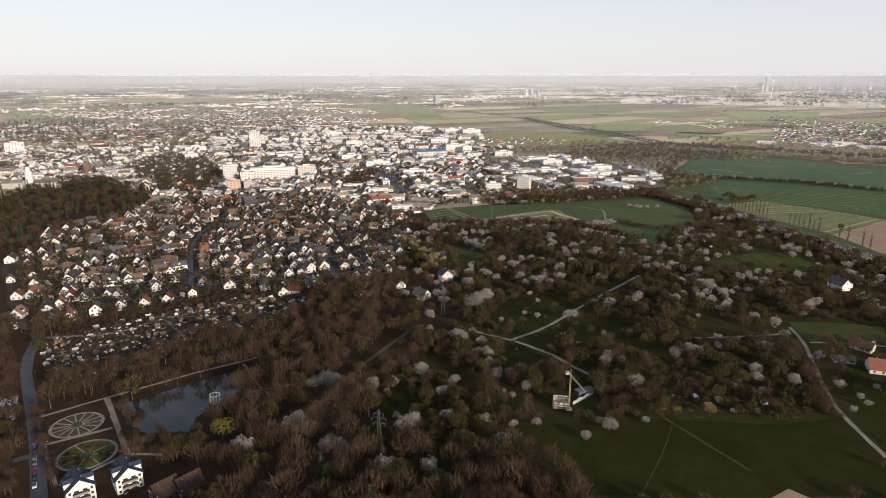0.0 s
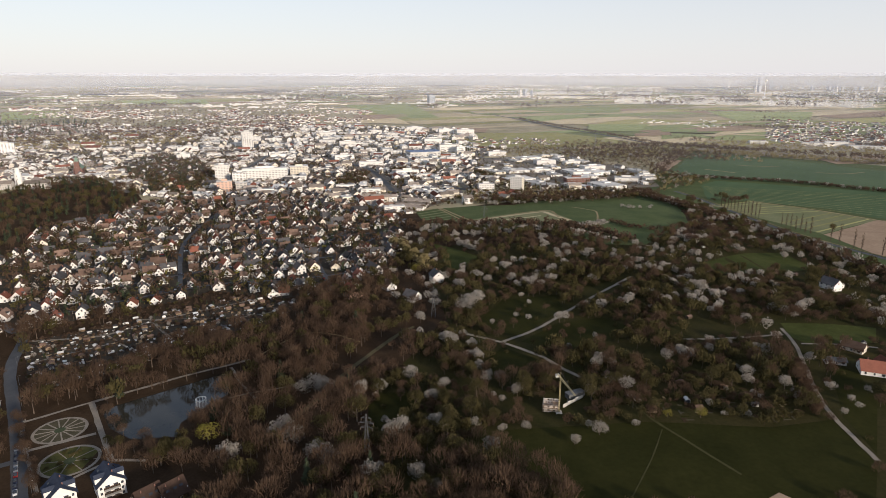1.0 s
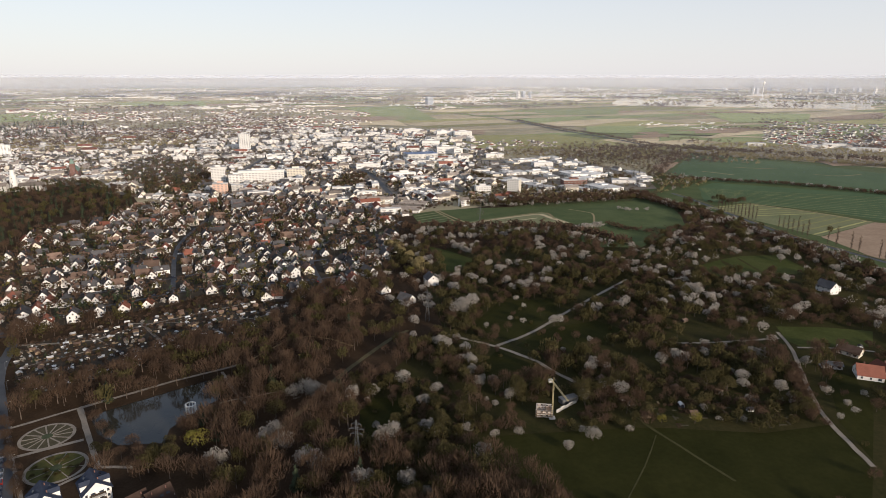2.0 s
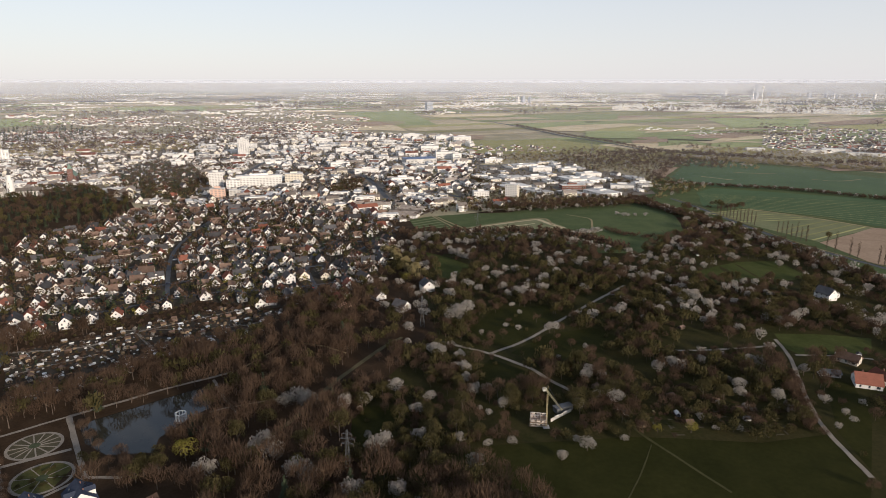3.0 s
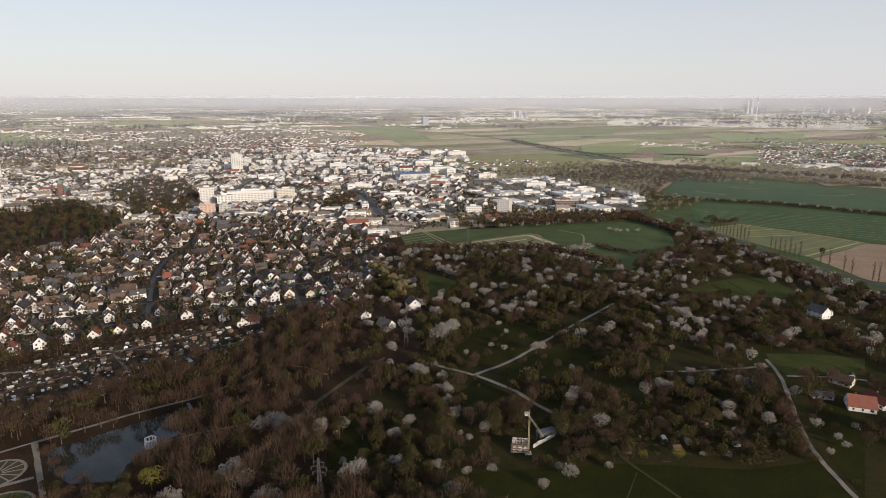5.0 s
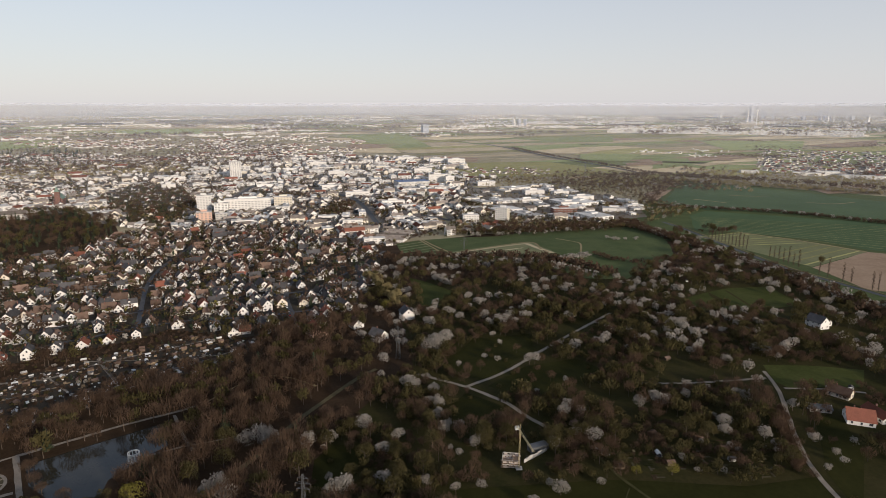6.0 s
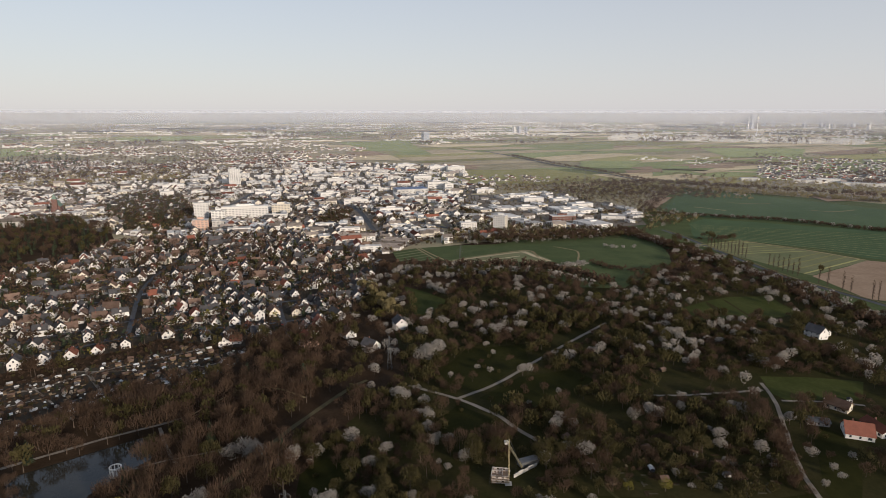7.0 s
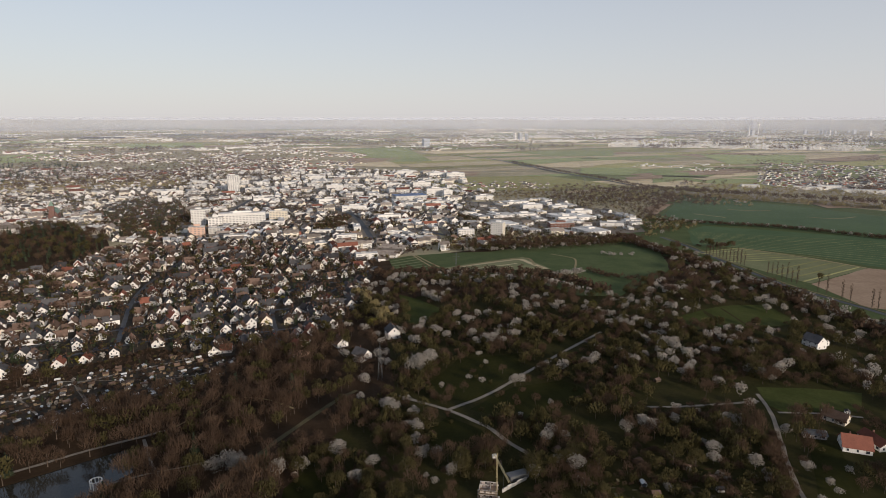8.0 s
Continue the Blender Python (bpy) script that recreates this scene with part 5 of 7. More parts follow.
# bushes and trees between the halls and the fields
for j, (poly, gap) in enumerate((([(60, 1560), (268, 1610), (430, 1480), (600, 1690), (440, 1790), (100, 1740)], 15), ([(365, 1090), (410, 1340), (445, 1300), (495, 1190), (435, 1110), (330, 1000)], 11))):
    x, y = spread(poly, gap, 500 + j)
    u = np.random.default_rng(501 + j).uniform(0, 1, len(x))
    for lo, hi, kd, s in ((0, 0.45, "bare_tree", 0.65), (0.45, 0.8, "golden_bush", 1.0), (0.8, 0.92, "budding_tree", 0.7), (0.92, 1, "blossom_tree", 1.0)):
        m = (u >= lo) & (u < hi)
        grove("field_edge_" + kd + "s", kd, x[m], y[m], np.full(m.sum(), s), 510 + j, TREES[kd][6] + "s at the edge of the fields", "bushes")
patch("ploughed_field", [(459, 1434), (518, 1514), (552, 1514), (453, 1325)], M_SOIL, "small bare field in the corner of the woods", 0.5, 30)
px, py = spread([(268, 1596), (415, 1344), (446, 1330), (455, 1440), (520, 1525), (600, 1690), (440, 1780)], 12, 76)
for lo, kd, size in ((0, "bare_tree", 0.7), (1, "golden_bush", 0.9), (2, "bare_tree", 0.6), (3, "budding_tree", 0.7)):
    grove("field_edge_" + kd + "s", kd, px[lo::4], py[lo::4], np.full(len(px[lo::4]), size), 77 + lo, TREES[kd][6] + "s between halls and fields", "woodland")
px, py = spread([(-85, 850), (-30, 935), (10, 950), (5, 890), (-30, 870), (-55, 835)], 9, 78)
for lo, kd, size in ((0, "bare_tree", 0.5), (1, "budding_tree", 0.45), (2, "bush", 0.7)):
    grove("garden_" + kd + "s", kd, px[lo::3], py[lo::3], np.full(len(px[lo::3]), size), 79 + lo, TREES[kd][6] + "s between row houses", "trees", 1200)
# parks
px, py = spread(PARK_TOWN, 13.5, 73)
for lo, kd, size in ((0, "bare_tree", 0.85), (1, "budding_tree", 0.9), (2, "bare_tree", 0.8), (3, "conifer", 0.8)):
    grove("park_" + kd + "s", kd, px[lo::5], py[lo::5], np.full(len(px[lo::5]), size), 74 + lo, TREES[kd][6] + "s of the town park", "woodland")
hx, hy = spread(PARK_TOWN, 30, 75)
strewn("park_villas", STUFF_HOUSES, hx[::2], hy[::2], np.linspace(0, 40, len(hx[::2])), np.full(len(hx[::2]), 1.0), np.arange(len(hx[::2])) % 7, "white villas among park trees", "houses")
x, y = spread(PARK_CASTLE, 14, 71)
u = np.random.default_rng(5).uniform(0, 1, len(x))
k = in_view(x, y, 40)
for lo, hi, kd, s in ((0, 0.34, "bare_tree", 0.9), (0.34, 0.56, "budding_tree", 1.0), (0.56, 1, "conifer", 1.0)):
    m = k & (u >= lo) & (u < hi)
    grove("park_" + kd + "s", kd, x[m], y[m], np.full(m.sum(), s), 72, TREES[kd][6] + "s of the castle park", "woodland", 1200)
# hedges and tree rows by the meadows and fields
for i, (line, gap, wide, kd, s) in enumerate((
        ([(432, 1237), (522, 1190), (623, 1139), (707, 1040), (790, 950), (866, 870)], 7, 6, "bush", 1.3), ([(188, 284), (193, 309), (204, 342)], 5, 4, "bush", 0.9), ([(300, 1020), (330, 880), (345, 800), (372, 700), (380, 600), (395, 500)], 5, 14, "bush", 1.5), ([(300, 1010), (325, 880), (340, 800)], 6, 12, "bare_tree", 0.7),
        ([(195, 738), (205, 714), (220, 699), (246, 689), (260, 676)], 6, 6, "bush", 1.0), ([(420, 1260), (470, 1400), (600, 1660)], 12, 22, "bare_tree", 0.8), ([(600, 1690), (760, 1610), (900, 1510), (1250, 1260)], 5, 36, "golden_bush", 1.5), ([(420, 1760), (640, 1760), (900, 1590), (1250, 1340)], 6, 46, "bare_tree", 1.0),
        ([(300, 2930), (337, 2789), (423, 2429), (501, 2193), (543, 2053), (585, 1881), (700, 1700)], 11, 10, "bare_tree", 0.85), ([(-40, 750), (30, 735), (120, 720), (190, 640)], 5, 12, "bush", 1.6), ([(90, 900), (200, 930), (320, 985)], 5, 22, "bare_tree", 0.8), ([(60, 890), (200, 930), (300, 960)], 8, 16, "budding_tree", 0.8),
        ([(300, 1000), (335, 860), (350, 780), (378, 680), (390, 560)], 14, 12, "blossom_tree", 0.9), ([(432, 1237), (522, 1190), (623, 1139), (707, 1040)], 24, 4, "blossom_tree", 0.8), ([(600, 1700), (760, 1620), (900, 1520), (1250, 1270)], 12, 40, "blossom_tree", 1.2),
        ([(60, 880), (150, 905), (250, 940)], 22, 10, "blossom_tree", 0.9), ([(238, 850), (246, 840), (272, 846)], 9, 3, "blossom_tree", 0.65), ([(149, 705), (163, 714), (180, 726)], 5, 4, "blossom_tree", 0.85), ([(30, 725), (60, 700), (110, 690), (170, 640)], 9, 14, "blossom_tree", 0.8))):
    c = curve_points(line, gap)
    g = np.random.default_rng(300 + i)
    px = np.repeat([p.x for p in c], 3) + g.normal(0, wide / 2, 3 * len(c))
    py = np.repeat([p.y for p in c], 3) + g.normal(0, wide / 2, 3 * len(c))
    grove("hedge", kd, px, py, np.full(len(px), s), 320 + i, TREES[kd][6] + "s in a field hedge", "hedge")

# ---- single trees ----
SHORE = [(-156, 258, 0.5), (-160, 266, 0.6), (-142, 252, 0.6), (-136, 254, 0.6), (-135, 263, 0.7), (-131, 271, 0.7), (-128, 282, 0.7), (-143, 264, 0.6), (-166, 268, 0.5), (-122, 275, 0.7), (-126, 262, 0.6), (-148, 270, 0.6), (-124, 292, 0.6), (-182, 300, 0.4), (-208, 328, 0.6), (-199, 333, 0.6), (-199, 359, 0.6), (-178, 335, 0.5), (-150, 262, 0.6), (-119, 300, 0.6), (-179, 292, 0.6), (-171, 284, 0.6), (-184, 297, 0.5), (-163, 277, 0.5)]


def single_trees():
    rng = random.Random(77)
    for x, y in BLOSSOM_EAST + BLOSSOM_WEST:
        s = rng.uniform(1.0, 1.3) if x < -20 else 1.5 if math.hypot(x - 13, y - 441) < 9 else rng.uniform(0.4, 0.6) if x > 20 and y < 312 else rng.uniform(0.7, 1.05)
        tree("blossom_tree", x + rng.uniform(-1, 1), y + rng.uniform(-1, 1), s, rng, "broad fruit tree in full white blossom", "blossoming trees")
        for _ in range(rng.choice((0, 0, 1))):
            tree("blossom_tree", x + rng.uniform(-6, 6), y + rng.uniform(-6, 6), rng.uniform(0.5, 0.9), rng, "small fruit tree in white blossom", "blossoming trees")
    for x, y, s in ((-117, 269, 1.3), (-30.6, 537, 1.2), (-61, 260, 1.0), (164, 586, 0.9), (-39, 262, 0.6), (126, 282, 0.7), (110, 283, 0.6)):
        tree("yellow_tree", x, y, s, rng, "tree in fresh yellow-green leaf among bare trees")
    for x, y, s in SHORE:
        tree(rng.choice(("bare_tree", "bare_tree", "budding_tree")), x, y, s, rng, "leafless tree leaning over the pond shore", "trees on the pond shore")
    for i in range(22):
        t = i / 21
        for ox in (0, -14):
            tree("bare_tree" if i % 3 else "bush", -226 + 50 * t + ox + rng.uniform(-2, 2), 291 - 61 * t + ox * 0.6 + rng.uniform(-2, 2), rng.uniform(0.4, 0.65), rng, "slender leafless tree along the park street", "trees along the street")
    for i in range(26):
        t = i / 25
        x, y = -62 + 42 * t + rng.uniform(-5, 5), 655 - 110 * t + rng.uniform(-4, 4)
        tree("willow", x, y, rng.uniform(0.8, 1.15), rng, "golden-green willow in a row by the meadow", "willow row")


TREES["willow"] = (11.0, 4.4, 520, 0.6, 0.8, M_WILLOW, "golden-green willow", "tree")
TREE_MESH["willow"] = [(trunk_mesh(900 + s, 11, 0.35, 4.4), mesh_of("crown", *crown_shape(900 + s, 4.4, 1.2, 11, 520, 0.6, 0.8, 12), M_WILLOW)) for s in range(3)]
TREES["poplar"] = (23.0, 1.6, 420, 0.5, 2.2, M_TWIG, "tall bare poplar", "tree")
TREE_MESH["poplar"] = [(trunk_mesh(950 + s, 23, 0.4, 1.0), mesh_of("crown", *crown_shape(950 + s, 1.7, 1.5, 23, 700, 0.24, 3.0, 26, False), M_TWIG)) for s in range(3)]
single_trees()


def poplars():
    rng = random.Random(31)
    for (ax, ay), (bx, by), n in (((388, 892), (404, 812), 12), ((410, 765), (416, 712), 7), ((419, 677), (423, 668), 2), ((426, 647), (430, 640), 2), ((435, 615), (436, 608), 2)):
        for i in range(n):
            t = i / max(1, n - 1)
            tree("poplar", ax + (bx - ax) * t, ay + (by - ay) * t, rng.uniform(0.8, 1.05), rng, "tall bare poplar in a row by the road", "poplar row")


poplars()

# ---- park: rose circles, pavilion, pond edge ----
def rose_circle(x, y, r, spokes, leafy):
    t = thing("rose_garden", x, y, 0, "round flower garden with gravel spokes" if not leafy else "round garden of green beds with gravel spokes", "garden")
    def ring(r0, r1, z, n=48):
        v = [(rr * math.cos(a), rr * math.sin(a), z) for rr in (r0, r1) for a in np.linspace(0, 6.2832, n, endpoint=False)]
        return v, [(i, (i + 1) % n, n + (i + 1) % n, n + i) for i in range(n)]
    piece("lawn", mesh_of("lawn", *ring(0.05, r, 0.30), M_BEDS if not leafy else M_LEAFBED), t)
    piece("ring_path", mesh_of("ring_path", *ring(r - 1.3, r + 0.2, 0.36), M_GRAVEL), t)
    piece("inner_bed", mesh_of("inner_bed", *ring(0.05, 2.6, 0.42), M_NEEDLE), t)
    v, f = quad_box(0, r / 2 + 0.9, 0.3, 0.7 if not leafy else 0.45, r - 2.2, 0.16)
    sp = mesh_of("spoke_path", v, f, M_GRAVEL)
    for i in range(spokes):
        piece("spoke_path", sp, t, 0, 0, 0, 360 / spokes * i + 10)
    if leafy:
        rng = random.Random(3)
        for i in range(14):
            a, rr = rng.uniform(0, 6.28), rng.uniform(3.5, r - 2.5)
            b = piece("rose_bush", TREE_MESH["green_bush"][i % 4][1], t, rr * math.cos(a), rr * math.sin(a), 0.2)
            b.scale = (0.5, 0.5, 0.35)


rose_circle(-198.2, 281.8, 12.6, 14, False)
rose_circle(-177.5, 255.5, 13.2, 8, True)
ribbon("garden_walk", [(-222, 289), (-198, 310)], 2, M_GRAVEL, "gravel walk along the rose garden", 0.2)
ribbon("garden_walk", [(-205, 262), (-178, 279)], 2.2, M_GRAVEL, "gravel walk between two round gardens", 0.2)
ribbon("garden_walk", [(-224, 288), (-178, 232)], 1.8, M_GRAVEL, "gravel walk beside the street", 0.2)
ribbon("garden_walk", [(-176, 232), (-158, 256)], 1.8, M_GRAVEL, "gravel walk behind the apartment houses", 0.2)
ribbon("pond_bank", [(-188, 303), (-167, 321), (-136, 347)], 2.4, M_LITTER, "brown pond bank", 0.22)
ribbon("pavilion_walk", [(-131, 309), (-116, 318), (-100, 324), (-87, 330)], 1.6, M_GRAVEL, "narrow walk to the pavilion", 0.25)
ribbon("park_ride", [(-127, 361), (-103, 403), (-80, 402), (-60, 388)], 1.6, M_STRAW, "winding park path under bare trees", 0.15)
ribbon("meadow_lane", [(137, 492), (150, 480), (145, 468)], 2.2, M_GRAVEL, "short bend of a field lane", 0.15)
ribbon("meadow_lane", [(167, 860), (186, 835), (191, 810), (173, 714), (182, 660), (192, 641)], 2.4, M_STRAW, "thin field track over the big meadow", 0.3)
ribbon("stubble_edge", [(-14, 742), (60, 790), (127, 830), (136, 780), (141, 757), (125, 752)], 3.5, M_STRAW, "pale worn edge of the dry field", 0.35)


def pavilion(x, y):
    t = thing("garden_pavilion", x, y, 20, "open white round pavilion with columns by the pond", "pavilion")
    bm = bmesh.new()
    bmesh.ops.create_cone(bm, cap_ends=True, segments=20, radius1=4.3, radius2=4.1, depth=1.6, matrix=pose(0, 0, 0.2))
    part("base", bm, M_ROOF_GREY, t, "weathered stone base")
    col = bmesh.new()
    tube(col, (0, 0, 0), (0, 0, 4.2), 0.34, 0.3, 8)
    box(col, 0, 0, 4.1, 0.5, 0.5, 0.2)
    me = bpy.data.meshes.new("column")
    col.to_mesh(me)
    col.free()
    me.materials.append(M_WHITE)
    for i in range(10):
        a = i * 0.6283
        piece("column", me, t, 3.2 * math.cos(a), 3.2 * math.sin(a), 1.0)
    bm = bmesh.new()
    for i in range(20):
        a, b = i * 0.31416, (i + 1) * 0.31416
        beam(bm, (3.2 * math.cos(a), 3.2 * math.sin(a), 5.4), (3.2 * math.cos(b), 3.2 * math.sin(b), 5.4), 0.55)
    part("ring_beam", bm, M_WHITE, t, "open white ring beam")
    t.scale = (0.84, 0.84, 0.84)


pavilion(-134.8, 306.0)


# ---- apartment houses by the park ----
def apartment_house(x, y, rz, dark=False):
    w, l, h, rh = (10.8, 11.6, 7.4, 4.4) if not dark else (9.5, 10.0, 3.6, 5.0)
    t = thing("apartment_house", x, y, rz, "white apartment house with balconies and blue-black roof" if not dark else "dark wood-clad house with steep brown roofs", "house", "" if dark else "apartment houses by the park")
    piece("wall", mesh_of("wall", *gable_wall(w, l, h, rh), M_WHITE if not dark else M_DARKWOOD), t)
    piece("roof", mesh_of("roof", *gable_roof(w, l, h, rh, 0.7, 0.3), M_ROOF_BLUE if not dark else M_DARKROOF), t)
    for e, turn in ((-1, 0), (1, 180)):
        for k, z in enumerate((1.4, 3.9, 6.4) if not dark else (1.6, 4.4)):
            for xx in (-w * 0.38, w * 0.38):
                piece("window", WIN_SMALL, t, xx, e * l / 2, z, turn)
            for xx in (-1.6, 1.6):
                piece("balcony_door", WIN_WIDE, t, xx, e * l / 2, z, turn)
            if not dark:
                b = piece("balcony", mesh_of("balcony", *quad_box(0, 0, 0, 6.2, 1.5, 0.2), M_CONCRETE), t, 0, e * (l / 2 + 0.75), z - 1.25)
                for sx, sy, lx, ly in ((0, -0.7, 6.2, 0.06), (-3.07, 0, 0.06, 1.4), (3.07, 0, 0.06, 1.4)):
                    piece("balustrade", mesh_of("balustrade", *quad_box(0, 0, 0, lx, ly, 0.95), M_DARKWOOD), b, sx, sy * -e * -1 if e < 0 else -sy, 0.58)
    for e, turn in ((-1, -90), (1, 90)):
        for z in (1.4, 3.9, 6.2) if not dark else (1.6,):
            for yy in (-5, -1.7, 1.7, 5):
                if abs(yy) < l / 2 - 1:
                    piece("window", WIN_SMALL, t, e * w / 2, yy, z, turn)
    sky_l = mesh_of("skylight", *quad_box(0, 0, 0, 1.0, 1.5, 0.16), [M_GLASS])
    a = math.degrees(math.atan2(rh, w / 2))
    for e in (-1, 1):
        for yy in (-4.5, 0.5, 4.5):
            s = piece("skylight", sky_l, t)
            s.matrix_basis = pose(e * w * 0.28, yy * l / 15, h + rh * 0.44 + 0.36, 0, e * a, 0)
    if not dark:
        for e in (-1, 1):
            d = piece("dormer", mesh_of("dormer", *gable_wall(3.0, 4.0, 2.2, 1.0), M_WHITE), t, e * w * 0.34, -1.8, h + 0.6, 90)
            piece("dormer_roof", mesh_of("dormer_roof", *gable_roof(3.0, 4.0, 2.2, 1.0, 0.25, 0.15), M_ROOF_BLUE), d)
            piece("dormer_window", WIN_WIDE, d, 0, -2.0 if e > 0 else 2.0, 1.3, 0 if e > 0 else 180)
    for yy in (-3, 3):
        c = piece("chimney", CHIMNEY, t, 1.2, yy, h + rh - 0.3)
        c.scale = (0.6, 0.7, 0.5)
    return t


apartment_house(-146.3, 233.6, 40)
apartment_house(-162.6, 225.0, 40)
apartment_house(-117.0, 229.0, -38, True)
apartment_house(-125.5, 225.0, -38, True)


# ---- crane and building shell ----
def tower_crane(x, y):
    t = thing("tower_crane", x, y, 0, "yellow tower crane beside a building shell", "crane")
    bm = bmesh.new()
    s = 0.34
    for sx, sy in ((-s, -s), (s, -s), (s, s), (-s, s)):
        beam(bm, (sx, sy, 0), (sx, sy, 23.5), 0.09)
    for k in range(16):
        z0, z1 = k * 1.47, (k + 1) * 1.47
        for (ax, ay), (bx, by) in (((-s, -s), (s, -s)), ((s, -s), (s, s)), ((s, s), (-s, s)), ((-s, s), (-s, -s))):
            beam(bm, (ax, ay, z0), (bx, by, z1), 0.07)
            beam(bm, (ax, ay, z1), (bx, by, z1), 0.06)
    part("mast", bm, M_CRANE, t, "yellow lattice mast")
    d = Vector((4.6, -20.8, 0)).normalized()
    n = Vector((-d.y, d.x, 0))
    bm = bmesh.new()
    top = Vector((0, 0, 23.4))
    for o, zz in ((n * 0.5, 0), (n * -0.5, 0), (n * 0, 0.9)):
        beam(bm, top + o + Vector((0, 0, zz)) - d * 1, top + o * 0.8 + Vector((0, 0, zz * 0.9)) + d * 22, 0.12)
    for k in range(15):
        a, b = top + d * (k * 1.45), top + d * ((k + 1) * 1.45)
        for o in (n * 0.5, n * -0.5):
            beam(bm, a + o, b + Vector((0, 0, 0.9)), 0.1)
            beam(bm, a + Vector((0, 0, 0.9)), b + o, 0.1)
        beam(bm, a + n * 0.5, b - n * 0.5, 0.09)
    part("jib", bm, M_CRANE, t, "yellow lattice jib")
    bm = bmesh.new()
    beam(bm, top, top - d * 6, 0.35)
    beam(bm, top + Vector((0, 0, 0)), top + Vector((0, 0, 4)), 0.3)
    part("counter_jib", bm, M_CRANE, t)
    bm = bmesh.new()
    box(bm, *(top - d * 5.2).xy, 21.6, 1.6, 2.2, 1.8, math.degrees(math.atan2(d.y, d.x)))
    part("counterweight", bm, M_CONCRETE, t, "grey concrete counterweight")
    bm = bmesh.new()
    beam(bm, top + Vector((0, 0, 4)), top + d * 15 + Vector((0, 0, 0.9)), 0.08)
    beam(bm, top + Vector((0, 0, 4)), top - d * 5.5, 0.08)
    part("tie_bar", bm, M_STEEL, t)
    bm = bmesh.new()
    beam(bm, top + d * 12, top + d * 12 - Vector((0, 0, 9)), 0.06)
    box(bm, *(top + d * 12).xy, 13.6, 0.4, 0.4, 0.9)
    part("hook", bm, M_STEEL, t)
    bm = bmesh.new()
    box(bm, 0, 0, -0.4, 3.6, 3.6, 1.2, 0, 0.05)
    part("foundation", bm, M_CONCRETE, t)
    t.scale = (0.84, 0.84, 0.84)


tower_crane(56.9, 289.6)


def building_shell(x, y, rz):
    t = thing("building_shell", x, y, rz, "roofless concrete building shell under construction", "building")
    w, l = 13.0, 11.0
    for z in (0.0, 3.0):
        bm = bmesh.new()
        box(bm, 0, 0, z - 0.6 * (z == 0), w + 0.6, l + 0.6, 0.25 + 0.6 * (z == 0))
        part("floor_slab", bm, M_SOIL, t, "dusty brown floor slab")
        for cx, cy, lx, ly in ((0, -l / 2, w, 0.3), (0, l / 2, w, 0.3), (-w / 2, 0, 0.3, l), (w / 2, 0, 0.3, l), (1.5, 0, 0.25, l), (-3, 1.5, 7, 0.25)):
            for k in range(3):
                bm = bmesh.new()
                long_x = lx > ly
                step = (lx if long_x else ly) / 3
                ox = (k - 1) * step if long_x else 0
                oy = 0 if long_x else (k - 1) * step
                box(bm, cx + ox, cy + oy, z + 0.25, (step * 0.62 if long_x else lx), (ly if long_x else step * 0.62), 2.75)
                box(bm, cx + ox + (step * 0.45 if long_x else 0), cy + oy + (0 if long_x else step * 0.45), z + 0.25, (step * 0.4 if long_x else lx), (ly if long_x else step * 0.4), 0.9)
                part("wall_panel", bm, M_BLOCKWORK, t)
            bm = bmesh.new()
            box(bm, cx, cy, z + 2.4, lx * (0.985 if lx > ly else 1.04), ly * (1.04 if lx > ly else 0.985), 0.5)
            part("ring_beam", bm, M_CONCRETE, t)
    bm = bmesh.new()
    for k in range(7):
        xx = -w / 2 - 0.8 + k * (w + 1.6) / 6
        beam(bm, (xx, -l / 2 - 1.0, -0.5), (xx, -l / 2 - 1.0, 7.4), 0.12)
    for z in (2.0, 4.0, 6.0, 7.2):
        beam(bm, (-w / 2 - 0.8, -l / 2 - 1.0, z), (w / 2 + 0.8, -l / 2 - 1.0, z), 0.1)
    part("scaffold", bm, M_STEEL, t, "grey steel scaffold")
    for z in (2.0, 4.0, 6.0):
        bm = bmesh.new()
        box(bm, 0, -l / 2 - 0.9, z, w + 1.6, 0.7, 0.06)
        part("scaffold_board", bm, M_FENCE, t)
    return t


shell = building_shell(53.5, 294.0, -8)
shell.scale = (0.62, 0.66, 0.66)
t = thing("retaining_wall", 66, 299.5, 40, "grey concrete wall panels at the building site", "wall")
for k in range(5):
    bm = bmesh.new()
    box(bm, -6.5 + k * 3.2, 0, -0.5, 3.0, 0.4, 2.3 + 0.4 * (k % 2))
    part("wall_panel", bm, M_CONCRETE, t)
t = thing("building_shed", 68, 306, 25, "grey flat-roofed site shed", "shed")
bm = bmesh.new()
box(bm, 0, 0, -0.3, 10, 4, 3.0, 0, 0.05)
part("body", bm, M_STEEL, t)
bm = bmesh.new()
box(bm, 0, 0, 2.7, 10.4, 4.4, 0.2)
part("roof", bm, M_STEEL, t)


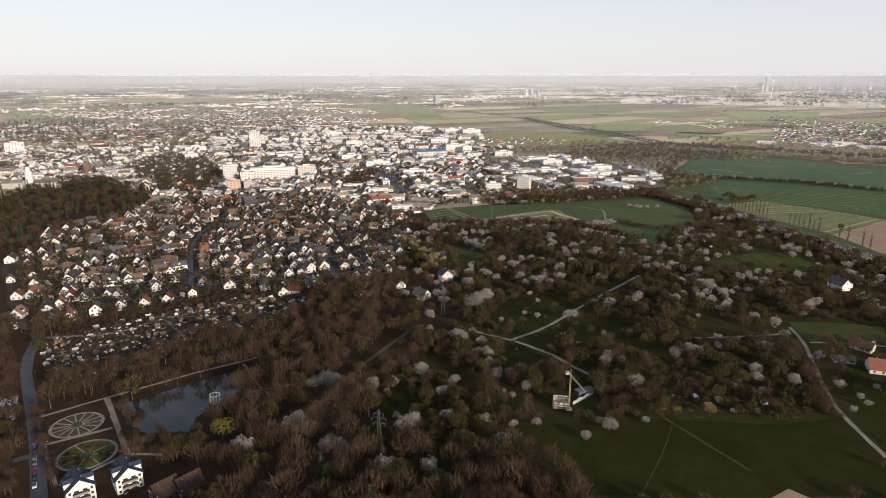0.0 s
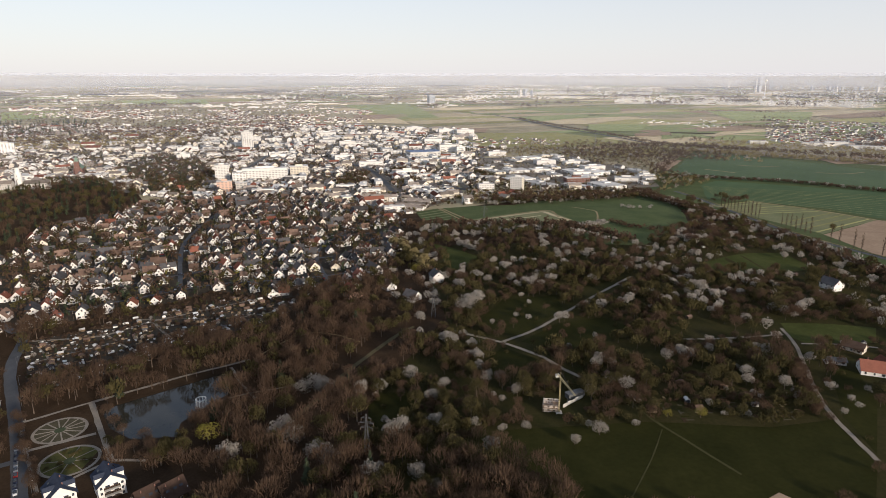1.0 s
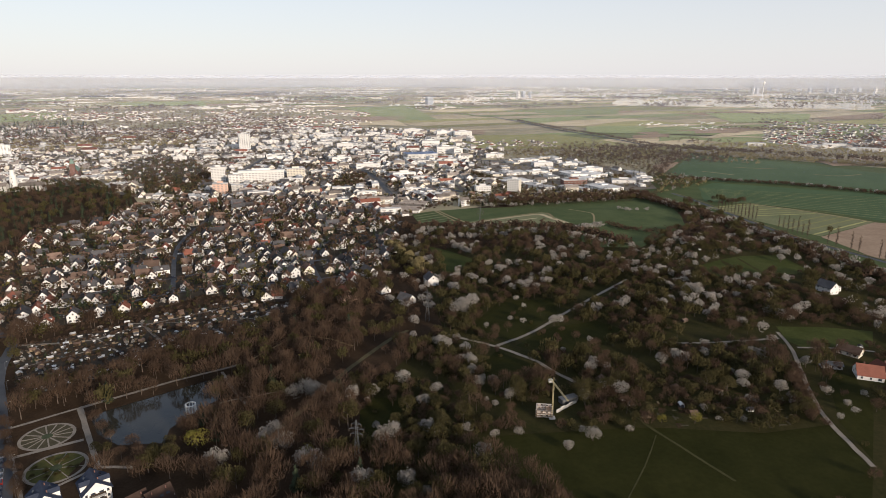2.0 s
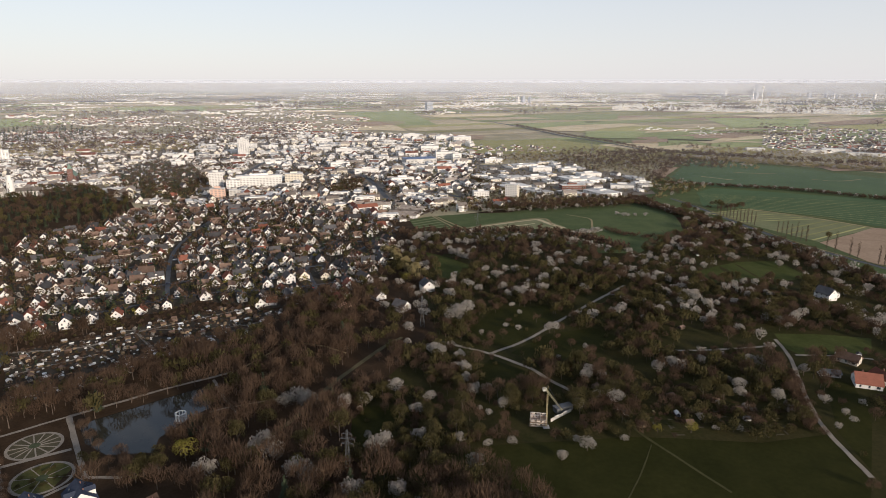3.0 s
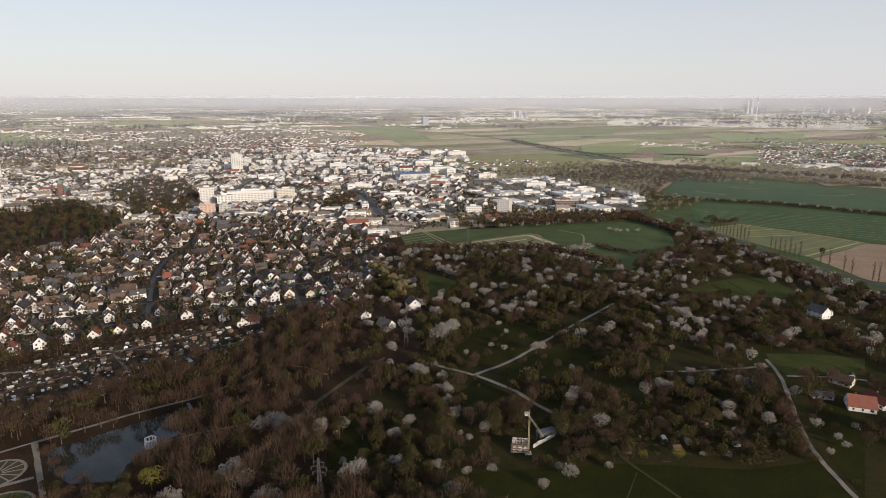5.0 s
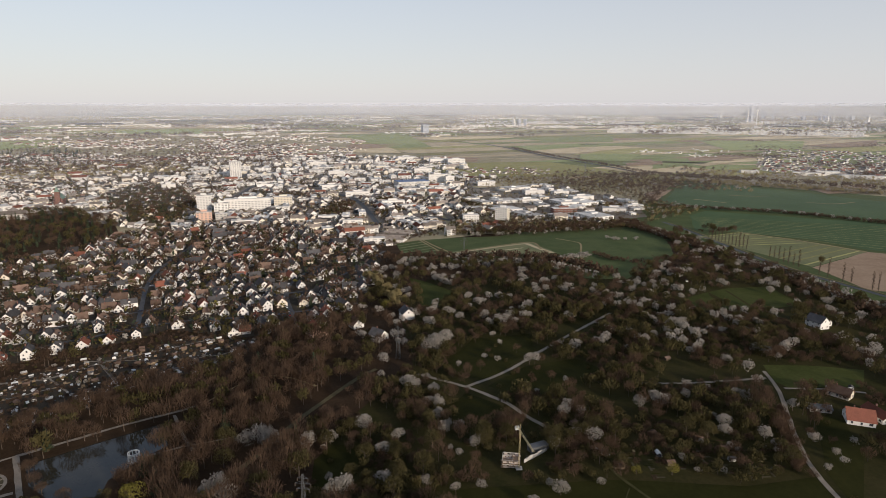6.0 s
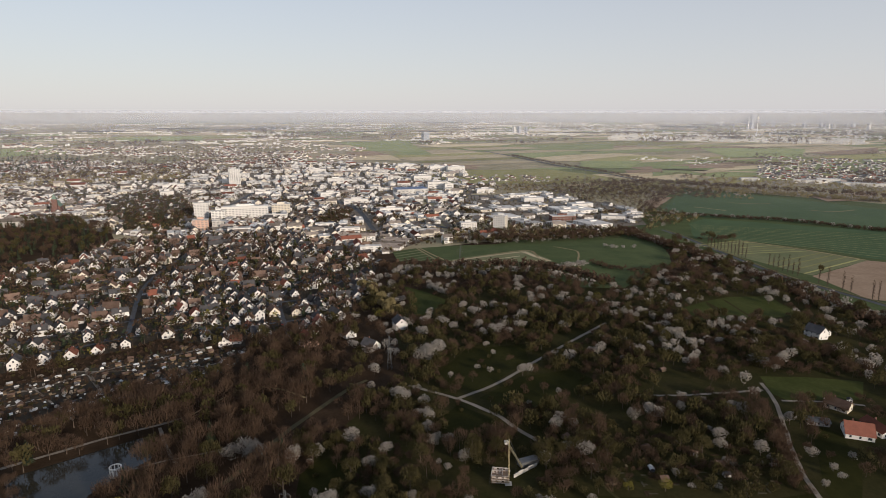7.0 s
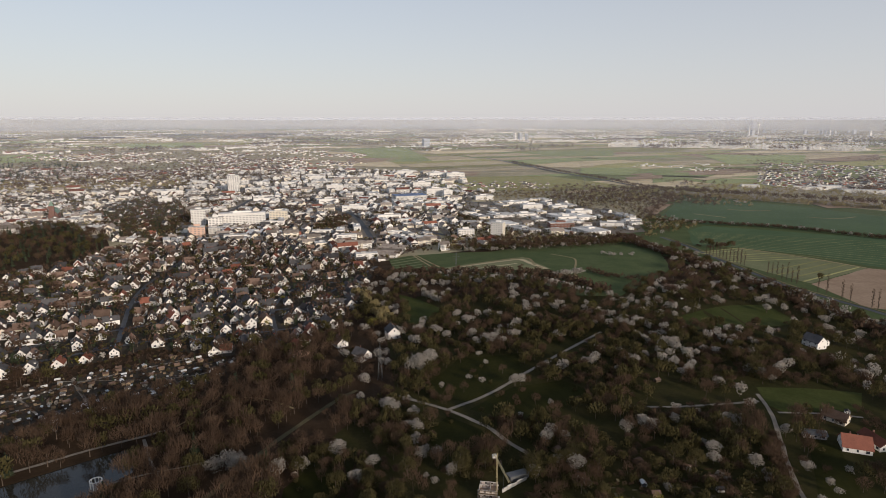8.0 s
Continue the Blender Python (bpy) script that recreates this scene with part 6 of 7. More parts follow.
# ---- pylons ----
def pylon(x, y, h, rz, arms=3):
    t = thing("power_pylon", x, y, rz, "grey steel lattice power pylon with three cross arms", "pylon", "pylons of the power line")
    bm = bmesh.new()
    k, n = h / 24, 9
    half = lambda z: (1.25 * (1 - z / h) ** 1.3 + 0.3) * k
    th = 0.075 * k
    zs = [h * (1 - (1 - i / n) ** 1.25) for i in range(n + 1)]
    for z0, z1 in zip(zs, zs[1:]):
        a, b = half(z0), half(z1)
        c0, c1 = [(-a, -a, z0), (a, -a, z0), (a, a, z0), (-a, a, z0)], [(-b, -b, z1), (b, -b, z1), (b, b, z1), (-b, b, z1)]
        for i in range(4):
            beam(bm, c0[i], c1[i], th * 1.4)
            beam(bm, c0[i], c1[(i + 1) % 4], th * 0.8)
            beam(bm, c0[(i + 1) % 4], c1[i], th * 0.8)
    part("mast", bm, M_STEEL, t)
    ins = mesh_of("insulator", *quad_box(0, 0, 0, 0.3 * k, 0.3 * k, 1.6 * k), M_BARK)
    for zf, w in ((0.66, 3.4), (0.78, 4.2), (0.9, 2.8)):
        z, w = zf * h, w * k
        bm = bmesh.new()
        for s in (-1, 1):
            for yy in (-0.3, 0.3):
                beam(bm, (0, yy * k, z), (s * w, 0, z), th)
                beam(bm, (0, yy * k, z + 1.4 * k), (s * w, 0, z), th * 0.8)
        arm = part("cross_arm", bm, M_STEEL, t)
        for s in (-1, 1):
            piece("insulator", ins, arm, s * w * 0.95, 0, z - 0.9 * k)
    return t


LINE = [(-37.6, 258.7, 21), (-11.8, 429.4, 24), (39.8, 747.6, 24), (110, 1440, 34)]
for (x, y, h) in LINE:
    pylon(x, y, h, -8)
for x, y, h in ((396, 1766, 40), (245, 1762, 30)):
    pylon(x, y, h, 20)


# ---- allotment gardens ----
def hut_kind(w, l, h, rh, wall_mat, roof_mat):
    return mesh_of("wall", *gable_wall(w, l, h, rh), wall_mat), mesh_of("roof", *gable_roof(w, l, h, rh, 0.3, 0.1), roof_mat), w, l


HUTS = [hut_kind(3.6, 4.4, 2.2, 0.9, M_FENCE, M_FLAT), hut_kind(3.2, 4.0, 2.1, 0.8, M_WHITE, M_ROOF_DARK), hut_kind(4.0, 4.8, 2.3, 1.0, M_FENCE, M_ROOF_BROWN), hut_kind(2.6, 3.4, 2.0, 0.4, M_STEEL, M_WHITE)]
HUT_DOOR = mesh_of("door", *quad_box(0, 0, 0, 0.85, 0.1, 1.8), M_DARKWOOD)
HUT_PANE = mesh_of("window", *quad_box(0, 0, 0, 0.8, 0.08, 0.7), M_GLASS)
HUT_LABEL = ("brown wooden garden hut with a pale roof", "white garden hut with a dark roof", "brown wooden garden hut with a tiled roof", "grey metal tool shed with a white roof")


def garden_hut(x, y, rz, rng, group="allotment huts"):
    k = rng.choices(range(4), (3, 2, 3, 3) if group == "allotment huts" else (0, 1, 4, 0))[0]
    wall, roof, w, l = HUTS[k]
    t = thing("garden_hut", x, y, rz, HUT_LABEL[k], "hut", group)
    t.scale = (0.78, 0.78, 0.8)
    piece("wall", wall, t)
    piece("roof", roof, t)
    piece("door", HUT_DOOR, t, 0.6, -l / 2 - 0.02, 0.95)
    piece("window", HUT_PANE, t, -0.8, -l / 2 - 0.02, 1.4)


def greenhouse(x, y, rz):
    t = thing("greenhouse", x, y, rz, "small glass greenhouse with a white frame", "greenhouse", "allotment greenhouses")
    piece("glazing", mesh_of("glazing", *gable_wall(2.4, 3.6, 1.6, 0.7), M_GLASS), t)
    piece("roof_glazing", mesh_of("roof_glazing", *gable_roof(2.4, 3.6, 1.6, 0.7, 0.02, 0.05), M_PALEGLASS), t)
    bm = bmesh.new()
    for yy in (-1.8, -0.6, 0.6, 1.8):
        for s in (-1, 1):
            beam(bm, (s * 1.2, yy, 0), (s * 1.2, yy, 1.6), 0.08)
            beam(bm, (s * 1.2, yy, 1.62), (0, yy, 2.35), 0.08)
    part("frame", bm, M_WHITE, t)


def allotments(poly, angle, gap, seed, huts, label, group="allotment huts"):
    rng = random.Random(seed)
    x, y = spread(poly, gap, seed, angle, 0.22, 0.8)
    free = np.ones(len(x), bool)
    for p, w in LINES + [(GARDEN_LANE, 3), (GARDEN_LANE2, 3)]:
        free &= ~near_line(p, x, y, w)
    x, y = x[free], y[free]
    v, f, ix = [], [], []
    for i, (a, b) in enumerate(zip(x, y)):
        r = rng.random()
        if r < huts:
            garden_hut(float(a), float(b), angle + rng.choice((0, 90, 180, 270)) + rng.gauss(0, 5), rng, group)
        elif r < huts + 0.06:
            greenhouse(float(a), float(b), angle + rng.choice((0, 90)))
        # beds beside it
        for k in range(5):
            u, w = rng.uniform(-0.5, 0.5) * gap, rng.uniform(-0.5, 0.5) * gap * 0.8
            lx, ly = rng.choice(((1.2, 5), (1.4, 4), (5, 1.2), (3, 1.3), (2.4, 2)))
            c, s = math.cos(radians(angle)), math.sin(radians(angle))
            q, fa = quad_box(0, 0, 0, lx * 0.8, ly * 0.8, 0.16)
            cx, cy = a + u * c - w * s, b + u * s + w * c
            z = float(land(cx, cy)) + 0.22
            f += [tuple(len(v) + j for j in g) for g in fa]
            v += [(cx + px * c - py * s, cy + px * s + py * c, z + pz) for px, py, pz in q]
            ix += [rng.choices((0, 1, 2, 3), (4, 1, 3, 3))[0]] * 6
    tagged(new("garden_beds", mesh_of("garden_beds", v, f, [M_BEDS, M_STRAW, M_MEADOW, M_LITTER], ix)), label, "garden beds", kind="stuff")
    tx, ty = spread(poly, gap * 0.62, seed + 5, angle, 0.5)
    u = np.random.default_rng(seed).uniform(0, 1, len(tx))
    for lo, hi, kd, s in ((0, 0.3, "bush", 0.55), (0.3, 0.45, "green_bush", 0.55), (0.45, 0.6, "bare_tree", 0.36), (0.6, 0.66, "blossom_tree", 0.4), (0.66, 0.7, "conifer", 0.35)):
        m = (u >= lo) & (u < hi)
        grove("garden_" + kd + "s", kd, tx[m], ty[m], np.full(m.sum(), s), seed + 9, TREES[kd][6] + "s between garden beds", "trees")
    # hedges between rows
    c, s = math.cos(radians(angle)), math.sin(radians(angle))
    cen = np.array(poly).mean(0)
    for k in range(-6, 7):
        w = k * gap * 1.6 + 3
        pts = [(cen[0] + u * c - w * s, cen[1] + u * s + w * c) for u in np.arange(-110, 110, 3.3)]
        px, py = np.array(pts).T
        m = inside(poly, px, py)
        if m.sum() > 4:
            grove("garden_hedge", "bush", px[m], py[m], np.full(m.sum(), 0.38), seed + 20 + k, "low brown hedge between garden plots", "hedge")


allotments(ALLOTMENTS, 38, 8.8, 601, 0.46, "brown and straw-coloured allotment beds")
allotments(GARDEN_RIGHT, 2, 11, 607, 0.10, "green and brown vegetable beds", "huts among the orchards")
def garden_clutter():
    """Cold frames, water butts, benches and stacked boards, past counting."""
    x, y = spread(ALLOTMENTS, 4.6, 611, 38, 0.5)
    g = np.random.default_rng(612)
    keep = g.uniform(0, 1, len(x)) < 0.62
    x, y = x[keep], y[keep]
    kinds = [(*quad_box(0, 0, 0.4, lx, ly, lz), [0] * 6, [m]) for lx, ly, lz, m in ((1.4, 2.2, 0.7, M_PALEGLASS), (0.9, 0.9, 1.1, M_STEEL), (2.6, 0.5, 0.6, M_FENCE), (1.8, 1.6, 1.9, M_FENCE), (1.2, 1.0, 0.8, M_WHITE), (2.2, 1.8, 1.6, M_DARKWOOD))]
    strewn("garden_clutter", kinds, x, y, radians(38) + g.normal(0, 0.2, len(x)), g.uniform(0.7, 1.3, len(x)), g.integers(0, 6, len(x)), "cold frames, benches and boards in the allotments", "garden clutter")


garden_clutter()
gx, gy = spread([(-318, 402), (-262, 442), (-222, 474), (-205, 497), (-150, 494), (-130, 478), (-174, 485), (-256, 421), (-295, 394)], 4.6, 621)
for lo, kd, size in ((0, "bush", 0.5), (1, "green_bush", 0.5), (2, "bare_tree", 0.32), (3, "bush", 0.4)):
    grove("garden_" + kd + "s", kd, gx[lo::5], gy[lo::5], np.full(len(gx[lo::5]), size), 622 + lo, TREES[kd][6] + "s behind the houses", "bushes")
for pts in ([(-278, 385), (-232, 345), (-205, 345)], [(-250, 412), (-190, 362)], [(-232, 432), (-150, 440), (-128, 462)], [(-262, 360), (-225, 392)]):
    ribbon("garden_path", pts, 1.4, M_GRAVEL, "narrow path between allotment plots", 0.25)

# gardens and huts scattered on the east side
rng_e = random.Random(91)
for x, y in ((100, 300), (98, 306), (70, 372), (150, 466), (168, 415), (145, 420), (248, 634), (262, 628), (255, 615), (275, 610), (290, 540), (284, 528), (300, 525), (240, 430), (150, 312), (128, 318), (90, 330), (238, 372), (250, 372), (262, 371)):
    garden_hut(x, y, rng_e.uniform(0, 360), rng_e, "huts among the orchards")


# ---- farm and houses among the orchards ----
def farmhouse(x, y, rz, w, l, h, rh, wall_mat, roof_mat, label, kind="farmhouse", rows=1):
    t = thing(kind, x, y, rz, label, "house")
    piece("wall", mesh_of("wall", *gable_wall(w, l, h, rh), wall_mat), t)
    piece("roof", mesh_of("roof", *gable_roof(w, l, h, rh), roof_mat), t)
    n = max(2, int(l / 3.5))
    for e, turn in ((-1, -90), (1, 90)):
        for i in range(n):
            for k in range(rows):
                piece("window", WIN_SMALL if (i + k) % 3 else WIN_WIDE, t, e * w / 2, -l / 2 + (i + 0.5) * l / n, 1.6 + 2.8 * k, turn)
    for e, turn in ((-1, 0), (1, 180)):
        for xx in (-w * 0.25, w * 0.25):
            piece("window", WIN_SMALL, t, xx, e * l / 2, 1.6, turn)
        piece("window", WIN_SMALL, t, 0, e * l / 2, h + 0.9, turn)
    piece("chimney", CHIMNEY, t, 0.8, l * 0.2, h + rh - 0.1)
    return t


farmhouse(242, 332, 70, 12, 13, 3.0, 4.4, M_WHITE, M_ROOF_RED, "long white farm building with a broad red roof")
farmhouse(255, 336, 8, 8, 15, 3.0, 2.6, M_WHITE, M_ROOF_RED, "white farm wing with a red tiled roof")
farmhouse(228, 344, 76, 6, 11, 2.4, 1.0, M_CONCRETE, M_STEEL, "low grey machine shed beside the farm", "farm_shed")
farmhouse(250, 362, 40, 8, 12, 3, 3, M_CREAM, M_ROOF_BROWN, "brown-roofed farm shed behind the road", "farm_shed")
farmhouse(310.5, 491, 24, 10, 13, 5.4, 4.2, M_WHITE, M_ROOF_DARK, "white country house with a dark roof", "country_house", 2)
farmhouse(321, 500, 12, 7, 9, 3, 3.4, M_WHITE, M_ROOF_DARK, "white annex with a dark roof", "country_house")
farmhouse(252, 640, 30, 9, 12, 4, 3.6, M_CREAM, M_ROOF_BROWN, "cream house among tall trees", "country_house")
farmhouse(-12, 516, 20, 10, 12, 6, 4, M_WHITE, M_ROOF_DARK, "white villa with a dark roof at the edge of the wood", "villa", 2)
farmhouse(-80, 483, 35, 12, 15, 6, 4.5, M_PINK, M_ROOF_RED, "pink villa with a red roof among trees", "villa", 2)
farmhouse(-30, 470, 50, 9, 12, 4, 4, M_WHITE, M_ROOF_DARK, "white house with a dark roof under trees", "villa")
farmhouse(-52, 500, 35, 9, 12, 4, 4, M_WHITE, M_ROOF_BROWN, "white house with a brown roof under trees", "villa")
for k in range(5):
    farmhouse(-62 + 3.5 * k, 862 + 14 * k, 76, 8, 46 - 2 * k, 4.8, 2.2, M_WHITE, M_ROOF_GREY, "long white terrace of row houses by the pitch", "terrace", 2)
farmhouse(309, 1015, 40, 9, 11, 4, 4, M_WHITE, M_ROOF_DARK, "white house beside the country road", "country_house")
farmhouse(322, 1022, 20, 9, 11, 4, 4, M_WHITE, M_ROOF_BROWN, "white house with brown roof beside the road", "country_house")


# ---- large buildings of the town ----
def tall_block(name, x, y, rz, w, l, h, wall_mat, label, category="building", floor=3.0, bay=3.4, roof_mat=None, plant=True, side_mat=None):
    t = thing(name, x, y, rz, label, category)
    bm = bmesh.new()
    box(bm, 0, 0, -3, w, l, h + 3)
    part("wall", bm, wall_mat, t)
    bm = bmesh.new()
    box(bm, 0, 0, h, w + 0.4, l + 0.4, 0.6)
    part("roof", bm, roof_mat or M_FLAT, t)
    if plant:
        bm = bmesh.new()
        box(bm, 0, l * 0.1, h + 0.6, w * 0.4, l * 0.25, 2.8)
        part("roof_housing", bm, wall_mat, t)
    if side_mat:
        bm = bmesh.new()
        box(bm, w / 2 + 0.05, 0, 0, 0.2, l * 0.9, h - 0.5)
        part("cladding", bm, side_mat, t, "warm yellow cladding panels")
    floors = int(h / floor)
    for length, place in ((w, lambda u, s: (u, s * (l / 2 + 0.04), 0 if s < 0 else 180)), (l, lambda u, s: (s * (w / 2 + (0.17 if side_mat and s > 0 else 0.04)), u, -90 if s < 0 else 90))):
        n = max(1, int(length / bay))
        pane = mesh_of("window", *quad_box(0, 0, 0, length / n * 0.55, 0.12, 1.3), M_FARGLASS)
        for s in (-1, 1):
            if s > 0 and length == w:
                continue
            for k in range(floors):
                for i in range(n):
                    px, py, turn = place(-length / 2 + (i + 0.5) * length / n, s)
                    piece("window", pane, t, px, py, 1.8 + k * floor, turn)
    return t


tall_block("hospital_block", -352, 1166, 14, 82, 15, 23, M_WHITE, "long white hospital slab with seven floors", floor=3.3, bay=5.5)
tall_block("hospital_wing", -302, 1225, 14, 34, 16, 20, M_CREAM, "cream hospital wing behind the long slab", floor=3.3, bay=5.5)
tall_block("apartment_tower", -433, 1165, 20, 25, 15, 29, M_WHITE, "white twin apartment tower", bay=5)
tall_block("apartment_block", -392, 1140, 15, 24, 14, 18, M_WHITE, "white apartment block with flat roof", bay=5)
tall_block("apartment_block", -378, 1024, 18, 24, 14, 18, M_PINK, "pinkish apartment block with balconies", bay=5)
tall_block("apartment_block", -352, 1030, 18, 18, 13, 15, M_CONCRETE, "grey apartment block with flat roof", bay=5)
tall_block("tower_block", -571, 1744, 25, 30, 17, 46, M_WHITE, "white tower block above the town", bay=6)
tall_block("apartment_tower", -1138, 1580, 30, 42, 18, 31, M_WHITE, "broad white apartment tower", bay=7)
tall_block("apartment_tower", 108, 1032, -22, 20, 15, 24, M_WHITE, "white apartment tower with a yellow side", bay=4, side_mat=M_CREAM)
tall_block("apartment_block", 56, 1031, 10, 26, 13, 13, M_WHITE, "white apartment block beside trees", bay=4)
tall_block("brick_hall", 229, 1150, 8, 44, 20, 9, M_BRICK, "red brick hall with a flat roof", bay=6, floor=4)
for x, y, rz, w, l, h, lab in ((210, 1436, 12, 60, 34, 12, "white industrial hall with a flat roof"), (299, 1341, 18, 66, 30, 11, "pale industrial hall beside parking"), (325, 1169, -10, 56, 30, 9, "pale warehouse at the edge of town"), (111, 1593, 10, 60, 26, 13, "white office hall with flat roof"),
                               (270, 1430, 14, 48, 26, 10, "white hall with a ribbed front"), (255, 1250, 12, 50, 28, 10, "grey warehouse with a flat roof"), (375, 1210, -5, 40, 24, 9, "white warehouse beside the road"), (180, 1300, 15, 56, 30, 9, "pale hall with a broad roof"),
                               (-25, 2216, 8, 70, 50, 20, "white logistics hall at the field edge"), (40, 2180, 8, 80, 46, 22, "large white hall at the field edge"), (-139, 2305, 5, 80, 50, 20, "long white hall behind the town"), (-12, 1676, 12, 66, 18, 24, "grey office building with window bands"), (20, 1650, 12, 30, 18, 22, "grey office wing with window bands"),
                               (-260, 1500, 16, 60, 20, 16, "white office block with flat roof"), (-180, 1380, 12, 70, 18, 15, "long white school block"), (-90, 1240, 14, 60, 16, 14, "white slab of flats"), (-420, 1500, 18, 46, 18, 18, "pale office block in town"), (-300, 1790, 12, 60, 24, 20, "pale office block in the centre"),
                               (-60, 1890, 8, 70, 30, 18, "white office block in the business park"), (-420, 2100, 10, 80, 30, 18, "pale slab in the centre"), (-700, 1650, 26, 70, 20, 18, "white slab in the old town"), (-640, 1480, 28, 40, 22, 20, "white block in the old town")):
    tall_block("commercial_hall", x, y, rz, w * 0.75, l * 0.75, h * 0.8, M_WHITE, lab, bay=13, floor=5.5)
for x, y, rz, w, l, lab in ((1046, 1838, -20, 70, 22, "long white hall at the edge of the far village"), (1120, 1862, -20, 60, 24, "pale hall beside the far village"), (1126, 1760, -25, 46, 26, "white hall with a flat roof by the woods"), (1172, 1738, -25, 60, 22, "white warehouse by the far village"), (905, 1888, -10, 50, 20, "low white hall behind the golden bushes")):
    tall_block("village_hall", x, y, rz, w, l, 9, M_WHITE, lab, bay=15, floor=5, plant=False)
tall_block("blue_hall", -75, 1590, 20, 80, 44, 12, M_FLAT, "large hall with a blue roof", roof_mat=M_BLUE, bay=10, floor=5, plant=False)


def castle(x, y):
    t = thing("castle_tower", x, y, 20, "tall white round castle tower with a pointed lantern", "tower")
    bm = bmesh.new()
    tube(bm, (0, 0, -4), (0, 0, 27), 6.0, 5.4, 20)
    part("shaft", bm, M_WHITE, t)
    bm = bmesh.new()
    tube(bm, (0, 0, 27), (0, 0, 28.4), 6.4, 6.4, 20)
    part("parapet", bm, M_WHITE, t)
    bm = bmesh.new()
    tube(bm, (0, 0, 28.4), (0, 0, 37), 3.6, 3.3, 16)
    part("upper_shaft", bm, M_WHITE, t)
    bm = bmesh.new()
    tube(bm, (0, 0, 37), (0, 0, 42), 3.6, 1.2, 16)
    tube(bm, (0, 0, 42), (0, 0, 48), 1.0, 0.1, 12)
    part("cap", bm, M_ROOF_DARK, t, "dark slate cap")
    slit = mesh_of("slit", *quad_box(0, 0, 0, 0.8, 0.5, 2), M_GLASS)
    for k in range(4):
        piece("slit", slit, t, 0, -5.7 + 0.05 * k, 5 + 6 * k)
    for dx, dy, rz, w, l in ((28, 6, 110, 13, 48), (-26, -4, 100, 13, 40), (6, 30, 20, 13, 46)):
        farmhouse(x + dx, y + dy, rz, w, l * 0.8, 10, 5, M_CONCRETE, M_ROOF_GREY, "long grey castle wing with a dark roof", "castle_wing", 3)


castle(-738, 1045)


def church(x, y):
    t = thing("church", x, y, 25, "red sandstone church with a square tower", "church")
    piece("nave", mesh_of("nave", *gable_wall(16, 40, 14, 9), M_BRICK), t)
    piece("roof", mesh_of("roof", *gable_roof(16, 40, 14, 9), M_COPPER), t)
    bm = bmesh.new()
    box(bm, 0, -24, -2, 9, 9, 32)
    part("tower", bm, M_BRICK, t)
    bm = bmesh.new()
    bmesh.ops.create_cone(bm, cap_ends=True, segments=4, radius1=6.6, radius2=0.2, depth=10, matrix=pose(0, -24, 35, 0, 0, 45))
    part("spire", bm, M_COPPER, t, "green copper spire")


church(-749, 1239)


# ---- the far skyline ----
def far_tower(x, y, w, h, i):
    """A city tower far off, drawn in with the plain."""
    foot = Vector(draw_in([(x, y, -26.0)])[0])
    k = math.hypot(foot.x - 18, foot.y - 18) / math.hypot(x - 18, y - 18)
    t = new("skyscraper")
    t.matrix_basis = Matrix.Translation(foot) @ pose(0, 0, 0, 0, 0, 10 * (i % 7))
    tagged(t, ("pale city skyscraper in the haze", "glass city skyscraper with a stepped top", "slim city skyscraper with a mast")[i % 3], "skyscraper", "city skyline")
    w, h = w * k * 0.8, h * k
    bm = bmesh.new()
    box(bm, 0, 0, -2, w, w * 0.8, h * 0.9 + 2)
    part("shaft", bm, M_WHITE if i % 3 == 1 or y > 40000 else M_TOWERGLASS, t)
    bm = bmesh.new()
    if i % 3 == 1:
        box(bm, 0, 0, h * 0.9, w * 0.6, w * 0.5, h * 0.1)
    elif i % 3 == 2:
        bmesh.ops.create_cone(bm, cap_ends=True, segments=4, radius1=w * 0.55, radius2=0.02, depth=h * 0.12, matrix=pose(0, 0, h * 0.96, 0, 0, 45))
    else:
        box(bm, 0, 0, h * 0.9, w * 0.9, w * 0.3, h * 0.06)
    part("top", bm, M_CONCRETE, t)
    band = mesh_of("window_band", *quad_box(0, 0, 0, w * 1.01, w * 0.81, h * 0.012), M_GLASS)
    for j in range(7):
        piece("window_band", band, t, 0, 0, h * (0.1 + 0.11 * j))


for i, (x, y, w, h) in enumerate(((4712, 14066, 54, 128), (4215, 10022, 49, 118), (4475, 10812, 32, 95), (3823, 8165, 57, 198), (3649, 7887, 32, 158), (4821, 9903, 70, 140), (4764, 9501, 58, 145), (5302, 9909, 20, 163), (4830, 8791, 55, 109), (5051, 8794, 46, 156), (4800, 8179, 43, 208), (4753, 8178, 34, 120),
                                  (4838, 8180, 26, 155), (4880, 8180, 35, 121), (5856, 9516, 30, 81), (5494, 8800, 56, 85), (4812, 7408, 32, 112), (-170, 4721, 60, 62), (690, 6300, 40, 75), (640, 6300, 34, 70), (760, 6350, 34, 66), (-6564, 42609, 150, 200), (-6237, 42609, 150, 190))):
    far_tower(x, y, w, h, i)


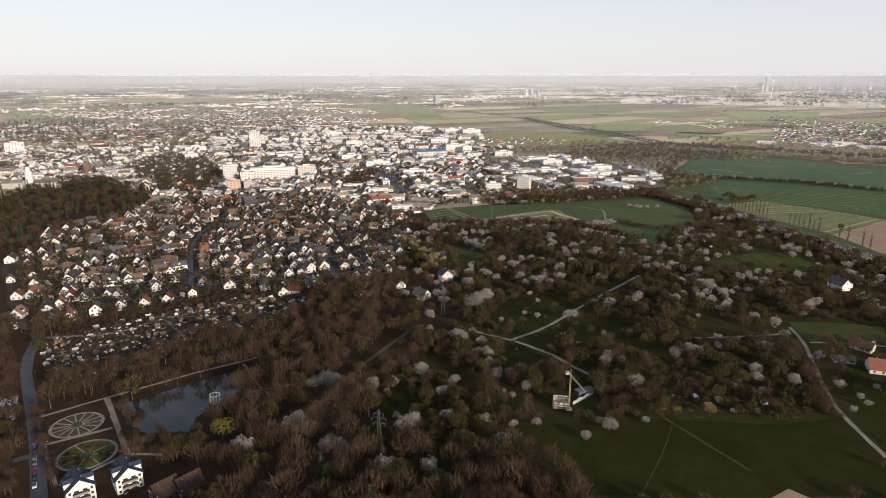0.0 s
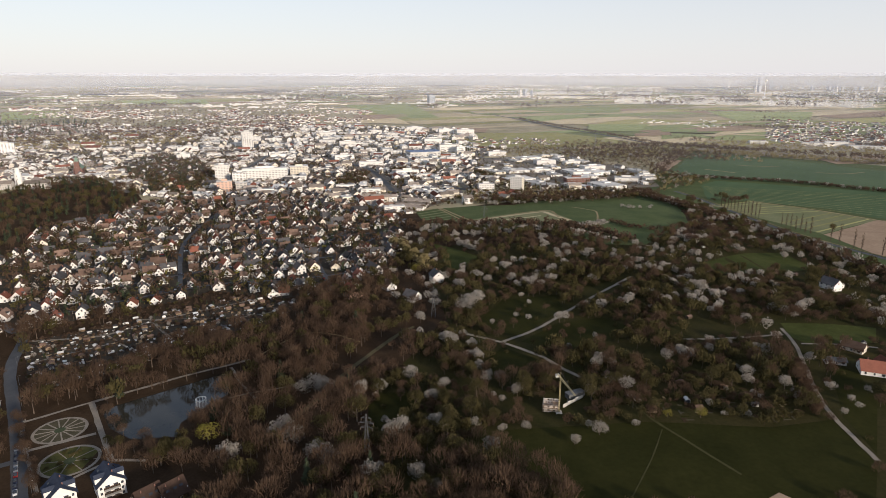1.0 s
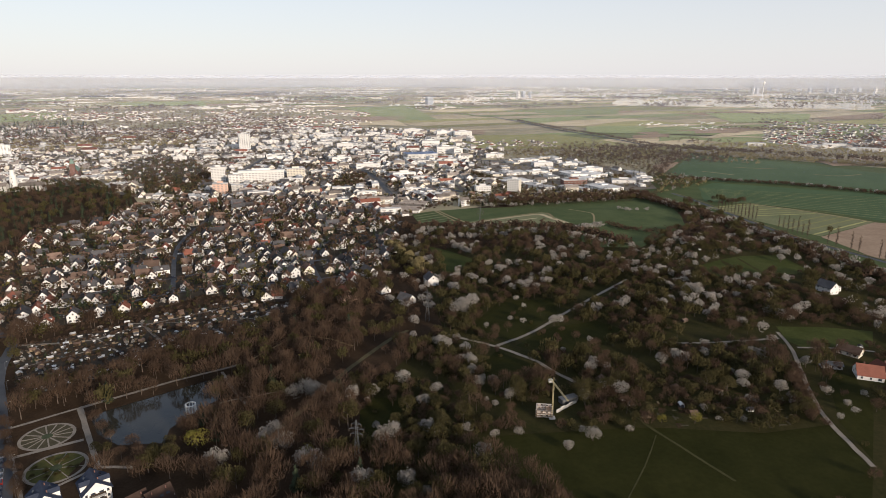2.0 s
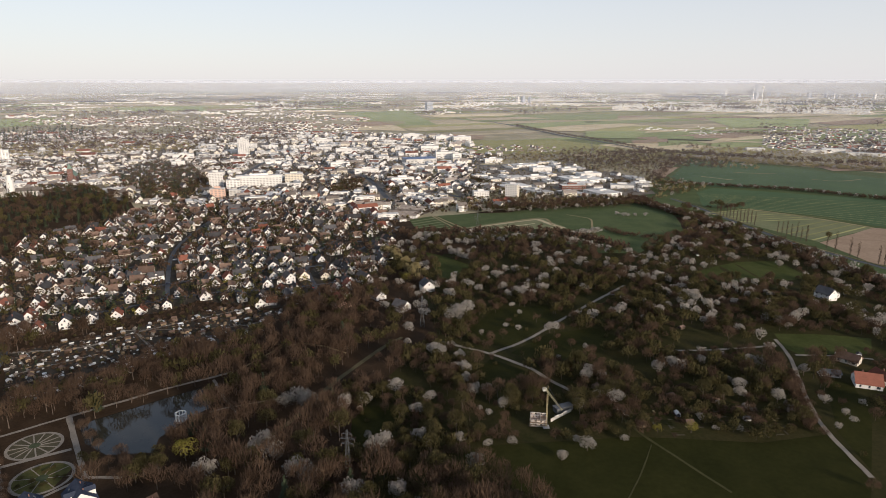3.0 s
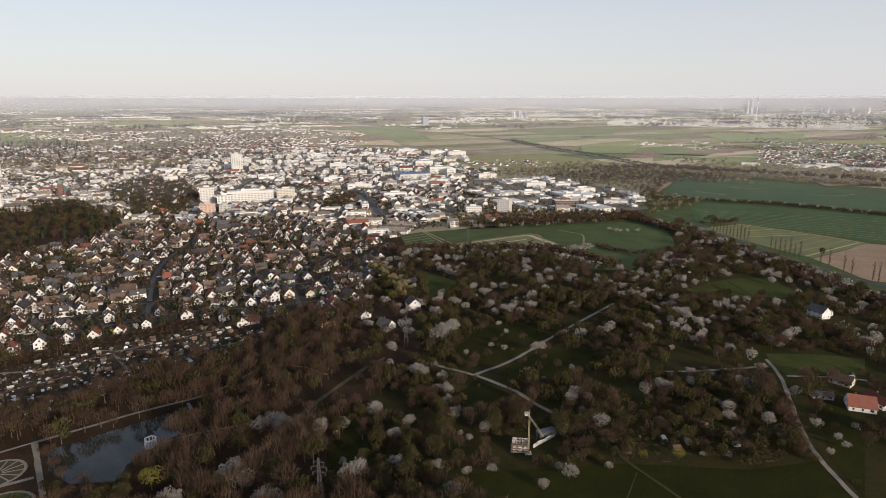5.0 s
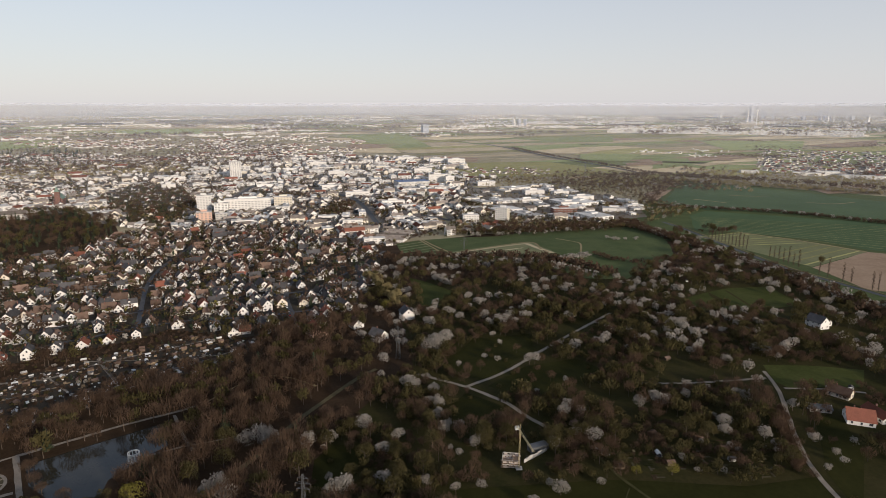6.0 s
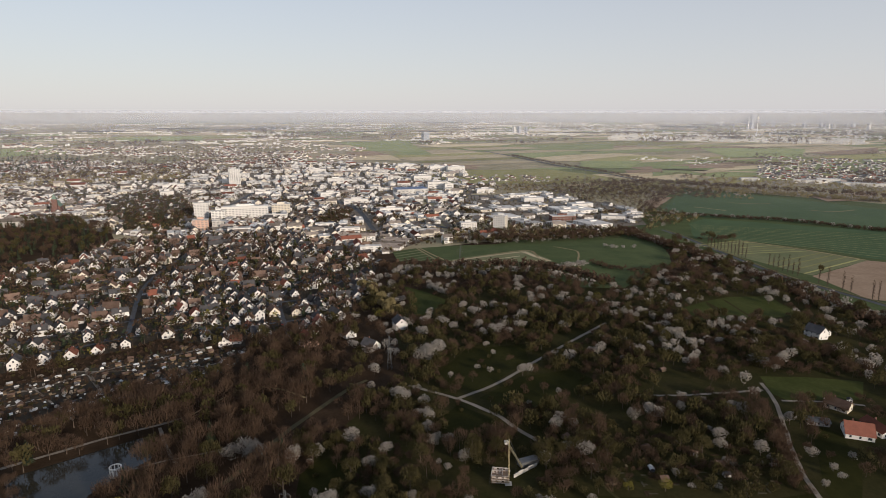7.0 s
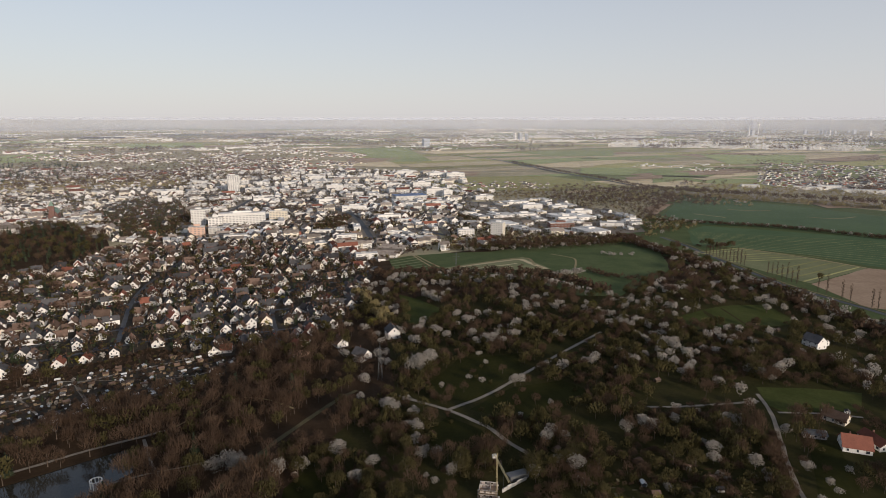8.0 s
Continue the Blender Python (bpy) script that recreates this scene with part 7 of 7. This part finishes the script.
def telecom_tower(x, y, h):
    foot = Vector(draw_in([(x, y, -26.0)])[0])
    k = math.hypot(foot.x - 18, foot.y - 18) / math.hypot(x - 18, y - 18)
    t = new("telecom_tower")
    t.matrix_basis = Matrix.Translation(foot)
    tagged(t, "slim concrete telecom tower with a round pod", "tower")
    h *= k
    bm = bmesh.new()
    tube(bm, (0, 0, -2), (0, 0, h * 0.8), 0.018 * h, 0.010 * h, 10)
    part("shaft", bm, M_WHITE, t)
    bm = bmesh.new()
    tube(bm, (0, 0, h * 0.68), (0, 0, h * 0.72), 0.02 * h, 0.055 * h, 14)
    tube(bm, (0, 0, h * 0.72), (0, 0, h * 0.76), 0.055 * h, 0.03 * h, 14)
    part("pod", bm, M_WHITE, t)
    bm = bmesh.new()
    tube(bm, (0, 0, h * 0.8), (0, 0, h), 0.008 * h, 0.003 * h, 6)
    part("mast", bm, M_STEEL, t)


telecom_tower(2640, 5521, 212)


def wind_turbine(x, y, h, i):
    foot = Vector(draw_in([(x, y, -26.0)])[0])
    k = math.hypot(foot.x - 18, foot.y - 18) / math.hypot(x - 18, y - 18)
    t = new("wind_turbine")
    t.matrix_basis = Matrix.Translation(foot) @ pose(0, 0, 0, 0, 0, 30)
    tagged(t, "white three-bladed wind turbine on the plain", "wind turbine", "wind turbines")
    h *= k
    bm = bmesh.new()
    tube(bm, (0, 0, -2), (0, 0, h), 0.03 * h, 0.018 * h, 8)
    part("tower", bm, M_WHITE, t)
    bm = bmesh.new()
    box(bm, 0, 0, h - 0.015 * h, 0.05 * h, 0.1 * h, 0.045 * h)
    part("nacelle", bm, M_WHITE, t)
    for j in range(3):
        a = radians(120 * j + 25 * i)
        bm = bmesh.new()
        tube(bm, (0, -0.06 * h, h), (0.5 * h * math.sin(a), -0.06 * h, h + 0.5 * h * math.cos(a)), 0.02 * h, 0.006 * h, 5)
        part("blade", bm, M_WHITE, t)


for i, (x, y) in enumerate(((-5230, 7185), (-5378, 7685), (-5586, 8257), (-5565, 8579), (-9489, 13875), (-7554, 12366), (-7520, 15875))):
    wind_turbine(x, y, 120 if y < 9000 else 170, i)


# ---- street side: cars, car park, lamps ----
def car_kind(paint, van=False):
    h = 1.0 if not van else 1.4
    body = bmesh.new()
    box(body, 0, 0, 0.35, 1.75, 4.3, 0.6, 0, 0.12)
    cabin = bmesh.new()
    box(cabin, 0, -0.15, 0.93, 1.5, 2.4, 0.55 * h, 0, 0.18)
    wheel = bmesh.new()
    bmesh.ops.create_cone(wheel, cap_ends=True, segments=12, radius1=0.32, radius2=0.32, depth=0.2, matrix=pose(0, 0, 0, 0, 90, 0))
    out = []
    for n, b, m in (("body", body, paint), ("cabin", cabin, M_GLASS), ("wheel", wheel, M_DARKWOOD)):
        me = bpy.data.meshes.new(n)
        b.to_mesh(me)
        b.free()
        me.materials.append(m)
        out.append(me)
    return out


CARS = [(car_kind(M_CARWHITE), "white parked car with dark windows"), (car_kind(M_CARSILVER), "silver parked car with dark windows"), (car_kind(M_CARDARK), "dark blue parked car"), (car_kind(M_CARRED), "red parked car with dark windows")]


def car(x, y, rz, rng, group="cars parked along the street"):
    (body, cabin, wheel), lab = rng.choices(CARS, (3, 4, 4, 1))[0]
    t = thing("car", x, y, rz, lab, "car", group, float(land(x, y)) + 0.2)
    piece("body", body, t)
    piece("cabin", cabin, t)
    for sx in (-0.8, 0.8):
        for sy in (-1.35, 1.35):
            piece("wheel", wheel, t, sx, sy, 0.32)


rng_c = random.Random(14)
for i in range(9):
    car(-191 - 1.6 * i * 1.7 + 4, 231.5 + 2.4 * i * 1.7, 34, rng_c)
for i in range(6):
    car(-237 - i * 2.3, 284 + i * 3.4, 120, rng_c, "cars on the small car park")
for l in TOWN_STREETS[:4]:
    c = curve_points(l, 6.0)
    for p, q in list(zip(c, c[1:]))[2::2]:
        if rng_c.random() < 0.5:
            d = (q - p).normalized()
            car(p.x - d.y * 2.2, p.y + d.x * 2.2, math.degrees(math.atan2(-d.x, d.y)), rng_c, "cars parked in the settlement")
patch("car_park", [(-262, 304), (-250, 312), (-234, 286), (-242, 272)], M_CONCRETE, "pale paved car park beside the street", 0.2, 12, "car park")
ribbon("side_street", [(-240, 232), (-217, 245), (-204, 254)], 4, M_ASPHALT, "narrow asphalt side street", 0.2, category="road")
farmhouse(-254, 304, 35, 9, 14, 4, 3, M_WHITE, M_ROOF_DARK, "white pavilion-roofed house beside the car park", "house")


def street_lamp(x, y, rz):
    t = thing("street_lamp", x, y, rz, "thin grey street lamp beside the road", "street lamp", "street lamps")
    bm = bmesh.new()
    tube(bm, (0, 0, -0.2), (0, 0, 6), 0.09, 0.06, 8)
    beam(bm, (0, 0, 6), (1.0, 0, 6.2), 0.08)
    part("pole", bm, M_STEEL, t)
    bm = bmesh.new()
    box(bm, 1.1, 0, 6.1, 0.6, 0.25, 0.15, 0, 0.03)
    part("head", bm, M_FLAT, t)


for i in range(6):
    street_lamp(-180 - 18 * i, 232 + 24.5 * i, 40)
